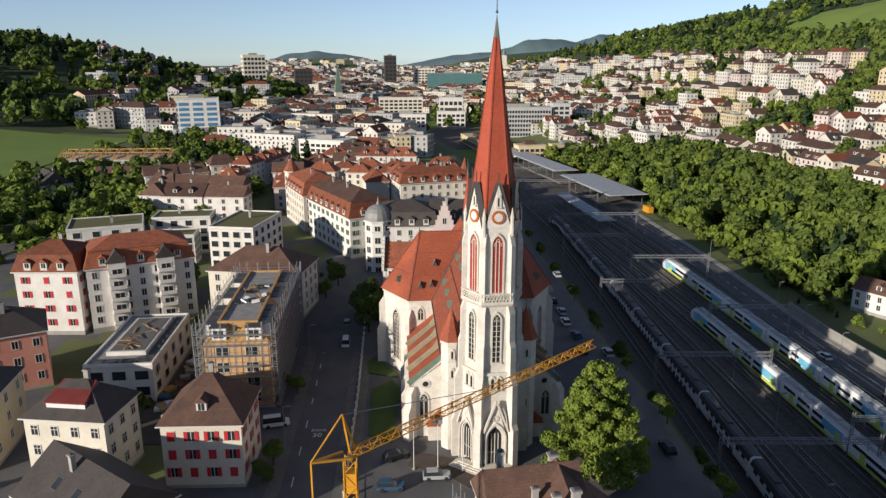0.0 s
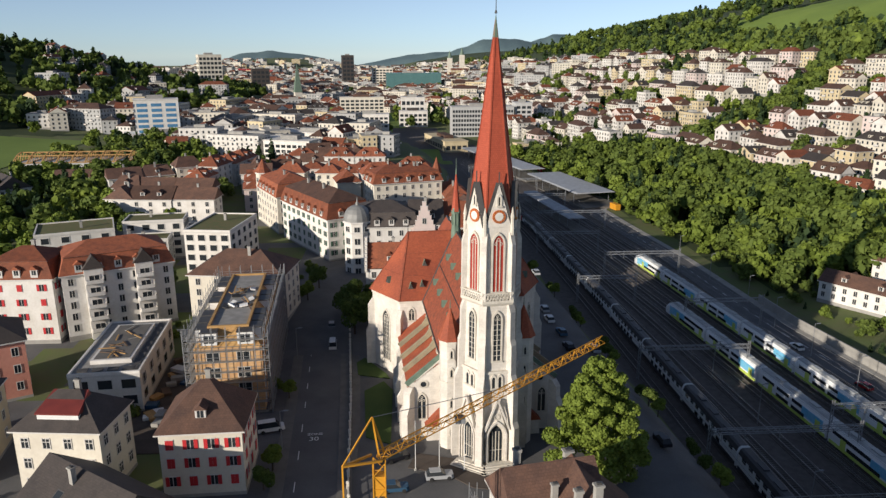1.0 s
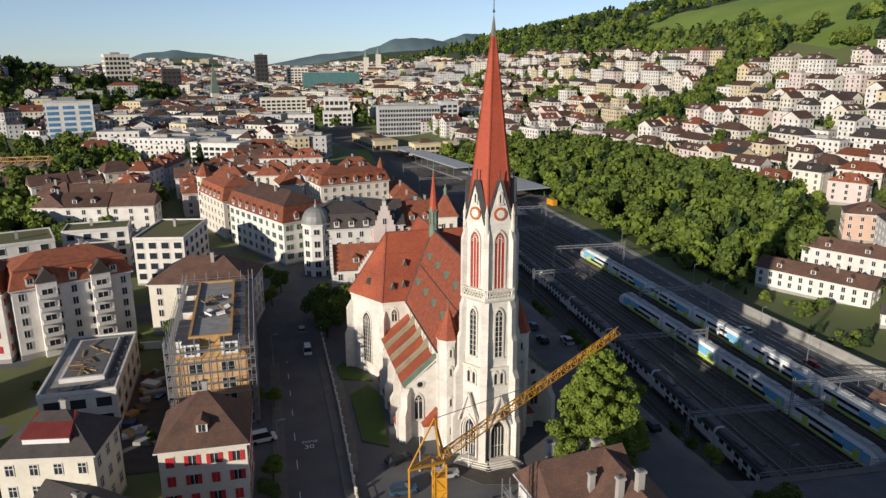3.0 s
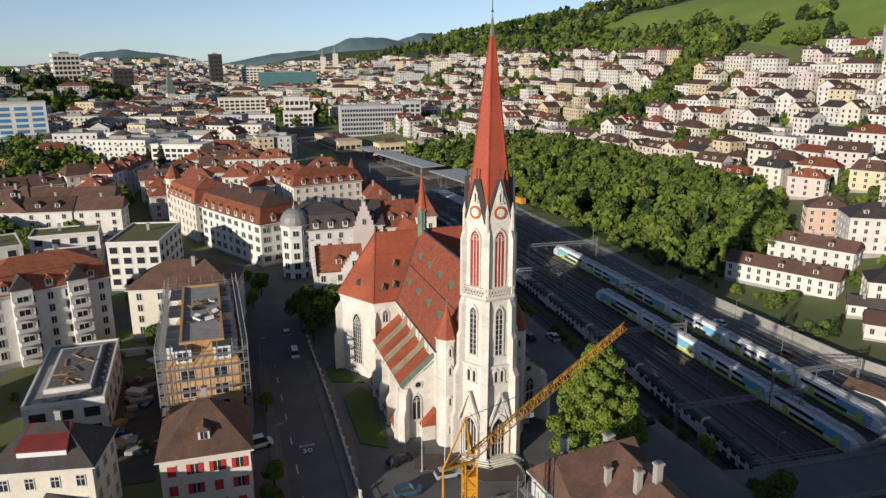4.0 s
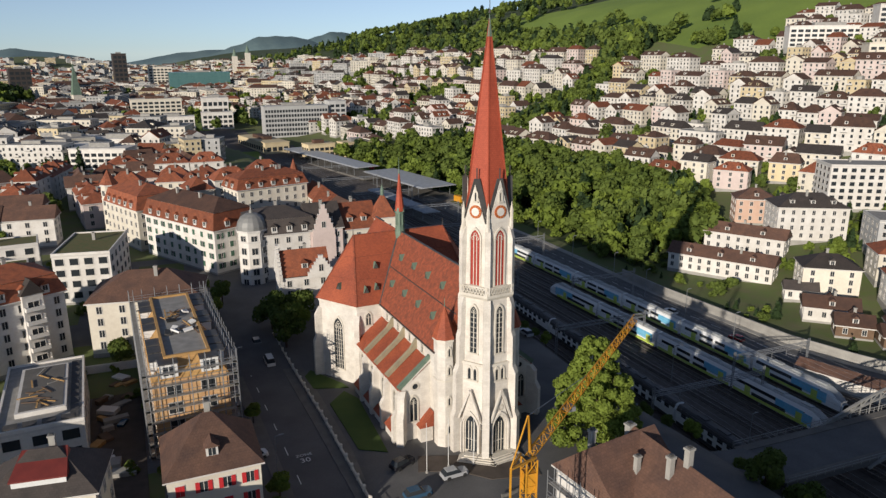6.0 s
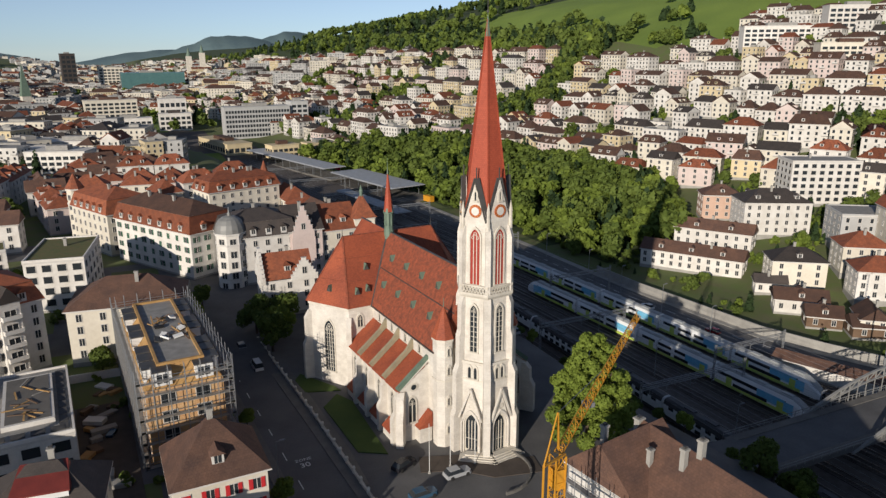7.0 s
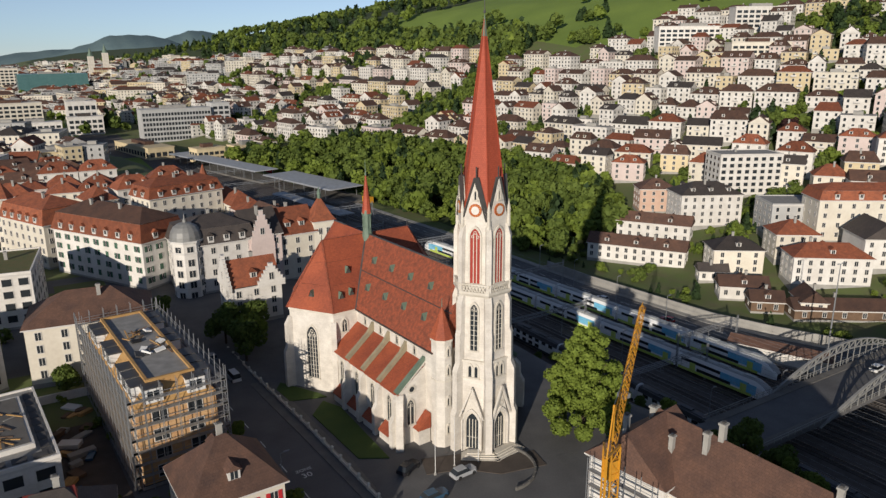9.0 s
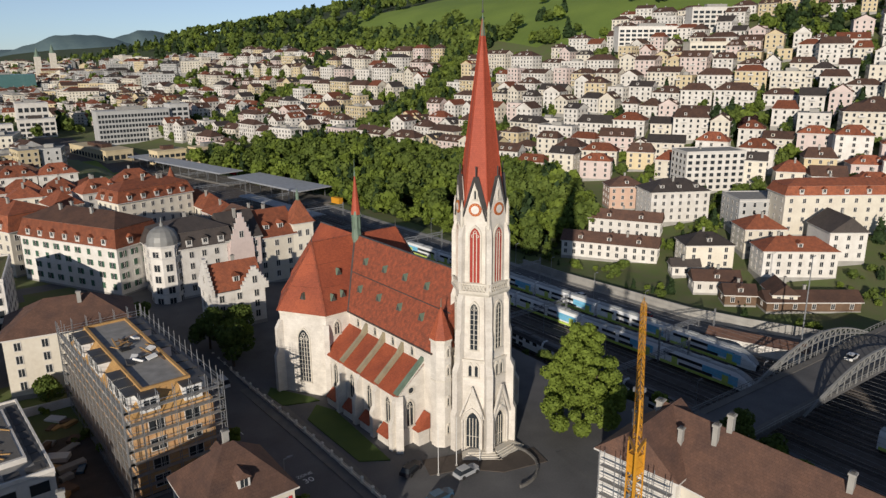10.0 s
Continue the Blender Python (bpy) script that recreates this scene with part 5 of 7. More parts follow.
for key, kind, h in (("leaf", "broad", 12), ("leaf_light", "broad", 11), ("leaf_dark", "conifer", 15)):
    SMALL[key] = [leaf_cloud(np.random.default_rng(q), tree_lobes(np.random.default_rng(q + 9), kind, h), 240, 1.15) for q in range(4)]
    SMALL[key + "_far"] = [leaf_cloud(np.random.default_rng(q), tree_lobes(np.random.default_rng(q + 9), kind, h), 100, 1.75) for q in range(4)]


def wood_tree(key, x, y, s):
    c = SMALL[key + ("_far" if y > 520 else "")][int(rng.integers(4))]
    a = rng.random() * 6.28
    ca, sa = math.cos(a) * s, math.sin(a) * s
    clouds[key].append(np.stack([c[:, 0] * ca - c[:, 1] * sa + x, c[:, 0] * sa + c[:, 1] * ca + y, c[:, 2] * s + ground_z(x, y) - 0.8], 1))


def sow(n, pick, dark=0.25, light=0.25, lo=0.8, hi=1.35, need=True):
    k = tries = 0
    while k < n and tries < 40 * n:
        tries += 1
        x, y = pick()
        if need and rng.random() > wood_zone(x, y) or not free(x, y, 2.5) or (x < -205 and 325 < y < 505) or (-208 < x < -144 and 362 < y < 402):
            continue
        u = rng.random()
        wood_tree("leaf_dark" if u < dark else "leaf_light" if u > 1 - light else "leaf", x, y, lo + (hi - lo) * rng.random())
        k += 1


def right_side(y0, y1, s0, s1):
    def pick():
        y = y0 + (y1 - y0) * rng.random()
        return yard_right(y) + s0 + (s1 - s0) * rng.random(), y
    return pick


def left_hill():
    a, q = rng.random() * 6.28, math.sqrt(rng.random())
    return -600 + 420 * q * math.cos(a), 860 + 520 * q * math.sin(a)


sow(520, right_side(200, 520, 8, 125), 0.12, 0.45, 0.6, 1.3)
sow(150, right_side(430, 640, 100, 360), 0.25, 0.2, 0.7, 1.2)
sow(420, right_side(545, 900, 250, 400), 0.4, 0.12, 0.9, 1.5)
sow(520, right_side(90, 800, 60, 340), 0.25, 0.2, 0.7, 1.15)
sow(760, right_side(90, 470, 60, 420), 0.22, 0.3, 0.35, 0.85, False)
sow(620, right_side(470, 900, 40, 290), 0.25, 0.3, 0.5, 1.0, False)
sow(90, lambda: (-112 + 82 * rng.random(), 84 + 150 * rng.random()), 0.05, 0.4, 0.14, 0.34, False)
sow(1000, right_side(200, 1700, 310, 900), 0.35, 0.15, 1.1, 1.7)
sow(260, right_side(700, 2200, 20, 340), 0.3, 0.1, 0.9, 1.5, False)
sow(1500, left_hill, 0.35, 0.05, 1.0, 1.6)
sow(240, lambda: (-110 - 210 * rng.random(), 180 + 330 * rng.random()), 0.12, 0.6, 0.7, 1.1, False)
sow(230, lambda: (-190 + 110 * rng.random(), 230 + 300 * rng.random()), 0.3, 0.3, 0.5, 0.95, False)
sow(260, lambda: (-500 + 560 * rng.random(), 560 + 900 * rng.random()), 0.3, 0.2, 0.8, 1.3, False)
sow(230, right_side(105, 240, 6, 120), 0.15, 0.45, 0.16, 0.5, False)
sow(170, right_side(225, 500, 6, 22), 0.0, 0.75, 0.2, 0.45, False)
for key, lst in clouds.items():
    ob = part("woodland", quads(np.concatenate(lst), "woodland", key), None)
    tagged(ob, "dense mixed woodland on the hillsides", "trees", kind="stuff")



# ---------------- rail yard ----------------
YL = -8.5


def rail_x(k, y):
    fan = min(1.0, max(0.0, -k / 3)) * (-4.2 + 0.06 * min(150.0, y - 150))      # the outer tracks spread out along the embankment
    return 73.0 + 4.4 * k - 0.07 * (y - 150) - 0.00012 * (y - 150) ** 2 + fan


def rail_dir(k, y):
    return math.degrees(math.atan2(2.0, rail_x(k, y + 1) - rail_x(k, y - 1)))


def ribbon(name, pts, halfw, z, mat, label="", thick=0.15, cat="road", level=None):
    """A strip along the points, a little above the ground."""
    mb = MB()
    n = len(pts)
    rows = []
    for i, (x, y) in enumerate(pts):
        a, b = pts[max(0, i - 1)], pts[min(n - 1, i + 1)]
        dx, dy = b[0] - a[0], b[1] - a[1]
        ln = math.hypot(dx, dy)
        nx, ny = dy / ln, -dx / ln
        zz = z if level is None else level(x, y) + z
        rows.append([(x - nx * halfw, y - ny * halfw, zz), (x + nx * halfw, y + ny * halfw, zz), (x + nx * halfw, y + ny * halfw, zz - thick), (x - nx * halfw, y - ny * halfw, zz - thick)])
    p = [q for r in rows for q in r]
    f = []
    for i in range(n - 1):
        o = 4 * i
        f += [(o, o + 1, o + 5, o + 4), (o + 1, o + 2, o + 6, o + 5), (o + 3, o, o + 4, o + 7)]
    mb.add(p, f)
    return tagged(part(name, mb, mat), label, cat, kind="structure")


ys = [40 + 15 * i for i in range(31)]
for k in range(-4, 6):
    bed = ribbon("track_bed", [(rail_x(k, y), y) for y in ys], 1.5, YL + 0.14, "ballast", "dark stained ballast bed of a railway track", 0.3, "railway track")
    for sx in (-0.75, 0.75):
        mb = MB()
        for a, b in zip(ys, ys[1:]):
            mb.beam((rail_x(k, a) + sx, a, YL + 0.36), (rail_x(k, b) + sx, b, YL + 0.36), 0.12, 0.18)
        part("rail", mb, "rail", bed)
    sl = MB()
    for i in range(430):
        y = 60 + 0.7 * i
        sl.box(rail_x(k, y) - 1.2, rail_x(k, y) + 1.2, y - 0.13, y + 0.13, YL + 0.1, YL + 0.27)
    tagged(part("sleepers", sl, "sleeper", bed), kind="stuff")
    wire = MB()
    for a, b in zip(ys, ys[1:]):
        wire.beam((rail_x(k, a), a, YL + 5.9), (rail_x(k, b), b, YL + 5.9), 0.03).beam((rail_x(k, a), a, YL + 7.0), (rail_x(k, b), b, YL + 7.0), 0.03)
    part("overhead_wire", wire, "steel", bed)


def gantry(y, k0, k1):
    g = thing("gantry", pose(0, 0, 0), "grey lattice steel portal carrying the overhead wires", "gantry", "track gantries")
    x0, x1 = rail_x(k0, y) - 2.2, rail_x(k1, y) + 2.2
    for x in (x0, x1):
        mb = MB()
        for ox in (-0.25, 0.25):
            mb.beam((x + ox, y, YL - 0.3), (x + ox, y, YL + 9.2), 0.14)
        for i in range(9):
            mb.beam((x - 0.25, y, YL + i), (x + 0.25, y, YL + i + 1), 0.07)
        part("post", mb, "steel", g)
    mb = MB()
    for z in (7.4, 8.3):
        for oy in (-0.3, 0.3):
            mb.beam((x0, y + oy, YL + z), (x1, y + oy, YL + z), 0.12)
    n = int((x1 - x0) / 1.2)
    for i in range(n):
        a, b = x0 + (x1 - x0) * i / n, x0 + (x1 - x0) * (i + 1) / n
        for oy in (-0.3, 0.3):
            mb.beam((a, y + oy, YL + (7.4 if i % 2 else 8.3)), (b, y + oy, YL + (8.3 if i % 2 else 7.4)), 0.06)
    part("crossbeam", mb, "steel", g)
    for k in range(k0, k1 + 1):
        x = rail_x(k, y)
        part("hanger", MB().beam((x, y, YL + 7.4), (x, y, YL + 5.9), 0.09).beam((x, y, YL + 6.4), (x + 0.9, y, YL + 6.0), 0.06), "steel", g)


for gy, a, b in ((112, -4, 0), (120, 1, 5), (150, -4, 0), (182, 1, 5), (205, -4, -1), (232, 0, 5), (262, -4, 1), (300, -2, 5), (340, -3, 4), (385, -3, 4), (430, -2, 4)):
    gantry(gy, a, b)

M["train_white"] = material("train_white", (0.82, 0.83, 0.83), (0.74, 0.76, 0.76), 0.3, 1, 10, 0.0)
M["train_lime"] = material("train_lime", (0.46, 0.60, 0.08), (0.56, 0.66, 0.20), 0.35, 1, 10, 0.0)
M["train_blue"] = material("train_blue", (0.12, 0.45, 0.70), (0.30, 0.58, 0.76), 0.35, 1, 10, 0.0)
M["train_roof"] = material("train_roof", (0.42, 0.44, 0.44), (0.30, 0.31, 0.31), 0.5, 1, 10, 0.0)
M["train_grey"] = material("train_dark_grey", (0.07, 0.07, 0.075), (0.05, 0.05, 0.055), 0.5, 1, 10, 0.0)
M["train_red"] = material("train_red", (0.45, 0.02, 0.03), (0.38, 0.02, 0.03), 0.4, 1, 10, 0.0)


def car_body(ln, nose, roof_mi, body_mi, shoulder=(3, 4, 5)):
    """A double-deck coach along y, its front at -y; a nose tapers down in front."""
    prof = [(-1.38, 0.5), (-1.42, 2.4), (-1.38, 3.4), (-1.05, 4.3), (-0.6, 4.55), (0.6, 4.55), (1.05, 4.3), (1.38, 3.4), (1.42, 2.4), (1.38, 0.5)]
    st = [(-ln / 2, 1.0, 1.0), (ln / 2, 1.0, 1.0)]
    if nose:
        st = [(-ln / 2, 0.62, 0.36), (-ln / 2 + 0.7, 0.82, 0.55), (-ln / 2 + 2.0, 0.95, 0.78), (-ln / 2 + 4.2, 1.0, 1.0), (ln / 2, 1.0, 1.0)]
    mb = MB()
    n = len(prof)
    mb.v = [(x * sx, y, 0.5 + (z - 0.5) * sz) for y, sx, sz in st for x, z in prof]
    for i in range(len(st) - 1):
        for j in range(n):
            a, b = i * n + j, i * n + (j + 1) % n
            mb.f.append((a, b, b + n, a + n))
            mb.m.append(roof_mi if j in shoulder else body_mi)
    mb.f += [tuple(range(n)), tuple(range(len(mb.v) - 1, len(mb.v) - n - 1, -1))]
    mb.m += [3 if nose else body_mi, body_mi]
    return mb


CAR = {}


def car_parts(kind, ln, nose):
    key = (kind, ln, nose)
    if key in CAR:
        return CAR[key]
    red = kind == "red"
    body = car_body(ln, nose, 1, 0, (2, 3, 4, 5, 6) if red else (3, 4, 5)).mesh("coach", ["train_white", "train_grey" if red else "train_roof", "train_lime", "glass"])
    out = [("coach", body, None)]
    win = MB().box(-1.47, -1.36, -2.2, 2.2, 0, 0.72, 0).mesh("window_band", ["glass"])
    stripe = MB().box(-1.455, -1.37, -ln / 2 + (4.5 if nose else 0.3), ln / 2 - 0.3, 0.55, 1.2, 0).mesh("stripe", ["train_grey" if red else "train_lime"])
    blue = MB().box(-1.45, -1.37, -3.4, 3.4, 1.6, 3.5, 0).mesh("panel", ["train_blue"])
    door = MB().box(-1.47, -1.37, -0.75, 0.75, 0.7, 2.9, 0).mesh("door", ["train_grey" if red else "train_lime"])
    for side in (0, 180):
        r = pose(0, 0, 0, 0, 0, side)
        d0 = -1 if side == 0 else 1
        span = (ln - (6.5 if nose else 2.0))
        off = (2.2 if nose else 0) * (1 if side == 0 else -1)
        out.append(("stripe", stripe if not nose else MB().box(-1.455, -1.37, (-ln / 2 + 4.5) if side == 0 else -ln / 2 + 0.3, (ln / 2 - 0.3) if side == 0 else ln / 2 - 4.5, 0.55, 1.2, 0).mesh("stripe", ["train_grey" if red else "train_lime"]), r))
        if red:      # single panes between white posts on both decks
            pane = MB().box(-1.47, -1.36, -0.72, 0.72, 0, 0.8, 0).mesh("window", ["glass"])
            for i in range(9):
                y = off + (i + 0.5) / 9 * span - span / 2
                out.append(("window", pane, r @ pose(0.05, y, 2.7)))
                if 1 < i < 7:
                    out.append(("window", pane, r @ pose(0, y, 1.3)))
            continue
        for i in range(4):
            y = off + (i + 0.5) / 4 * span - span / 2
            out.append(("window_band", win, r @ pose(0.05, y, 2.75)))
            if i in (1, 2):
                out.append(("window_band", win, r @ pose(0, y, 1.25)))
            elif not red:
                out.append(("door", door, r @ pose(0, y - 1.0, 0)))
        if not red:
            out.append(("panel", blue, r @ pose(0.015, off + (span / 2 - 3.6) * (1 if side else -1), 0)))
    for y in (-ln / 2 + 4, ln / 2 - 4):
        out.append(("bogie", MB().box(-1.1, 1.1, -1.6, 1.6, 0.1, 0.62, 0).mesh("bogie", ["black"]), pose(0, y, 0)))
    for y in (-ln / 4, 0.5, ln / 4):
        out.append(("roof_unit", MB().box(-0.55, 0.55, -1.3, 1.3, 4.5, 4.75, 0).mesh("roof_unit", ["train_roof" if not red else "train_grey"]), pose(0, y, 0)))
    if nose:
        out.append(("nose_panel", MB().add([(-0.98, -ln / 2 + 0.72, 2.45), (0.98, -ln / 2 + 0.72, 2.45), (1.05, -ln / 2 + 2.2, 3.62), (-1.05, -ln / 2 + 2.2, 3.62), (-0.98, -ln / 2 + 0.9, 2.3), (0.98, -ln / 2 + 0.9, 2.3)], [(0, 1, 2, 3), (4, 5, 1, 0), (5, 2, 1), (4, 0, 3)]).mesh("nose_panel", ["glass"]), None))
        out.append(("nose_side", MB().box(-1.44, 1.44, -ln / 2 + 3.6, -ln / 2 + 6.0, 1.0, 3.3, 0).mesh("nose_side", ["train_red" if red else "train_blue"]), None))
    CAR[key] = out
    return out


def train(k, y0, cars, ln, kind, label, dx=0.0, noses=(True, True)):
    t = thing("train", pose(rail_x(k, y0) + dx, y0, YL + 0.4), label, "train", "trains in the yard")
    base = t.matrix_basis.inverted()
    for i in range(cars):
        y = y0 + (i + 0.5) * (ln + 0.7)
        first, last = i == 0 and noses[0], i == cars - 1 and noses[1]
        m = pose(rail_x(k, y) + dx, y, YL + 0.4, 0, 0, rail_dir(k, y) - 90 + (180 if last else 0))
        coach = None
        for nm, me, lm in car_parts(kind, ln, first or last):
            if coach is None:
                coach = part(nm, me, None, t, m=base @ m)
            else:
                part(nm, me, None, coach, m=lm if lm is not None else Matrix())
    return t


train(0.15, 95.0, 4, 24.0, "lime", "white double-deck train with lime and blue bands", 2.3)
train(3, 101.5, 6, 23.2, "lime", "long white double-deck train with lime and blue bands", 1.4)
train(-3, 60.0, 10, 25.0, "red", "dark-roofed white and red double-deck train", 0.0)
train(-0.2, 45.0, 1, 24.0, "lime", "white coach with lime band beyond the road bridge", 2.3, (False, False))

# paler copy of the zinc; its lightness stands for sun on these roofs
M["shed_roof"] = material("sunlit_shed_sheet", (0.40, 0.42, 0.44), (0.29, 0.30, 0.31), 0.6, 1.5, 10, 0.1, vary=0.1)
# platforms and canopies further along
for px, py, rot, w, ln, h, lab in ((67, 332, 8, 8, 66, 4.6, "long platform canopy with a pale blue-grey metal roof"), (86, 380, 12, 22, 66, 6.0, "goods shed with a broad grey metal roof"), (60, 470, 14, 16, 110, 5.5, "long low goods shed with a brown-grey roof")):
    c = thing("canopy", pose(px, py, ground_z(px, py), 0, 0, rot), lab, "canopy")
    part("roof", MB().prism([(-w / 2, -ln / 2), (w / 2, -ln / 2), (w / 2, ln / 2), (-w / 2, ln / 2)], h, h + 0.5, 0, [(-w / 2 + 1, -ln / 2), (w / 2 - 1, -ln / 2), (w / 2 - 1, ln / 2), (-w / 2 + 1, ln / 2)]), "shed_roof", c)
    for i in range(int(ln / 10)):
        for sx in (-1, 1):
            part("post", MB().box(sx * (w / 2 - 1.2) - 0.12, sx * (w / 2 - 1.2) + 0.12, -ln / 2 + 5 + i * 10 - 0.12, -ln / 2 + 5 + i * 10 + 0.12, -1, h, 0), "steel", c)
    part("platform", MB().box(-w / 2 + 0.3, w / 2 - 0.3, -ln / 2 - 8, ln / 2, -0.5, 0.55, 0), "paving", c)

# road beyond the tracks, with its retaining wall
road_pts = [(yard_right(y) - 6.5, y) for y in (60, 75, 90, 100, 110, 120, 135, 150, 165, 180, 200, 220, 250, 280, 310, 340, 370, 400)]
ribbon("road", road_pts, 4.4, YL + 0.2, "asphalt", "asphalt road beside the rail yard")
ribbon("pavement", [(x + 5.6, y) for x, y in road_pts], 1.2, YL + 0.32, "concrete", "pale pavement along the yard road", cat="pavement")
mk = MB()
for (xa, ya), (xb, yb) in zip(road_pts, road_pts[1:]):
    n = max(1, int(math.hypot(xb - xa, yb - ya) / 6))
    for i in range(n):
        a, b = i / n, (i + 0.45) / n
        mk.beam((xa + (xb - xa) * a, ya + (yb - ya) * a, YL + 0.2), (xa + (xb - xa) * b, ya + (yb - ya) * b, YL + 0.2), 0.16, 0.03)
tagged(part("lane_marking", mk, "paint_white"), "broken white lane line", "road marking", kind="structure")
wl = MB()
for (xa, ya), (xb, yb) in zip(road_pts[:11], road_pts[1:11]):
    wl.beam((xa + 6.6, ya, YL + 0.6), (xb + 6.6, yb, YL + 0.6), 0.4, 4.6)
tagged(part("wall_road", wl, "concrete"), "long pale concrete retaining wall beside the road", "wall", kind="structure")

# half-timbered signal house beside the tracks
house(101.5, 109, 112, 22, 4.6, 3.6, "gable", 1.4, "white", "roof_brown", 1, 9, 1, z=YL, label="low half-timbered station hut with a brown roof", o=0.9, win=(0.9, 1.4), chimneys=0)


# ---------------- road bridge ----------------
def build_bridge():
    b = thing("road_bridge", pose(0, 0, 0), "road bridge over the tracks with two steel trussed arches", "bridge")
    zl = -1.0
    part("deck", MB().box(50, 128, 79.2, 90.8, zl - 0.9, zl, 0), "asphalt", b)
    part("abutment", MB().box(50, 54, 79.5, 90.5, YL - 2, zl - 0.9, 0), "concrete", b)
    part("abutment", MB().box(122, 128, 79.5, 90.5, YL - 3, zl - 0.9, 0), "concrete", b)
    for y in (79.0, 91.0):
        ar = MB()
        n = 22
        x0, x1 = 68.0, 122.0
        top = [Vector((x0 + (x1 - x0) * i / n, y, zl - 1.2 + 6.6 * math.sin(math.pi * i / n))) for i in range(n + 1)]
        low = [Vector((p.x, y, zl - 1.2 + (p.z - zl + 1.2) * 0.72)) for p in top]
        for i in range(n):
            ar.beam(top[i], top[i + 1], 0.45, 0.32).beam(low[i], low[i + 1], 0.35, 0.25)
            ar.beam(low[i], top[i + 1], 0.16, 0.16).beam(top[i], low[i], 0.2, 0.2)
        part("arch", ar, "bridge_steel", b)
        for i in range(2, n - 1):
            part("hanger", MB().beam(low[i], (low[i].x, y, zl), 0.14), "bridge_steel", b)
        pr = MB().beam((50, y, zl + 1.1), (128, y, zl + 1.1), 0.1).beam((50, y, zl + 0.6), (128, y, zl + 0.6), 0.06)
        for i in range(40):
            pr.beam((50 + 2 * i, y, zl), (50 + 2 * i, y, zl + 1.1), 0.07)
        part("parapet", pr, "bridge_steel", b)
        part("pavement", MB().box(50, 128, min(y, y + (2 if y < 85 else -2)) + 0.2, max(y, y + (2 if y < 85 else -2)) - 0.2, zl, zl + 0.14, 0), "paving", b)


M["bridge_steel"] = material("bridge_paint", (0.27, 0.27, 0.26), (0.20, 0.20, 0.19), 0.6, 2, 10, 0.05)
build_bridge()
ribbon("road", [(14, 86), (26, 85), (38, 85), (52, 85)], 5.0, 0.0, "asphalt", "asphalt ramp leading onto the bridge", 6.0, level=lambda x, y: 3.4 - 4.35 * smooth(20, 52, x))


def lamp_mast(x, y, z, h, label, arms=1):
    m = thing("mast", pose(x, y, z), label, "mast")
    part("pole", MB().cyl(0, 0, -0.3, h, 0.02 * h ** 0.8, 0.008 * h ** 0.8, 8), "steel", m)
    for i in range(arms):
        part("lamp", MB().beam((0, 0, h - 0.1), (1.4 * (-1) ** i, 0, h + 0.1), 0.09).box(0.9 * (-1) ** i - 0.35, 0.9 * (-1) ** i + 0.35, -0.15, 0.15, h - 0.02, h + 0.12), "steel", m)


lamp_mast(113.5, 104.0, -8.0, 24, "tall pale floodlight mast", 2)
for lx, ly in ((79, 94), (96, 140), (97, 160), (98, 180), (100, 200), (99, 225), (98, 250), (67, 150), (67, 128), (60, 97)):
    lamp_mast(lx, ly, YL, 9, "grey steel lamp post beside the tracks")

# ---------------- tower crane ----------------
def lattice(mb, a, b, w, h, n, t=0.1, tri=False):
    a, b = Vector(a), Vector(b)
    d = (b - a).normalized()
    up = Vector((0, 0, 1)) if abs(d.z) < 0.9 else Vector((0, 1, 0))
    s = d.cross(up).normalized()
    u = s.cross(d).normalized()
    cs = [s * w / 2 - u * h / 2, -s * w / 2 - u * h / 2, u * h / 2] if tri else [s * w / 2 - u * h / 2, -s * w / 2 - u * h / 2, -s * w / 2 + u * h / 2, s * w / 2 + u * h / 2]
    for c in cs:
        mb.beam(a + c, b + c, t)
    k = len(cs)
    for i in range(n):
        p, q = a.lerp(b, i / n), a.lerp(b, (i + 1) / n)
        for j in range(k):
            c0, c1 = cs[j], cs[(j + 1) % k]
            mb.beam(p + (c0 if i % 2 else c1), q + (c1 if i % 2 else c0), t * 0.55).beam(p + c0, p + c1, t * 0.5)
    return mb


crane = thing("crane", pose(0, 0, 0), "yellow self-erecting tower crane with a lattice jib", "crane")
root, tip_, top_, tail = (-8.5, 57.4, 30.2), (18.0, 78.7, 32.0), (-9.0, 57.0, 34.2), (-11.6, 55.0, 30.6)
part("mast", lattice(MB(), (-8.5, 57.4, 3), (-8.5, 57.4, 29.6), 1.1, 1.1, 20, 0.11), "crane", crane)
part("jib", lattice(MB(), root, tip_, 0.8, 0.85, 32, 0.085, True), "crane", crane)
part("peak", MB().beam(root, top_, 0.16).beam((-8.0, 58.0, 30.0), top_, 0.16).beam(tail, top_, 0.12).beam((-9.2, 57.8, 30.0), tail, 0.2).beam((-8.2, 56.7, 30.0), tail, 0.2), "crane", crane)
part("stay", MB().beam(tail, (-11.6, 55.0, 4.5), 0.14), "crane", crane)
part("cab_frame", MB().box(-9.0, -8.0, 56.9, 57.9, 26.2, 28.2, 0), "crane", crane)
part("tie_rod", MB().beam(top_, Vector(root).lerp(Vector(tip_), 0.45) + Vector((0, 0, 0.5)), 0.05), "steel", crane)
part("trolley", MB().box(-0.5, 0.5, -0.5, 0.5, -1.0, -0.5, 0, pose(*(Vector(root).lerp(Vector(tip_), 0.3)))), "steel", crane)
part("base", MB().box(-12.6, -7, 54.4, 59.0, 3.0, 4.4, 0), "concrete", crane)


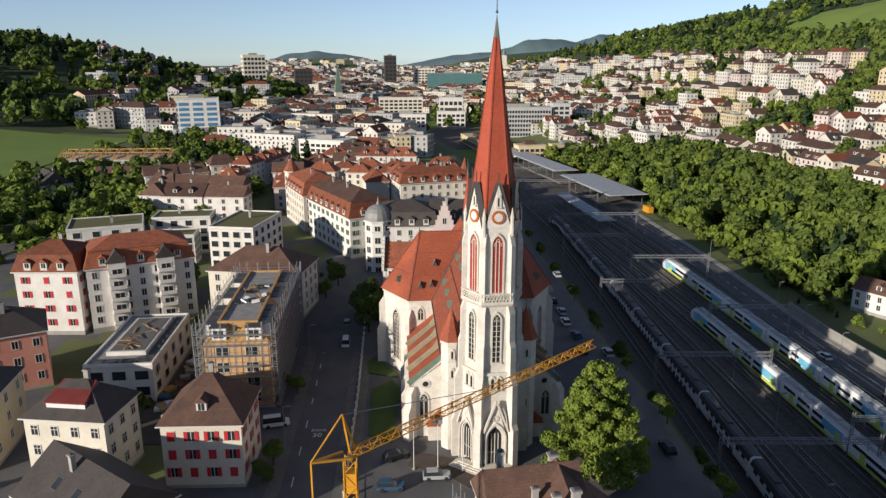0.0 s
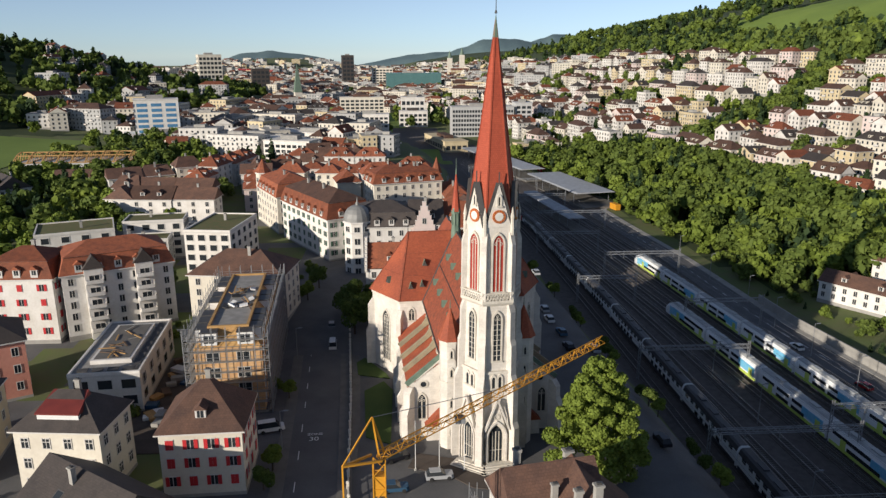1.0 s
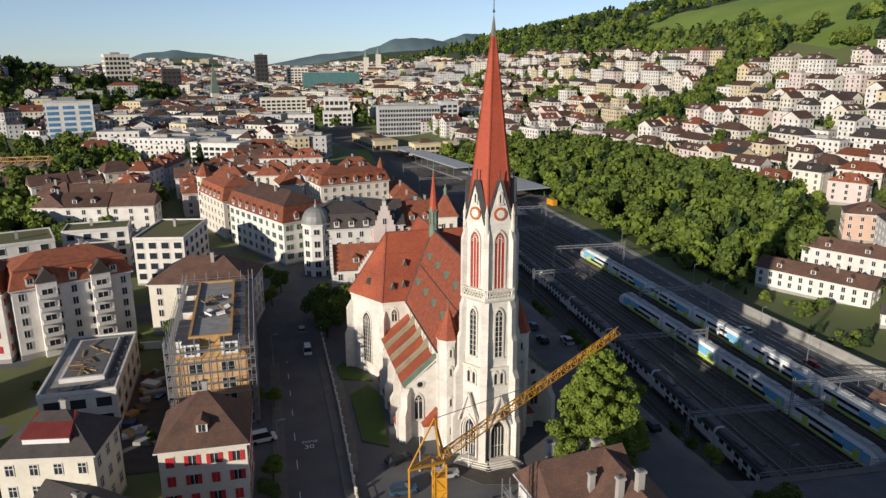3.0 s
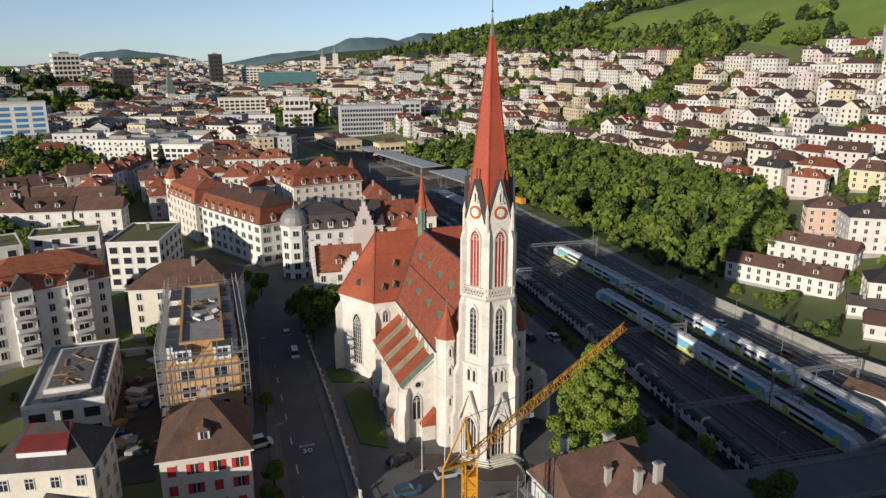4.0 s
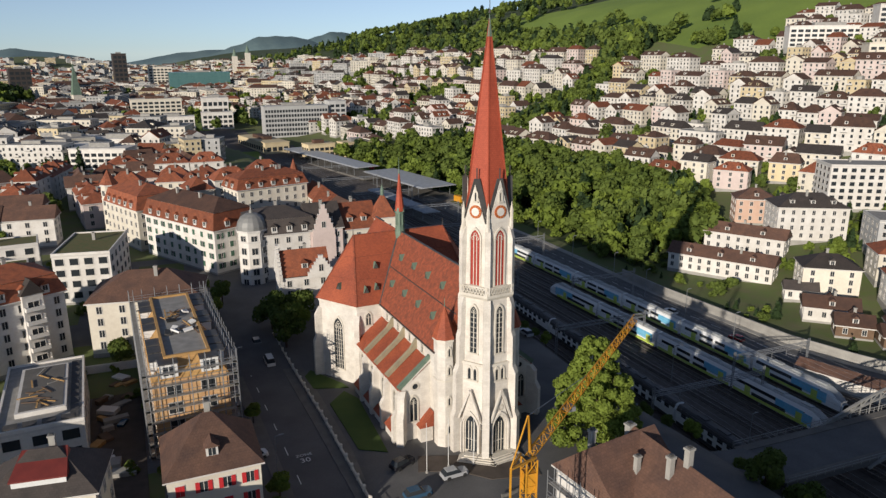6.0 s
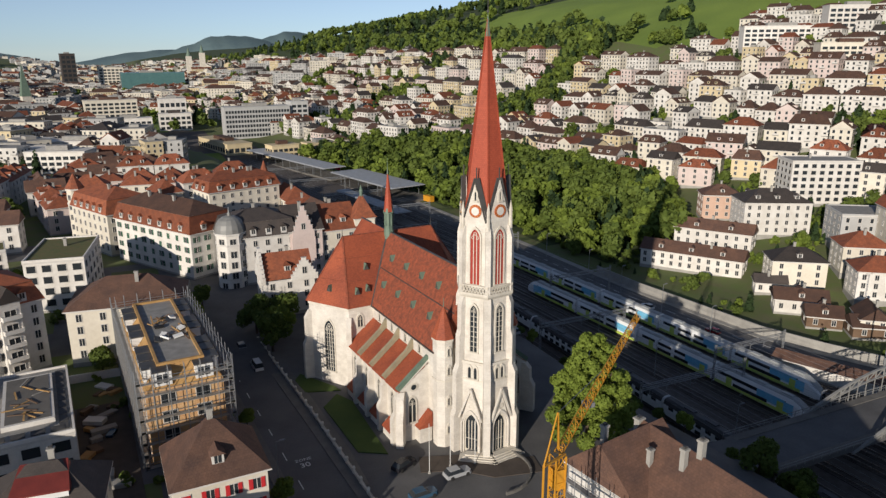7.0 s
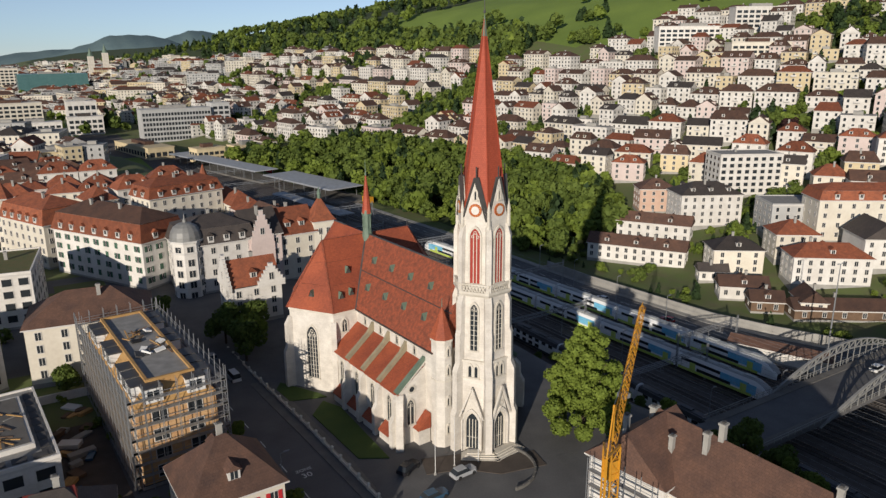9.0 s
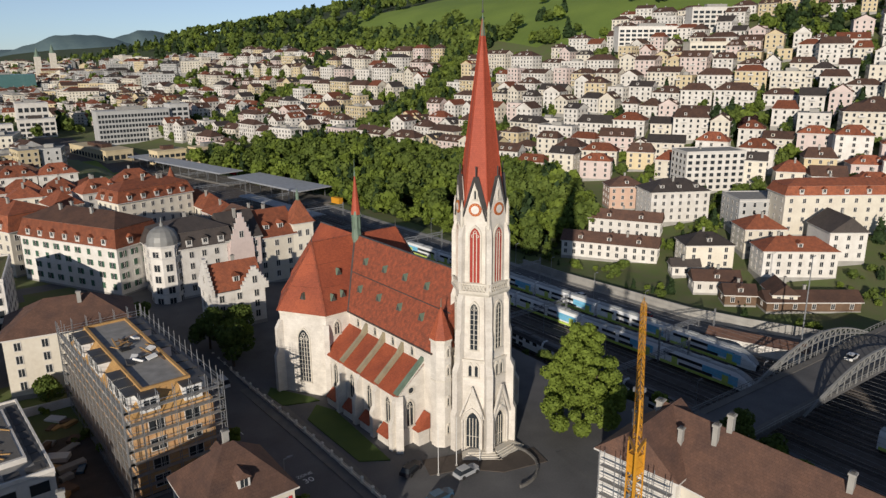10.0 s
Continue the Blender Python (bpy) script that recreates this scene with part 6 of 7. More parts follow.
# ---------------- building under scaffolding ----------------
def build_site():
    w, d, h, sk = 11.6, 36.0, 12.4, -3.4
    m0 = pose(-38.3, 135.5, 3.3, 0, 0, 4.5)
    b = thing("house", m0, "apartment house under construction with timber cladding and an unfinished attic", "house")
    wb = MB().box(-w / 2, w / 2, -d / 2, d / 2, -2, h, 0)
    part("wall", wb, ["wood_wall"], b)
    x, y, a = w / 2, d / 2, 2.2
    at = MB().prism([(-x, -y), (x, -y), (x, y), (-x, y)], h, h + 2.9, 0, [(-x + a, -y + a), (x - a, -y + a), (x - a, y - a), (-x + a, y - a)])
    part("attic", at, "wood", b, "fresh timber boarding of the unfinished attic")
    fx, fy = x - a, y - a
    part("roof", MB().box(-fx + 0.4, fx - 0.4, -fy + 0.4, fy - 0.4, h + 2.9, h + 2.96, 0), "gravel_roof", b, "flat concrete roof with building rubble")
    rim = MB()
    for q in ((-fx, fx, -fy, -fy + 0.45), (-fx, fx, fy - 0.45, fy), (-fx, -fx + 0.45, -fy + 0.45, fy - 0.45), (fx - 0.45, fx, -fy + 0.45, fy - 0.45)):
        rim.box(*q, h + 2.85, h + 3.35)
    part("roof_edge", rim, "wood", b)
    for k in range(4):
        for u in (-2.6, 2.6):
            part("window", window_mesh(2.1, 1.8, "plain"), None, b, m=pose(u, -d / 2, 0.9 + 2.95 * k))
        for i in range(9):
            for ang in (-90, 90):
                part("window", window_mesh(1.5, 1.7, "plain"), None, b, m=pose(0, 0, 0, 0, 0, ang) @ pose(-d / 2 + 2.2 + 3.95 * i, -w / 2, 0.9 + 2.95 * k))
    dm = MB().box(-1.35, 1.35, -0.1, 2.6, 0, 2.25, 0).box(-1.5, 1.5, -0.25, 2.6, 2.25, 2.45, 2).box(-0.85, 0.85, -0.14, -0.08, 0.4, 1.85, 1).box(-0.05, 0.05, -0.17, -0.08, 0.4, 1.85, 0).mesh("dormer", ["paint_white", "glass", "dark_lead"])
    for u in (-3.1, 3.1):
        part("dormer", dm, None, b, "white box dormer", pose(u, -d / 2 + 0.25, h + 0.5))
    for v in (-14.5, -11, -7.5, 0, 3.5, 10, 13.5):
        for ang, off in ((-90, 1), (90, -1)):
            part("dormer", dm, None, b, "white box dormer", pose(0, 0, 0, 0, 0, ang) @ pose(off * -v, -w / 2 + 0.25, h + 0.5))
    rng2 = random.Random(3)
    heap = thing("rubble_pile", m0 @ pose(0.5, 1.0, h + 2.96), "pile of timber offcuts and dark sheeting on the flat roof", "building rubble")
    for i in range(26):
        a2 = pose(rng2.uniform(-2.6, 2.6), rng2.uniform(-7, 6), rng2.uniform(0.1, 0.5), rng2.uniform(-20, 20), rng2.uniform(-20, 20), rng2.uniform(0, 180))
        if i % 3:
            part("plank", MB().box(-1.2, 1.2, -0.1, 0.1, -0.06, 0.06, 0, a2), rng2.choice(("old_wood", "wood")), heap)
        else:
            part("sheet", MB().box(-0.8, 0.8, -0.5, 0.5, -0.15, 0.15, 0, a2), rng2.choice(("black", "paint_white", "dark_lead")), heap)
    # scaffold
    sc = thing("scaffold", m0, "galvanised tube scaffold with timber decks round the building", "scaffold")
    o1, o2 = 0.5, 1.35
    levels = [0.2 + 2.0 * i for i in range(8)]
    runs = []
    for s in (-1, 1):
        runs.append(((s * (w / 2 + 0.1), -d / 2 - o2), (s * (w / 2 + 0.1), d / 2 + o2), (s, 0)))
        runs.append(((-w / 2 - o2, s * (d / 2 + 0.1)), (w / 2 + o2, s * (d / 2 + 0.1)), (0, s)))
    for (ax, ay), (bx, by), (nx, ny) in runs:
        ln = math.hypot(bx - ax, by - ay)
        n = round(ln / 2.5)
        for i in range(n + 1):
            px, py = ax + (bx - ax) * i / n, ay + (by - ay) * i / n
            for off in (o1, o2):
                part("post", plain_mesh("post:scaffold", lambda q: q.cyl(0, 0, -1.5, 16.6, 0.05, 0.05, 5), ["steel"]), None, sc, m=pose(px + nx * off, py + ny * off, 0))
        for z in levels:
            a3, b3 = Vector((ax + nx * (o1 + o2) / 2, ay + ny * (o1 + o2) / 2, z)), Vector((bx + nx * (o1 + o2) / 2, by + ny * (o1 + o2) / 2, z))
            part("deck", MB().beam(a3, b3, 0.7, 0.07), "scaffold_board", sc)
            q = Vector((nx, ny, 0)) * 0.42
            rl = MB()
            for dz in (0.5, 1.0):
                rl.beam(a3 + q + Vector((0, 0, dz)), b3 + q + Vector((0, 0, dz)), 0.06)
            part("guard_rail", rl, "steel", sc)


M["wood_wall"] = material("facade_boards", (0.62, 0.42, 0.22), (0.52, 0.29, 0.14), 0.8, 2.5, 12, 0.15, tex="boards", tw=2.2, th=0.4)
M["scaffold_board"] = material("scaffold_boards", (0.30, 0.29, 0.27), (0.22, 0.21, 0.19), 0.8, 2, 12, 0.1)
build_site()


# ---------------- street, churchyard and cars ----------------
STREET = [(-19.5, 60), (-19.7, 92), (-21.3, 118), (-24.5, 164), (-28, 200), (-38, 228), (-52, 252)]
ribbon("pavement", [(x + 4.6, y) for x, y in STREET[:5]], 1.1, 3.44, "paving", "pale pavement along the church wall", cat="pavement")
ribbon("pavement", [(x - 5.4, y) for x, y in STREET], 1.0, 3.44, "paving", "pale pavement along the street", cat="pavement")
ml = MB()
for (xa, ya), (xb, yb) in zip(STREET, STREET[1:]):
    n = max(1, int(math.hypot(xb - xa, yb - ya) / 7))
    for i in range(n):
        a, b = i / n, (i + 0.3) / n
        ml.beam((xa - 2.8 + (xb - xa) * a, ya + (yb - ya) * a, 3.42), (xa - 2.8 + (xb - xa) * b, ya + (yb - ya) * b, 3.42), 0.14, 0.03)
tagged(part("road_marking", ml, "paint_white"), "white painted line on the street", "road marking", kind="structure")
for word, wx, wy, sz in (("ZONE", -21.2, 108.2, 0.95), ("30", -21.2, 106.4, 1.7)):
    cu = bpy.data.curves.new("road_lettering", "FONT")
    cu.body, cu.size, cu.align_x, cu.extrude = word, sz, "CENTER", 0.01
    cu.materials.append(M["paint_white"])
    tx = new("road_lettering", cu)
    tx.matrix_basis = pose(wx, wy, 3.43, 0, 0, 3)
    tagged(tx, "white speed zone lettering painted on asphalt", "road marking", kind="structure")

lawn_pts = [(-12.6, 107), (-8.4, 104.5), (-8.2, 124), (-10.0, 128.0), (-13.6, 124)]
tagged(part("lawn", MB().prism(lawn_pts, 3.2, 3.5), "lawn"), "mown lawn strip beside the church", "lawn", kind="structure")
tagged(part("lawn", MB().prism([(-15.2, 131.2), (-8.8, 129.2), (-9.6, 131.5), (-14.2, 139.5), (-15.8, 137)], 3.2, 3.5), "lawn"), "small lawn at the foot of the transept", "lawn", kind="structure")
ribbon("path", [(-15.2, 98), (-15.0, 108), (-16.0, 128), (-17.5, 150)], 1.4, 3.42, "paving", "grey gravel path beside the lawn", cat="path")
ribbon("path", [(-5, 99.5), (1, 97.5), (5, 93.5), (12, 92.0)], 2.2, 3.42, "bare_earth", "pale paved forecourt before the portal", cat="path")

fence = thing("fence", pose(0, 0, 3.3), "low street fence with pale stone posts", "fence")
fp = [(-13.9, 86), (-14.6, 92.5), (-15.9, 120), (-18.9, 163), (-21.4, 190)]
for (xa, ya), (xb, yb) in zip(fp, fp[1:]):
    n = max(1, round(math.hypot(xb - xa, yb - ya) / 3.0))
    for i in range(n):
        p, q = Vector((xa + (xb - xa) * i / n, ya + (yb - ya) * i / n, 0)), Vector((xa + (xb - xa) * (i + 1) / n, ya + (yb - ya) * (i + 1) / n, 0))
        part("post", plain_mesh("post:fence", lambda b: b.box(-0.2, 0.2, -0.2, 0.2, -0.3, 1.15, 0).prism([(-0.26, -0.26), (0.26, -0.26), (0.26, 0.26), (-0.26, 0.26)], 1.15, 1.35, 0, [(-0.05, -0.05), (0.05, -0.05), (0.05, 0.05), (-0.05, 0.05)]), ["stone_trim"]), None, fence, m=pose(p.x, p.y, 0))
        part("panel", MB().beam(p + Vector((0, 0, 0.35)), q + Vector((0, 0, 0.35)), 0.22, 0.5).beam(p + Vector((0, 0, 0.95)), q + Vector((0, 0, 0.95)), 0.06, 0.06), "stone_trim", fence)

CARM = {}


def car(x, y, rot, paint, label, z=None, van=False):
    key = (paint, van)
    if key not in CARM:
        L, h1, h2 = (2.3, 0.95, 1.95) if van else (2.15, 0.85, 1.48)
        body = MB().prism([(-L, -0.85), (L - 0.35, -0.88), (L, -0.6), (L, 0.6), (L - 0.35, 0.88), (-L, 0.85)], 0.28, h1, 0, [(-L + 0.05, -0.82), (L - 0.5, -0.84), (L - 0.15, -0.55), (L - 0.15, 0.55), (L - 0.5, 0.84), (-L + 0.05, 0.82)]).mesh("body", [paint])
        x0, x1 = (-L + 0.05, 1.5) if van else (-L + 0.15, 0.85)
        cab = MB().prism([(x0, -0.8), (x1, -0.8), (x1, 0.8), (x0, 0.8)], h1, h2 - 0.06, 0, [(x0 + (0.1 if van else 0.45), -0.62), (x1 - 0.75, -0.62), (x1 - 0.75, 0.62), (x0 + (0.1 if van else 0.45), 0.62)]).mesh("glazing", ["glass"])
        rf = MB().box(x0 + (0.1 if van else 0.42), x1 - 0.72, -0.64, 0.64, h2 - 0.08, h2, 0).mesh("roof", [paint])
        wh = MB().cyl(0, 0, -0.11, 0.11, 0.32, None, 12, 0, pose(0, 0, 0, 90)).mesh("wheel", ["black"])
        CARM[key] = (body, cab, rf, wh, L)
    body, cab, rf, wh, L = CARM[key]
    ob = thing("van" if van else "car", pose(x, y, (ground_z(x, y) if z is None else z) + 0.04, 0, 0, rot), label, "van" if van else "car", "parked cars")
    part("body", body, None, ob)
    part("glazing", cab, None, ob)
    part("roof", rf, None, ob)
    for wx in (-L * 0.62, L * 0.62):
        for wy in (-0.8, 0.8):
            part("wheel", wh, None, ob, m=pose(wx, wy, 0.32))
    return ob


for nm, c in (("car_black", (0.02, 0.02, 0.025)), ("car_white", (0.7, 0.7, 0.68)), ("car_blue", (0.04, 0.09, 0.15)), ("car_silver", (0.38, 0.39, 0.4)), ("car_red", (0.3, 0.03, 0.03))):
    M[nm] = material(nm, c, tuple(v * 0.9 for v in c), 0.25, 1, 10, 0.0)
for cx, cy, cr, cp, cl, cz, cv in (
        (-7.4, 99.9, 25, "car_black", "black car parked before the church", 3.35, 0), (-0.9, 94.4, 5, "car_silver", "silver estate car parked before the church", 3.35, 0),
        (-7.7, 91.6, 5, "car_blue", "pale blue car parked before the church", 3.35, 0), (-28.8, 110.2, 15, "car_white", "white van parked beside the street", 3.35, 1),
        (-21.5, 146, 94, "car_white", "white delivery van on the street", 3.35, 1), (-22.8, 158, 94, "car_silver", "silver car on the street", 3.35, 0),
        (29.3, 159, 95, "car_white", "white car parked beside the church", 3.3, 0), (30.1, 142.2, 95, "car_black", "dark car parked beside the church", 3.3, 0), (35.3, 140.7, 95, "car_silver", "silver car parked beside the church", 3.3, 0),
        (36.4, 102.4, 95, "car_black", "black car on the lane above the tracks", 3.3, 0), (33.2, 197, 95, "car_silver", "silver car on the lane", 3.3, 0), (30.4, 150.5, 95, "car_blue", "blue car parked beside the church", 3.3, 0), (29.5, 166, 95, "car_silver", "silver car parked beside the church", 3.3, 0),
        (28.5, 174, 95, "car_black", "dark car parked beside the church", 3.3, 0), (99.5, 85.5, 5, "car_white", "white car crossing the bridge", -1.0, 0), (-34.5, 205, 120, "car_white", "white car at the junction", 3.35, 0), (-41, 218, 125, "car_silver", "silver car parked at the kerb", 3.35, 0),
        (-46, 225, 125, "car_black", "dark car parked at the kerb", 3.35, 0), (-51, 232, 125, "car_red", "red car parked at the kerb", 3.35, 0), (-64, 109, 20, "car_red", "red car parked in the yard", 3.35, 0), (-58, 110, 20, "car_silver", "silver car parked in the yard", 3.35, 0),
        (99, 142, 100, "car_red", "red car on the yard road", YL + 0.2, 0), (96, 165, 98, "car_white", "white car on the yard road", YL + 0.2, 0), (103, 122, 110, "car_black", "black car on the yard road", YL + 0.2, 0)):
    car(cx, cy, cr, cp, cl, cz, bool(cv))

for fx, fy in ((-4.5, 96.8), (-0.8, 97.2), (3.0, 96.2)):
    pl = thing("flagpole", pose(fx, fy, 3.3), "slim white flagpole on the church forecourt", "flagpole", "forecourt flagpoles")
    part("pole", MB().cyl(0, 0, -0.2, 8.5, 0.06, 0.035, 6), "paint_white", pl)
    part("base", MB().cyl(0, 0, -0.1, 0.3, 0.25, 0.2, 8), "concrete", pl)

# ---------------- corner turret, stepped gables, square tower ----------------
dome = thing("corner_turret", pose(-18.2, 194.9, 5.0), "white octagonal corner turret with a grey zinc dome", "turret")
part("wall", MB().prism(ring(4.0, 8, 22.5), -3, 15.6, 0).prism(ring(4.2, 8, 22.5), 12.6, 13.0, 1).prism(ring(4.4, 8, 22.5), 15.4, 15.9, 1).prism(ring(4.15, 8, 22.5), 3.6, 3.9, 1), ["white", "frame"], dome)
dm = MB()
prof = [(3.95, 15.9), (3.9, 16.8), (3.55, 18.0), (2.8, 19.1), (1.7, 19.8), (0.6, 20.1)]
for (r0, z0), (r1, z1) in zip(prof, prof[1:]):
    dm.prism(ring(r0, 16), z0, z1, 0, ring(r1, 16))
dm.cyl(0, 0, 20.0, 20.8, 0.5, 0.45, 8).cyl(0, 0, 20.8, 22.4, 0.25, 0.03, 8)
part("dome", dm, "zinc", dome)
for i in range(4):
    for k in range(5):
        a = -180 + 45 * i
        part("window", window_mesh(1.5, 1.7 if k < 4 else 1.4), None, dome, m=facing(3.7 * math.cos(radians(a)), 3.7 * math.sin(radians(a)), math.cos(radians(a)), math.sin(radians(a)), 1.0 + 2.85 * k + (0.7 if k == 4 else 0)))


def step_gable(x, y, z, rot, w, h, steps, label, wall="white"):
    g = thing("stepped_gable", pose(x, y, z, 0, 0, rot), label, "gable")
    half = []
    for i in range(steps):
        hw = w / 2 * (1 - i / steps)
        half += [(hw, h * i / steps - (0.6 if i == 0 else 0)), (hw, h * (i + 1) / steps)]
    pts = half + [(-x2, z2) for x2, z2 in reversed(half)]
    n = len(pts)
    p = [(x2, y2, z2) for y2 in (-0.35, 0.25) for x2, z2 in pts]
    part("wall", MB().add(p, [tuple(range(n)), tuple(range(2 * n - 1, n - 1, -1))] + [(i, n + i, n + (i + 1) % n, (i + 1) % n) for i in range(n)]), [wall], g)
    for i in range(steps):
        for sx in (-1, 1):
            hw, h0 = w / 2 * (1 - i / steps), w / 2 * (1 - (i + 1) / steps)
            part("coping", MB().box(min(sx * hw, sx * h0) - 0.05, max(sx * hw, sx * h0) + 0.05, -0.42, 0.32, h * (i + 1) / steps, h * (i + 1) / steps + 0.14), "frame", g)
    part("window", window_mesh(1.0, 1.6), None, g, m=pose(0, -0.36, h * 0.22))
    return g


step_gable(-14.9, 173.5, ground_z(-9, 173.5) + 8.7, -90, 10.4, 7.0, 8, "white crow-stepped gable of the small house")
step_gable(-5.4, 168.9, ground_z(-9, 173.5) + 8.7, 0, 6.4, 4.8, 6, "white crow-stepped front gable of the small house")
step_gable(0.4, 192.6, ground_z(3, 200) + 12.0, 2, 6.0, 8.0, 6, "pale pink stepped front gable with small windows", "pink_pale")
part("wall", MB().box(-3.2, 3.2, -0.3, 0.6, -16, -0.6, 0), "pink_pale", [o for o in scene.objects if o.name.startswith("stepped_gable")][-1])
sq = thing("house_tower", pose(18.5, 197.5, 3.3), "square yellow house tower with a red pyramid roof", "tower")
part("wall", MB().box(-2.9, 2.9, -2.9, 2.9, -3, 17.5, 0).box(-3.1, 3.1, -3.1, 3.1, 17.2, 17.6, 1), ["cream", "frame"], sq)
part("roof", MB().prism([(-3.5, -3.5), (3.5, -3.5), (3.5, 3.5), (-3.5, 3.5)], 17.6, 18.6, 0, [(-2.7, -2.7), (2.7, -2.7), (2.7, 2.7), (-2.7, 2.7)]).cone([(-2.7, -2.7), (2.7, -2.7), (2.7, 2.7), (-2.7, 2.7)], 18.6, (0, 0, 24.2)).cyl(0, 0, 23.2, 24.6, 0.5, 0.45, 8, 1).cone(ring(0.6, 8), 24.6, (0, 0, 26.6), 1), ["roof_red", "copper"], sq)
for ang in (0, -90):
    for k in range(4):
        for u in (-1.1, 1.1):
            part("window", window_mesh(0.9, 1.6), None, sq, m=pose(0, 0, 0, 0, 0, ang) @ pose(u, -2.9, 2.2 + 3.9 * k))


# ---------------- landmarks of the town ----------------
def block(x, y, rot, w, d, h, wall, label, floors, cols, win="glass", z=None, ribs=0.0, roofm="gravel_roof", cat="building", side_cols=0, bh=None):
    """A flat-roofed building with window bands between piers."""
    b = thing("building", pose(x, y, ground_z(x, y) if z is None else z, 0, 0, rot), label, cat)
    part("wall", MB().box(-w / 2, w / 2, -d / 2, d / 2, -4, h, 0), wall, b)
    part("roof", MB().box(-w / 2 - 0.3, w / 2 + 0.3, -d / 2 - 0.3, d / 2 + 0.3, h, h + 0.6, 0).box(-w / 5, w / 6, -d / 5, d / 5, h + 0.6, h + 3.0, 1), [wall, roofm], b)
    fh = (h - 2) / floors
    cw = (w - 1) / cols
    me = MB().box(-cw * 0.36, cw * 0.36, -0.12, 0.02, 0, fh * 0.58, 0).mesh("window", [win])
    for k in range(floors):
        for i in range(cols):
            part("window", me, None, b, m=pose(-w / 2 + 0.5 + cw * (i + 0.5), -d / 2, 1.2 + fh * k))
        for i in range(side_cols):
            for ang in (-90, 90):
                part("window", me, None, b, m=pose(0, 0, 0, 0, 0, ang) @ pose(-d / 2 + (i + 0.5) * d / side_cols, -w / 2, 1.2 + fh * k))
    return b


M["pale_blue"] = material("blue_glass_band", (0.10, 0.25, 0.42), (0.07, 0.18, 0.32), 0.2, 1, 10, 0.0)
M["teal_glass"] = material("teal_glass_front", (0.10, 0.20, 0.20), (0.07, 0.15, 0.15), 0.15, 0.4, 10, 0.0)
block(-177, 520, 18, 29, 18, 31, "white", "white office block with blue window bands", 8, 3, "pale_blue", side_cols=3, z=5)
block(-176, 515, 18, 44, 26, 8, "white", "low white podium below the office block", 2, 8, z=5)
block(-262, 1010, 22, 30, 24, 66, "cream", "tall pale residential tower block", 11, 6, side_cols=3, z=1)
block(-250, 1000, 22, 62, 40, 12, "cream", "low wide pale building below the tower block", 2, 8, z=1)
block(-215, 1120, 15, 26, 22, 46, "roof_dark", "black office tower in the town centre", 7, 4, z=1)
block(66, 624, 2, 54, 16, 25, "grey_wall", "long grey office slab with close vertical ribs", 6, 22)
block(102, 628, 2, 15, 16, 22, "grey_wall", "grey office wing with dark windows", 5, 3)
block(-45, 765, 5, 46, 18, 20, "cream", "beige hotel with twin gabled bays", 5, 9, roofm="roof_brown")
block(8, 735, 0, 24, 20, 27, "white", "white commercial building with a tall upper floor", 4, 5)
block(8, 712, 0, 28, 12, 15, "white", "white building with a dark mansard", 3, 6, roofm="roof_dark")
block(-32, 640, 0, 34, 14, 12, "white", "low white office building with window bands", 3, 8)
block(20, 1265, 4, 95, 22, 32, "teal_glass", "long teal glass office building", 6, 14, "teal_glass")
block(-110, 1520, 10, 24, 20, 66, "roof_dark", "dark tower block in the distance", 8, 3, z=1)
block(-40, 1560, 5, 44, 18, 40, "cream", "pale slab block in the distance", 7, 6, z=1)
block(30, 560, 12, 18, 62, 7, "yellow", "long low ochre freight building", 1, 4, side_cols=12, roofm="roof_brown")
block(62, 508, 12, 20, 12, 9, "yellow", "ochre station building with a brown roof", 2, 5, roofm="roof_brown", side_cols=3)
block(88, 505, 12, 22, 14, 9, "yellow", "orange-yellow workshop with a metal roof", 2, 5, roofm="zinc")
block(420, 408, -32, 58, 14, 15, "white", "white stepped apartment slab high on the hillside", 4, 12)
block(462, 380, -32, 44, 14, 16, "white", "white apartment slab high on the hillside", 4, 9)
block(392, 330, -32, 40, 13, 14, "cream", "cream apartment slab high on the hillside", 4, 9, roofm="roof_brown")
for bx, by, br, bw in ((-95, 455, -20, 40), (-62, 480, -20, 46), (-100, 500, -20, 44), (-40, 530, -20, 40), (-70, 430, -20, 30)):
    block(bx, by, br, bw, 16, 11, "white", "white terraced apartment block with flat roofs", 3, 8)

sp = thing("town_church", pose(-120, 830, 0, 0, 0, 20), "grey stone church with a slender spire", "church")
part("tower", MB().box(-4, 4, -4, 4, -2, 26, 0), "stone_trim", sp)
part("spire", MB().cone([(-4.3, -4.3), (4.3, -4.3), (4.3, 4.3), (-4.3, 4.3)], 26, (0, 0, 58)), "copper", sp)
part("nave", MB().box(-7, 7, 4, 34, -2, 12, 0).add([(-8, 4, 12), (8, 4, 12), (8, 35, 12), (-8, 35, 12), (0, 4, 21), (0, 35, 21)], [(0, 1, 4), (1, 2, 5, 4), (2, 3, 5), (3, 0, 4, 5)], 1), ["stone_trim", "roof_brown"], sp)
for tx, ty in ((100, 1500), (125, 1500)):
    tw = thing("church_tower", pose(tx, ty, ground_z(tx, ty)), "pale stone church tower with a dark cap", "tower")
    part("wall", MB().box(-5, 5, -5, 5, -2, 44, 0), "stone_trim", tw)
    part("cap", MB().cone(ring(5, 8), 44, (0, 0, 60)), "copper", tw)

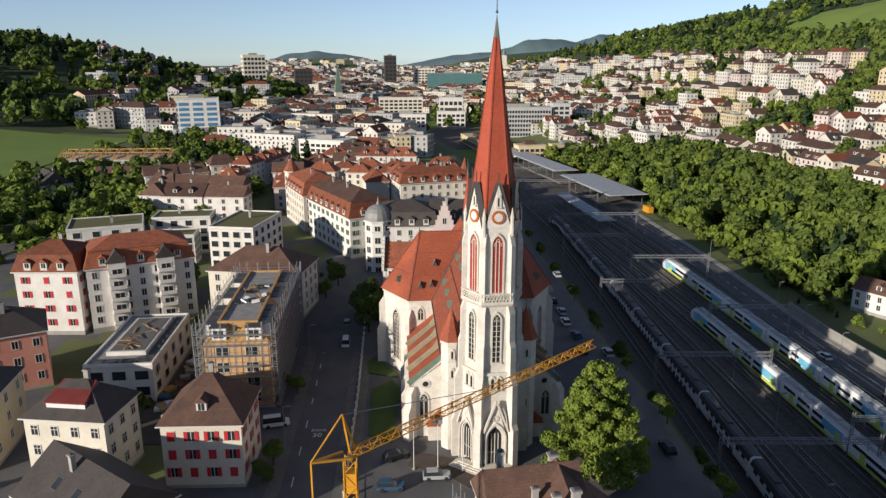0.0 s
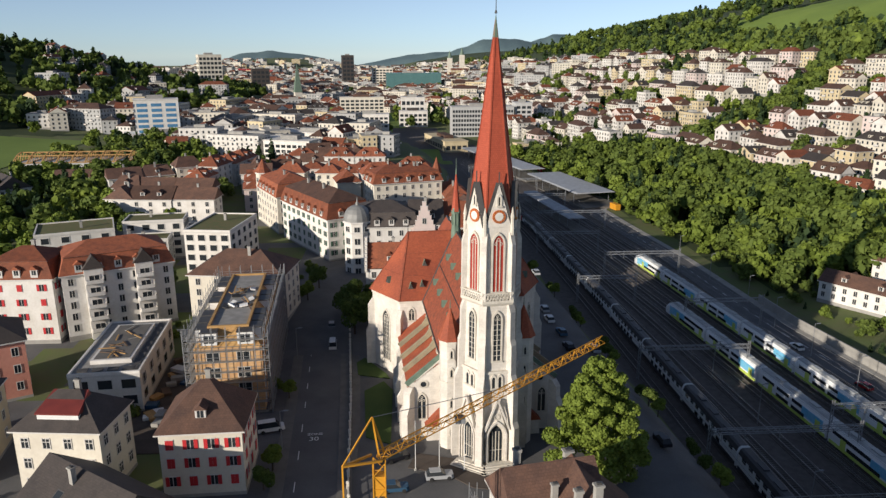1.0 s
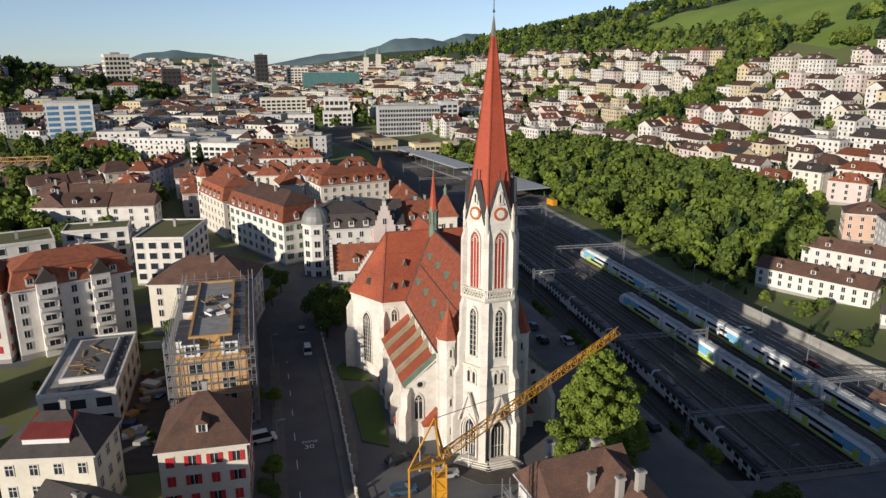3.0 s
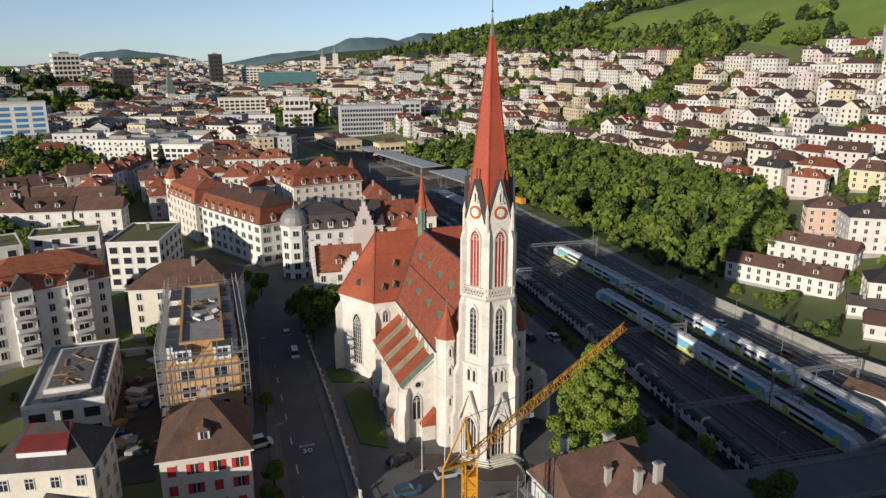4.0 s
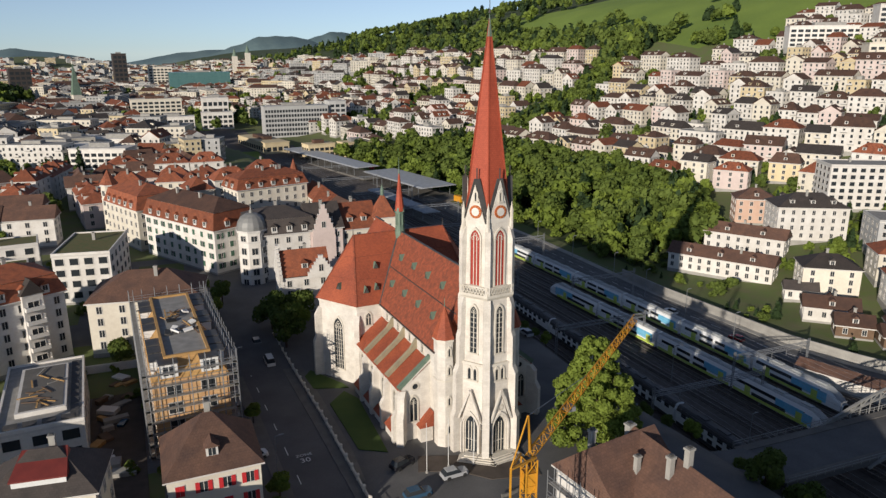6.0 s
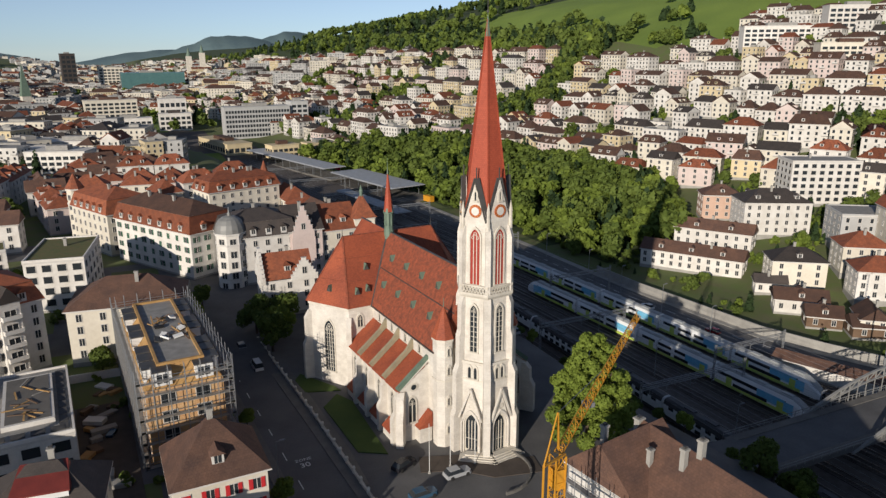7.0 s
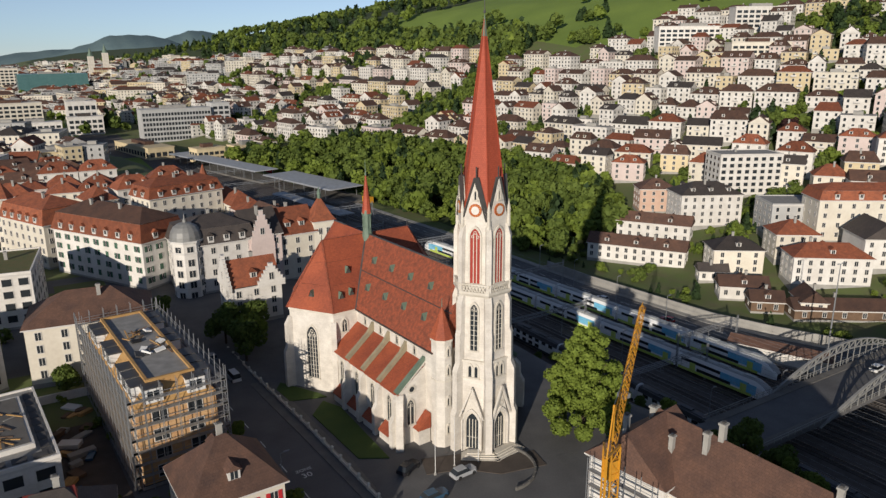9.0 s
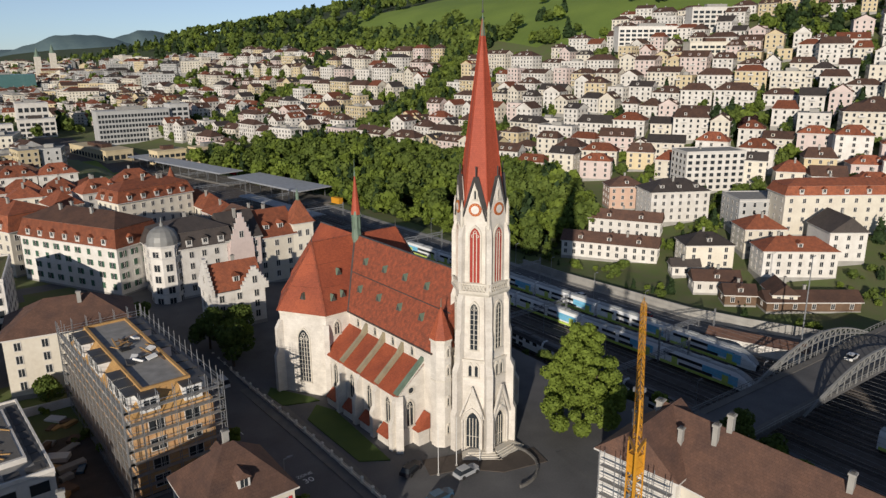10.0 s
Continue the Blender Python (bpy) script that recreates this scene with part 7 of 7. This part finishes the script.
# open timber-framed hall beside the sports field
hall = thing("frame_hall", pose(-176, 386, ground_z(-176, 386), 0, 0, 4), "low hall with a lattice roof of pale timber trusses", "hall")
part("wall", MB().box(-28, 28, -12, 12, -2, 4.5, 0), "grey_wall", hall)
for i in range(9):
    truss = part("truss", MB().beam((-28 + 7 * i, -12, 4.6), (-28 + 7 * i, 12, 4.6), 0.4), "wood", hall)
    for j in range(8):
        a, b = -12 + 3 * j, -9 + 3 * j
        za, zb = 5 + 4 * math.sin(math.pi * j / 8), 5 + 4 * math.sin(math.pi * (j + 1) / 8)
        part("rafter", MB().beam((-28 + 7 * i, a, za), (-28 + 7 * i, b, zb), 0.5), "wood", truss)
        part("brace", MB().beam((-28 + 7 * i, a, 4.6), (-28 + 7 * i, b, zb), 0.3), "wood", truss)
for j in range(5):
    part("purlin", MB().beam((-28, -12 + 6 * j, 5 + 4 * math.sin(math.pi * 2 * j / 8)), (28, -12 + 6 * j, 5 + 4 * math.sin(math.pi * 2 * j / 8)), 0.4), "wood", hall)
field = MB()
field.v = [(x, y, ground_z(x, y) + 0.3) for y in range(335, 496, 8) for x in range(-430, -211, 8)]
field.f = [(j * 28 + i, j * 28 + i + 1, j * 28 + i + 29, j * 28 + i + 28) for j in range(20) for i in range(27)]
field.m = [0] * len(field.f)
tagged(part("sports_field", field, "meadow"), "mown green sports field", "field", kind="structure")
house(-148, 338, 6, 34, 11, 4.2, "gable", 3.2, "grey_wall", "roof_brown", 1, 6, 2, label="long low shed with a brown tiled roof", chimneys=0)
house(-168, 300, -48, 15, 13, 6.0, "gable", 5.0, "white", "roof_dark", 2, 3, 3, label="white gabled house with a dark roof")
rt = thing("roof_turret", pose(9, 291, 16), "slender red tiled turret on the roof corner", "turret")
part("wall", MB().prism(ring(2.0, 8, 22.5), -12, 2.2, 0).prism(ring(2.3, 8, 22.5), 2.2, 2.6, 1), ["cream", "frame"], rt)
part("roof", MB().cone(ring(2.5, 8, 22.5), 2.6, (0, 0, 9.2)), "roof_red", rt)
rt = thing("roof_turret", pose(-56.5, 262.5, 6.3), "cream octagonal corner turret with a red tiled cap", "turret")
part("wall", MB().prism(ring(2.6, 8, 22.5), -3, 17.5, 0).prism(ring(2.9, 8, 22.5), 17.3, 17.8, 1).prism(ring(2.8, 8, 22.5), 12.8, 13.2, 1), ["cream", "frame"], rt)
part("roof", MB().cone(ring(3.1, 8, 22.5), 17.8, (0, 0, 22.6)), "roof_red", rt)
for a in (-180, -135, -90, -45):
    for k in range(5):
        part("window", window_mesh(1.0, 1.6), None, rt, m=facing(2.42 * math.cos(radians(a)), 2.42 * math.sin(radians(a)), math.cos(radians(a)), math.sin(radians(a)), 1.4 + 3.2 * k))

# red cranes over the town
for cx, cy, ch in ((-330, 930, 40), (-230, 1250, 42)):
    c = thing("tower_crane", pose(cx, cy, 0), "red tower crane over the distant town", "crane", "distant cranes")
    part("mast", lattice(MB(), (0, 0, 0), (0, 0, ch), 2, 2, 14, 0.5), "train_red", c)
    part("jib", lattice(MB(), (12, 0, ch), (-46, 4, ch + 2), 1.6, 1.6, 24, 0.5), "train_red", c)

# far mountains across the lake, their haze mixed into the bluish base colour
M["far_hill"] = material("far_wooded_hill_hazed", (0.16, 0.23, 0.23), (0.11, 0.17, 0.19), 0.95, 0.02, 10, 0.0)
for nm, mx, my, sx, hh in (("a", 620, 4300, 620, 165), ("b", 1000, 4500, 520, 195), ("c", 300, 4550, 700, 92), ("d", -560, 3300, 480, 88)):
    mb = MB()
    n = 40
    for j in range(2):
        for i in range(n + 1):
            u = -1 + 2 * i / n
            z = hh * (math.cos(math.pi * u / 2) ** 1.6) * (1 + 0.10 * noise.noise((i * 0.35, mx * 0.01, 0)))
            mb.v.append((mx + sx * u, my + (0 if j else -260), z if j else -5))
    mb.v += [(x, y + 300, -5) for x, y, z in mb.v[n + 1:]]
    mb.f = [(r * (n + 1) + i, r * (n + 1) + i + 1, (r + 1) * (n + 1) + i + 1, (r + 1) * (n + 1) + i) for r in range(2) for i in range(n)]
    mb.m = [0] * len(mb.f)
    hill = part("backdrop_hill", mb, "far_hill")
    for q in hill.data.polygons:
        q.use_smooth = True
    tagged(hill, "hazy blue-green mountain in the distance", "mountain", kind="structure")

# trees and shrubs by the church and the embankment
for key, tx, ty, sc in (("broad0", -17, 152, 0.85), ("light1", -14, 158, 0.75), ("broad2", -18.5, 162, 0.8), ("broad1", -12, 163, 0.8), ("light0", -27.5, 122, 0.35), ("broad1", -51, 175, 0.5), ("light2", -30, 172, 0.45), ("broad0", -28, 180, 0.55),
                        ("light0", -26.5, 98, 0.4), ("broad2", -27, 93, 0.35), ("broad1", -50, 155, 0.55), ("broad0", -66, 176, 0.7), ("fir1", -40, 262, 1.2), ("fir0", -46, 268, 1.3), ("broad2", -52, 262, 0.9), ("broad1", -95, 235, 0.9), ("light2", -115, 225, 1.0),
                        ("broad0", 48, 74, 0.7), ("broad2", 44, 78, 0.6), ("light1", 48, 68, 0.5), ("purple0", 282, 229, 1.25), ("fir2", 232, 210, 1.1), ("broad1", 196, 215, 0.8)):
    tree(key, tx, ty, sc, tx * 17 % 360)
for i in range(26):
    ty = 70 + 7.5 * i
    tree(("broad%d" if i % 3 else "light%d") % (i % 3), yard_left(ty) + 3.5 + 3 * ((i * 7) % 3) / 2, ty, 0.26 + 0.1 * ((i * 5) % 4) / 3, i * 40, label="dark green shrub on the railway embankment", group="embankment shrubs")

# ---------------- details of the nearer houses ----------------
# white balcony bays on the tenement
bay = [o for o in scene.objects if o.name.startswith("house") and o.get("label", "").startswith("large white tenement with balconies")][0]
for u in (-5.2, 5.2):
    bm = MB().box(-1.9, 1.9, -7.7, -6.4, -1, 15.6, 0)
    bm.add([(-2.3, -7.9, 15.6), (2.3, -7.9, 15.6), (0, -7.9, 18.6), (-2.3, -4.0, 15.6), (2.3, -4.0, 15.6), (0, -4.0, 18.6)], [(0, 1, 2), (0, 2, 5, 3), (1, 4, 5, 2), (5, 4, 3), (3, 4, 1, 0)], 1)
    b_ob = part("bay", bm, ["white", "roof_dark"], bay, "white bay with a dark gabled cap", pose(u, 0, 0))
    for k in range(5):
        part("balcony", MB().box(-1.7, 1.7, -8.5, -7.7, 0, 0.16, 0).box(-1.7, 1.7, -8.55, -8.45, 0.16, 1.0, 1).box(-1.75, -1.65, -8.5, -7.7, 0.16, 1.0, 1).box(1.65, 1.75, -8.5, -7.7, 0.16, 1.0, 1), ["concrete", "white"], b_ob, m=pose(0, 0, 1.0 + 2.8 * k))
        part("window", window_mesh(2.0, 1.7), None, b_ob, m=pose(0, -7.7, 1.2 + 2.8 * k))

# red dormer and roof lights of the cream house
ch_ob = [o for o in scene.objects if o.get("label", "").startswith("cream apartment house with a dark roof and a red")][0]
part("dormer", MB().box(-3.0, 3.0, -3.6, 0.5, 11.6, 13.2, 0).add([(-3.2, -3.8, 13.2), (3.2, -3.8, 13.2), (2.6, 0.6, 14.9), (-2.6, 0.6, 14.9), (-3.2, -3.8, 13.0), (3.2, -3.8, 13.0), (3.2, 0.6, 13.0), (-3.2, 0.6, 13.0)], [(0, 1, 2, 3), (0, 4, 5, 1), (1, 5, 6, 2), (3, 7, 4, 0), (2, 6, 7, 3)], 1), ["paint_white", "red_sheet"], ch_ob, "wide dormer with a red sheet-metal roof")
dark_ob = [o for o in scene.objects if o.get("label", "").startswith("house with a dark slate roof")][0]
for u in (-2.5, 2.0):
    part("roof_light", MB().box(-0.7, 0.7, -0.9, 0.9, 0, 0.12, 0).box(-0.55, 0.55, -0.75, 0.75, 0.12, 0.14, 1), ["dark_lead", "glass"], dark_ob, m=pose(u, -3.2, 9.42, 37.6))

# chimneys of the two brown-roofed houses by the crane
for start, spots in (("white gabled house with a brown tiled roof, sc", ((6.3, 69.4, 20.8, 1.5, 1.0), (12.3, 70.4, 20.6, 1.0, 1.3))), ("long cream house with a brown", ((9.7, 65.2, 19.8, 1.0, 0.9), (11.3, 61.6, 20.6, 1.55, 1.0), (13.1, 60.9, 22.0, 1.3, 1.1), (13.2, 47.0, 21.6, 1.2, 1.0)))):
    ob = [o for o in scene.objects if o.get("label", "").startswith(start)][0]
    for x, y, z, tall, wide in spots:
        part("chimney", chimney_mesh(), None, ob, m=ob.matrix_basis.inverted() @ pose(x, y, z, 0, 0, 10) @ Matrix.Diagonal((wide, wide, tall, 1)))

# unfinished flat roof of the low house shell
low = [o for o in scene.objects if o.get("label", "").startswith("low white house shell")][0]
part("upstand", MB().box(-3.6, 3.6, -8.5, 9.5, 7.7, 8.5, 0), "white", low)
part("roof_deck", MB().box(-3.1, 3.1, -8.0, 9.0, 8.5, 8.56, 0), "paving", low)
rg = random.Random(8)
for i in range(9):
    part("solar_panel", MB().box(-0.95, 0.95, -0.6, 0.6, 0, 0.08, 0), "dark_lead", low, m=pose(4.7, -11 + 2.6 * i, 7.95, 0, -8, 90))
for i in range(4):
    part("solar_panel", MB().box(-0.95, 0.95, -0.6, 0.6, 0, 0.08, 0), "dark_lead", low, m=pose(-4 + 2.6 * i, -11.4, 7.95, 8))
for i in range(14):
    part("plank", MB().box(-1.5, 1.5, -0.12, 0.12, 0, 0.1, 0), rg.choice(("wood", "old_wood", "concrete")), low, m=pose(rg.uniform(-2.5, 2.5), rg.uniform(-7, 8), 8.56 + 0.1 * (i % 3), 0, 0, rg.uniform(0, 180)))
for k in range(5):
    part("window", window_mesh(1.3, 2.2, "dark"), None, low, m=pose(0, 0, 0, 0, 0, 90) @ pose(-10.5 + 5.2 * k, -6.0, 4.4))

# building yard: bare earth, a concrete strip and a boundary wall
tagged(part("earth", MB().prism([(-54.0, 104), (-44.0, 104), (-46.5, 152), (-54.5, 152)], 3.2, 3.46), "bare_earth"), "trodden brown earth of the building yard", "ground", kind="structure")
tagged(part("wall_yard", MB().box(-58, -46, 152.6, 153.0, 2.5, 5.6, 0), "white"), "white boundary wall of the building yard", "wall", kind="structure")
for i in range(22):
    x, y = rg.uniform(-53, -47), rg.uniform(112, 150)
    st = thing("building_material", pose(x, y, 3.46, 0, 0, rg.uniform(0, 180)), "stack of boards and sheeting in the yard", "building material", "yard stacks")
    w2, d2, h2 = rg.uniform(0.6, 2.2), rg.uniform(0.4, 1.0), rg.uniform(0.3, 0.9)
    part("load", MB().box(-w2, w2, -d2, d2, 0, h2, 0), rg.choice(("wood", "concrete", "old_wood", "car_blue", "paint_white")), st)
    part("pallet", MB().box(-w2 - 0.1, w2 + 0.1, -d2 - 0.1, d2 + 0.1, -0.05, 0.0, 0), "old_wood", st)

# scaffold at the white gable of the house by the crane
gs = thing("scaffold", pose(0, 0, 0), "light steel scaffold at the white gable wall", "scaffold")
for i in range(5):
    y = 61.5 + 2.2 * i
    for x in (2.6, 3.5):
        part("post", MB().cyl(x - 0.17 * (y - 61.5), y, 2.5, 19.0 - 0.3 * abs(i - 2), 0.05, 0.05, 5), "steel", gs)
for k in range(7):
    part("deck", MB().beam((3.2, 61.3, 4.6 + 2 * k), (1.65, 70.4, 4.6 + 2 * k), 0.75, 0.07), "scaffold_board", gs)
    part("guard_rail", MB().beam((2.7, 61.3, 5.6 + 2 * k), (1.15, 70.4, 5.6 + 2 * k), 0.05).beam((2.7, 61.3, 5.1 + 2 * k), (1.15, 70.4, 5.1 + 2 * k), 0.05), "steel", gs)

# steps, kerb wall and lamp posts of the forecourt
for i, (nx, ny) in enumerate(((-0.56, -0.83), (0.17, -0.985))):
    px, py = 7.4 + nx * 4.9, 102.0 + ny * 4.9
    st = thing("steps", facing(px, py, nx, ny, 3.3), "grey stone steps before the portal", "steps", "portal steps")
    for k in range(4):
        part("step", MB().box(-2.2 - 0.3 * k, 2.2 + 0.3 * k, -1.0 - 0.4 * k, 0.2, -0.3, 0.68 - 0.17 * k, 0), "stone_trim", st)
kw = thing("forecourt_wall", pose(4.0, 93.5, 3.3), "low curved pale kerb wall of the forecourt", "wall")
for i in range(12):
    a, b = radians(-95 + 12 * i), radians(-95 + 12 * (i + 1))
    part("stone", MB().beam((6.5 * math.cos(a), 6.5 * math.sin(a), 0.25), (6.5 * math.cos(b), 6.5 * math.sin(b), 0.2), 0.3, 0.6), "paving", kw)
for lx, ly in ((-26.0, 104), (-28.4, 140)):
    lamp_mast(lx, ly, 3.3, 7, "slim grey street lamp beside the road")
# works vehicles and containers at the end of the yard
for lx, ly, rot, w, ln, h, mt, lab in ((100, 338, 12, 2.6, 6, 3.2, "crane", "yellow rail maintenance machine"), (91, 420, 15, 2.5, 12, 2.8, "train_blue", "blue freight container beside the shed"), (101, 388, 15, 2.5, 6, 2.7, "car_red", "orange-red freight container beside the shed"), (78, 462, 15, 2.5, 12, 2.8, "shutter_green", "green freight container beside the shed"), (84, 445, 15, 2.5, 6, 2.8, "shutter_red", "red freight container beside the shed")):
    t = thing("rail_machine" if "machine" in lab else "container", pose(lx, ly, ground_z(lx, ly), 0, 0, rot), lab, "rail vehicle" if "machine" in lab else "container")
    part("body", MB().box(-w / 2, w / 2, -ln / 2, ln / 2, 0.3, h, 0), mt, t)
    for k in range(int(ln / 1.5)):
        part("rib", MB().box(-w / 2 - 0.08, w / 2 + 0.08, -ln / 2 + 0.6 + 1.5 * k, -ln / 2 + 0.75 + 1.5 * k, 0.3, h - 0.1, 0), mt, t)
    part("underframe", MB().box(-w / 2 + 0.3, w / 2 - 0.3, -ln / 2 + 0.4, ln / 2 - 0.4, -0.1, 0.3, 0), "black", t)
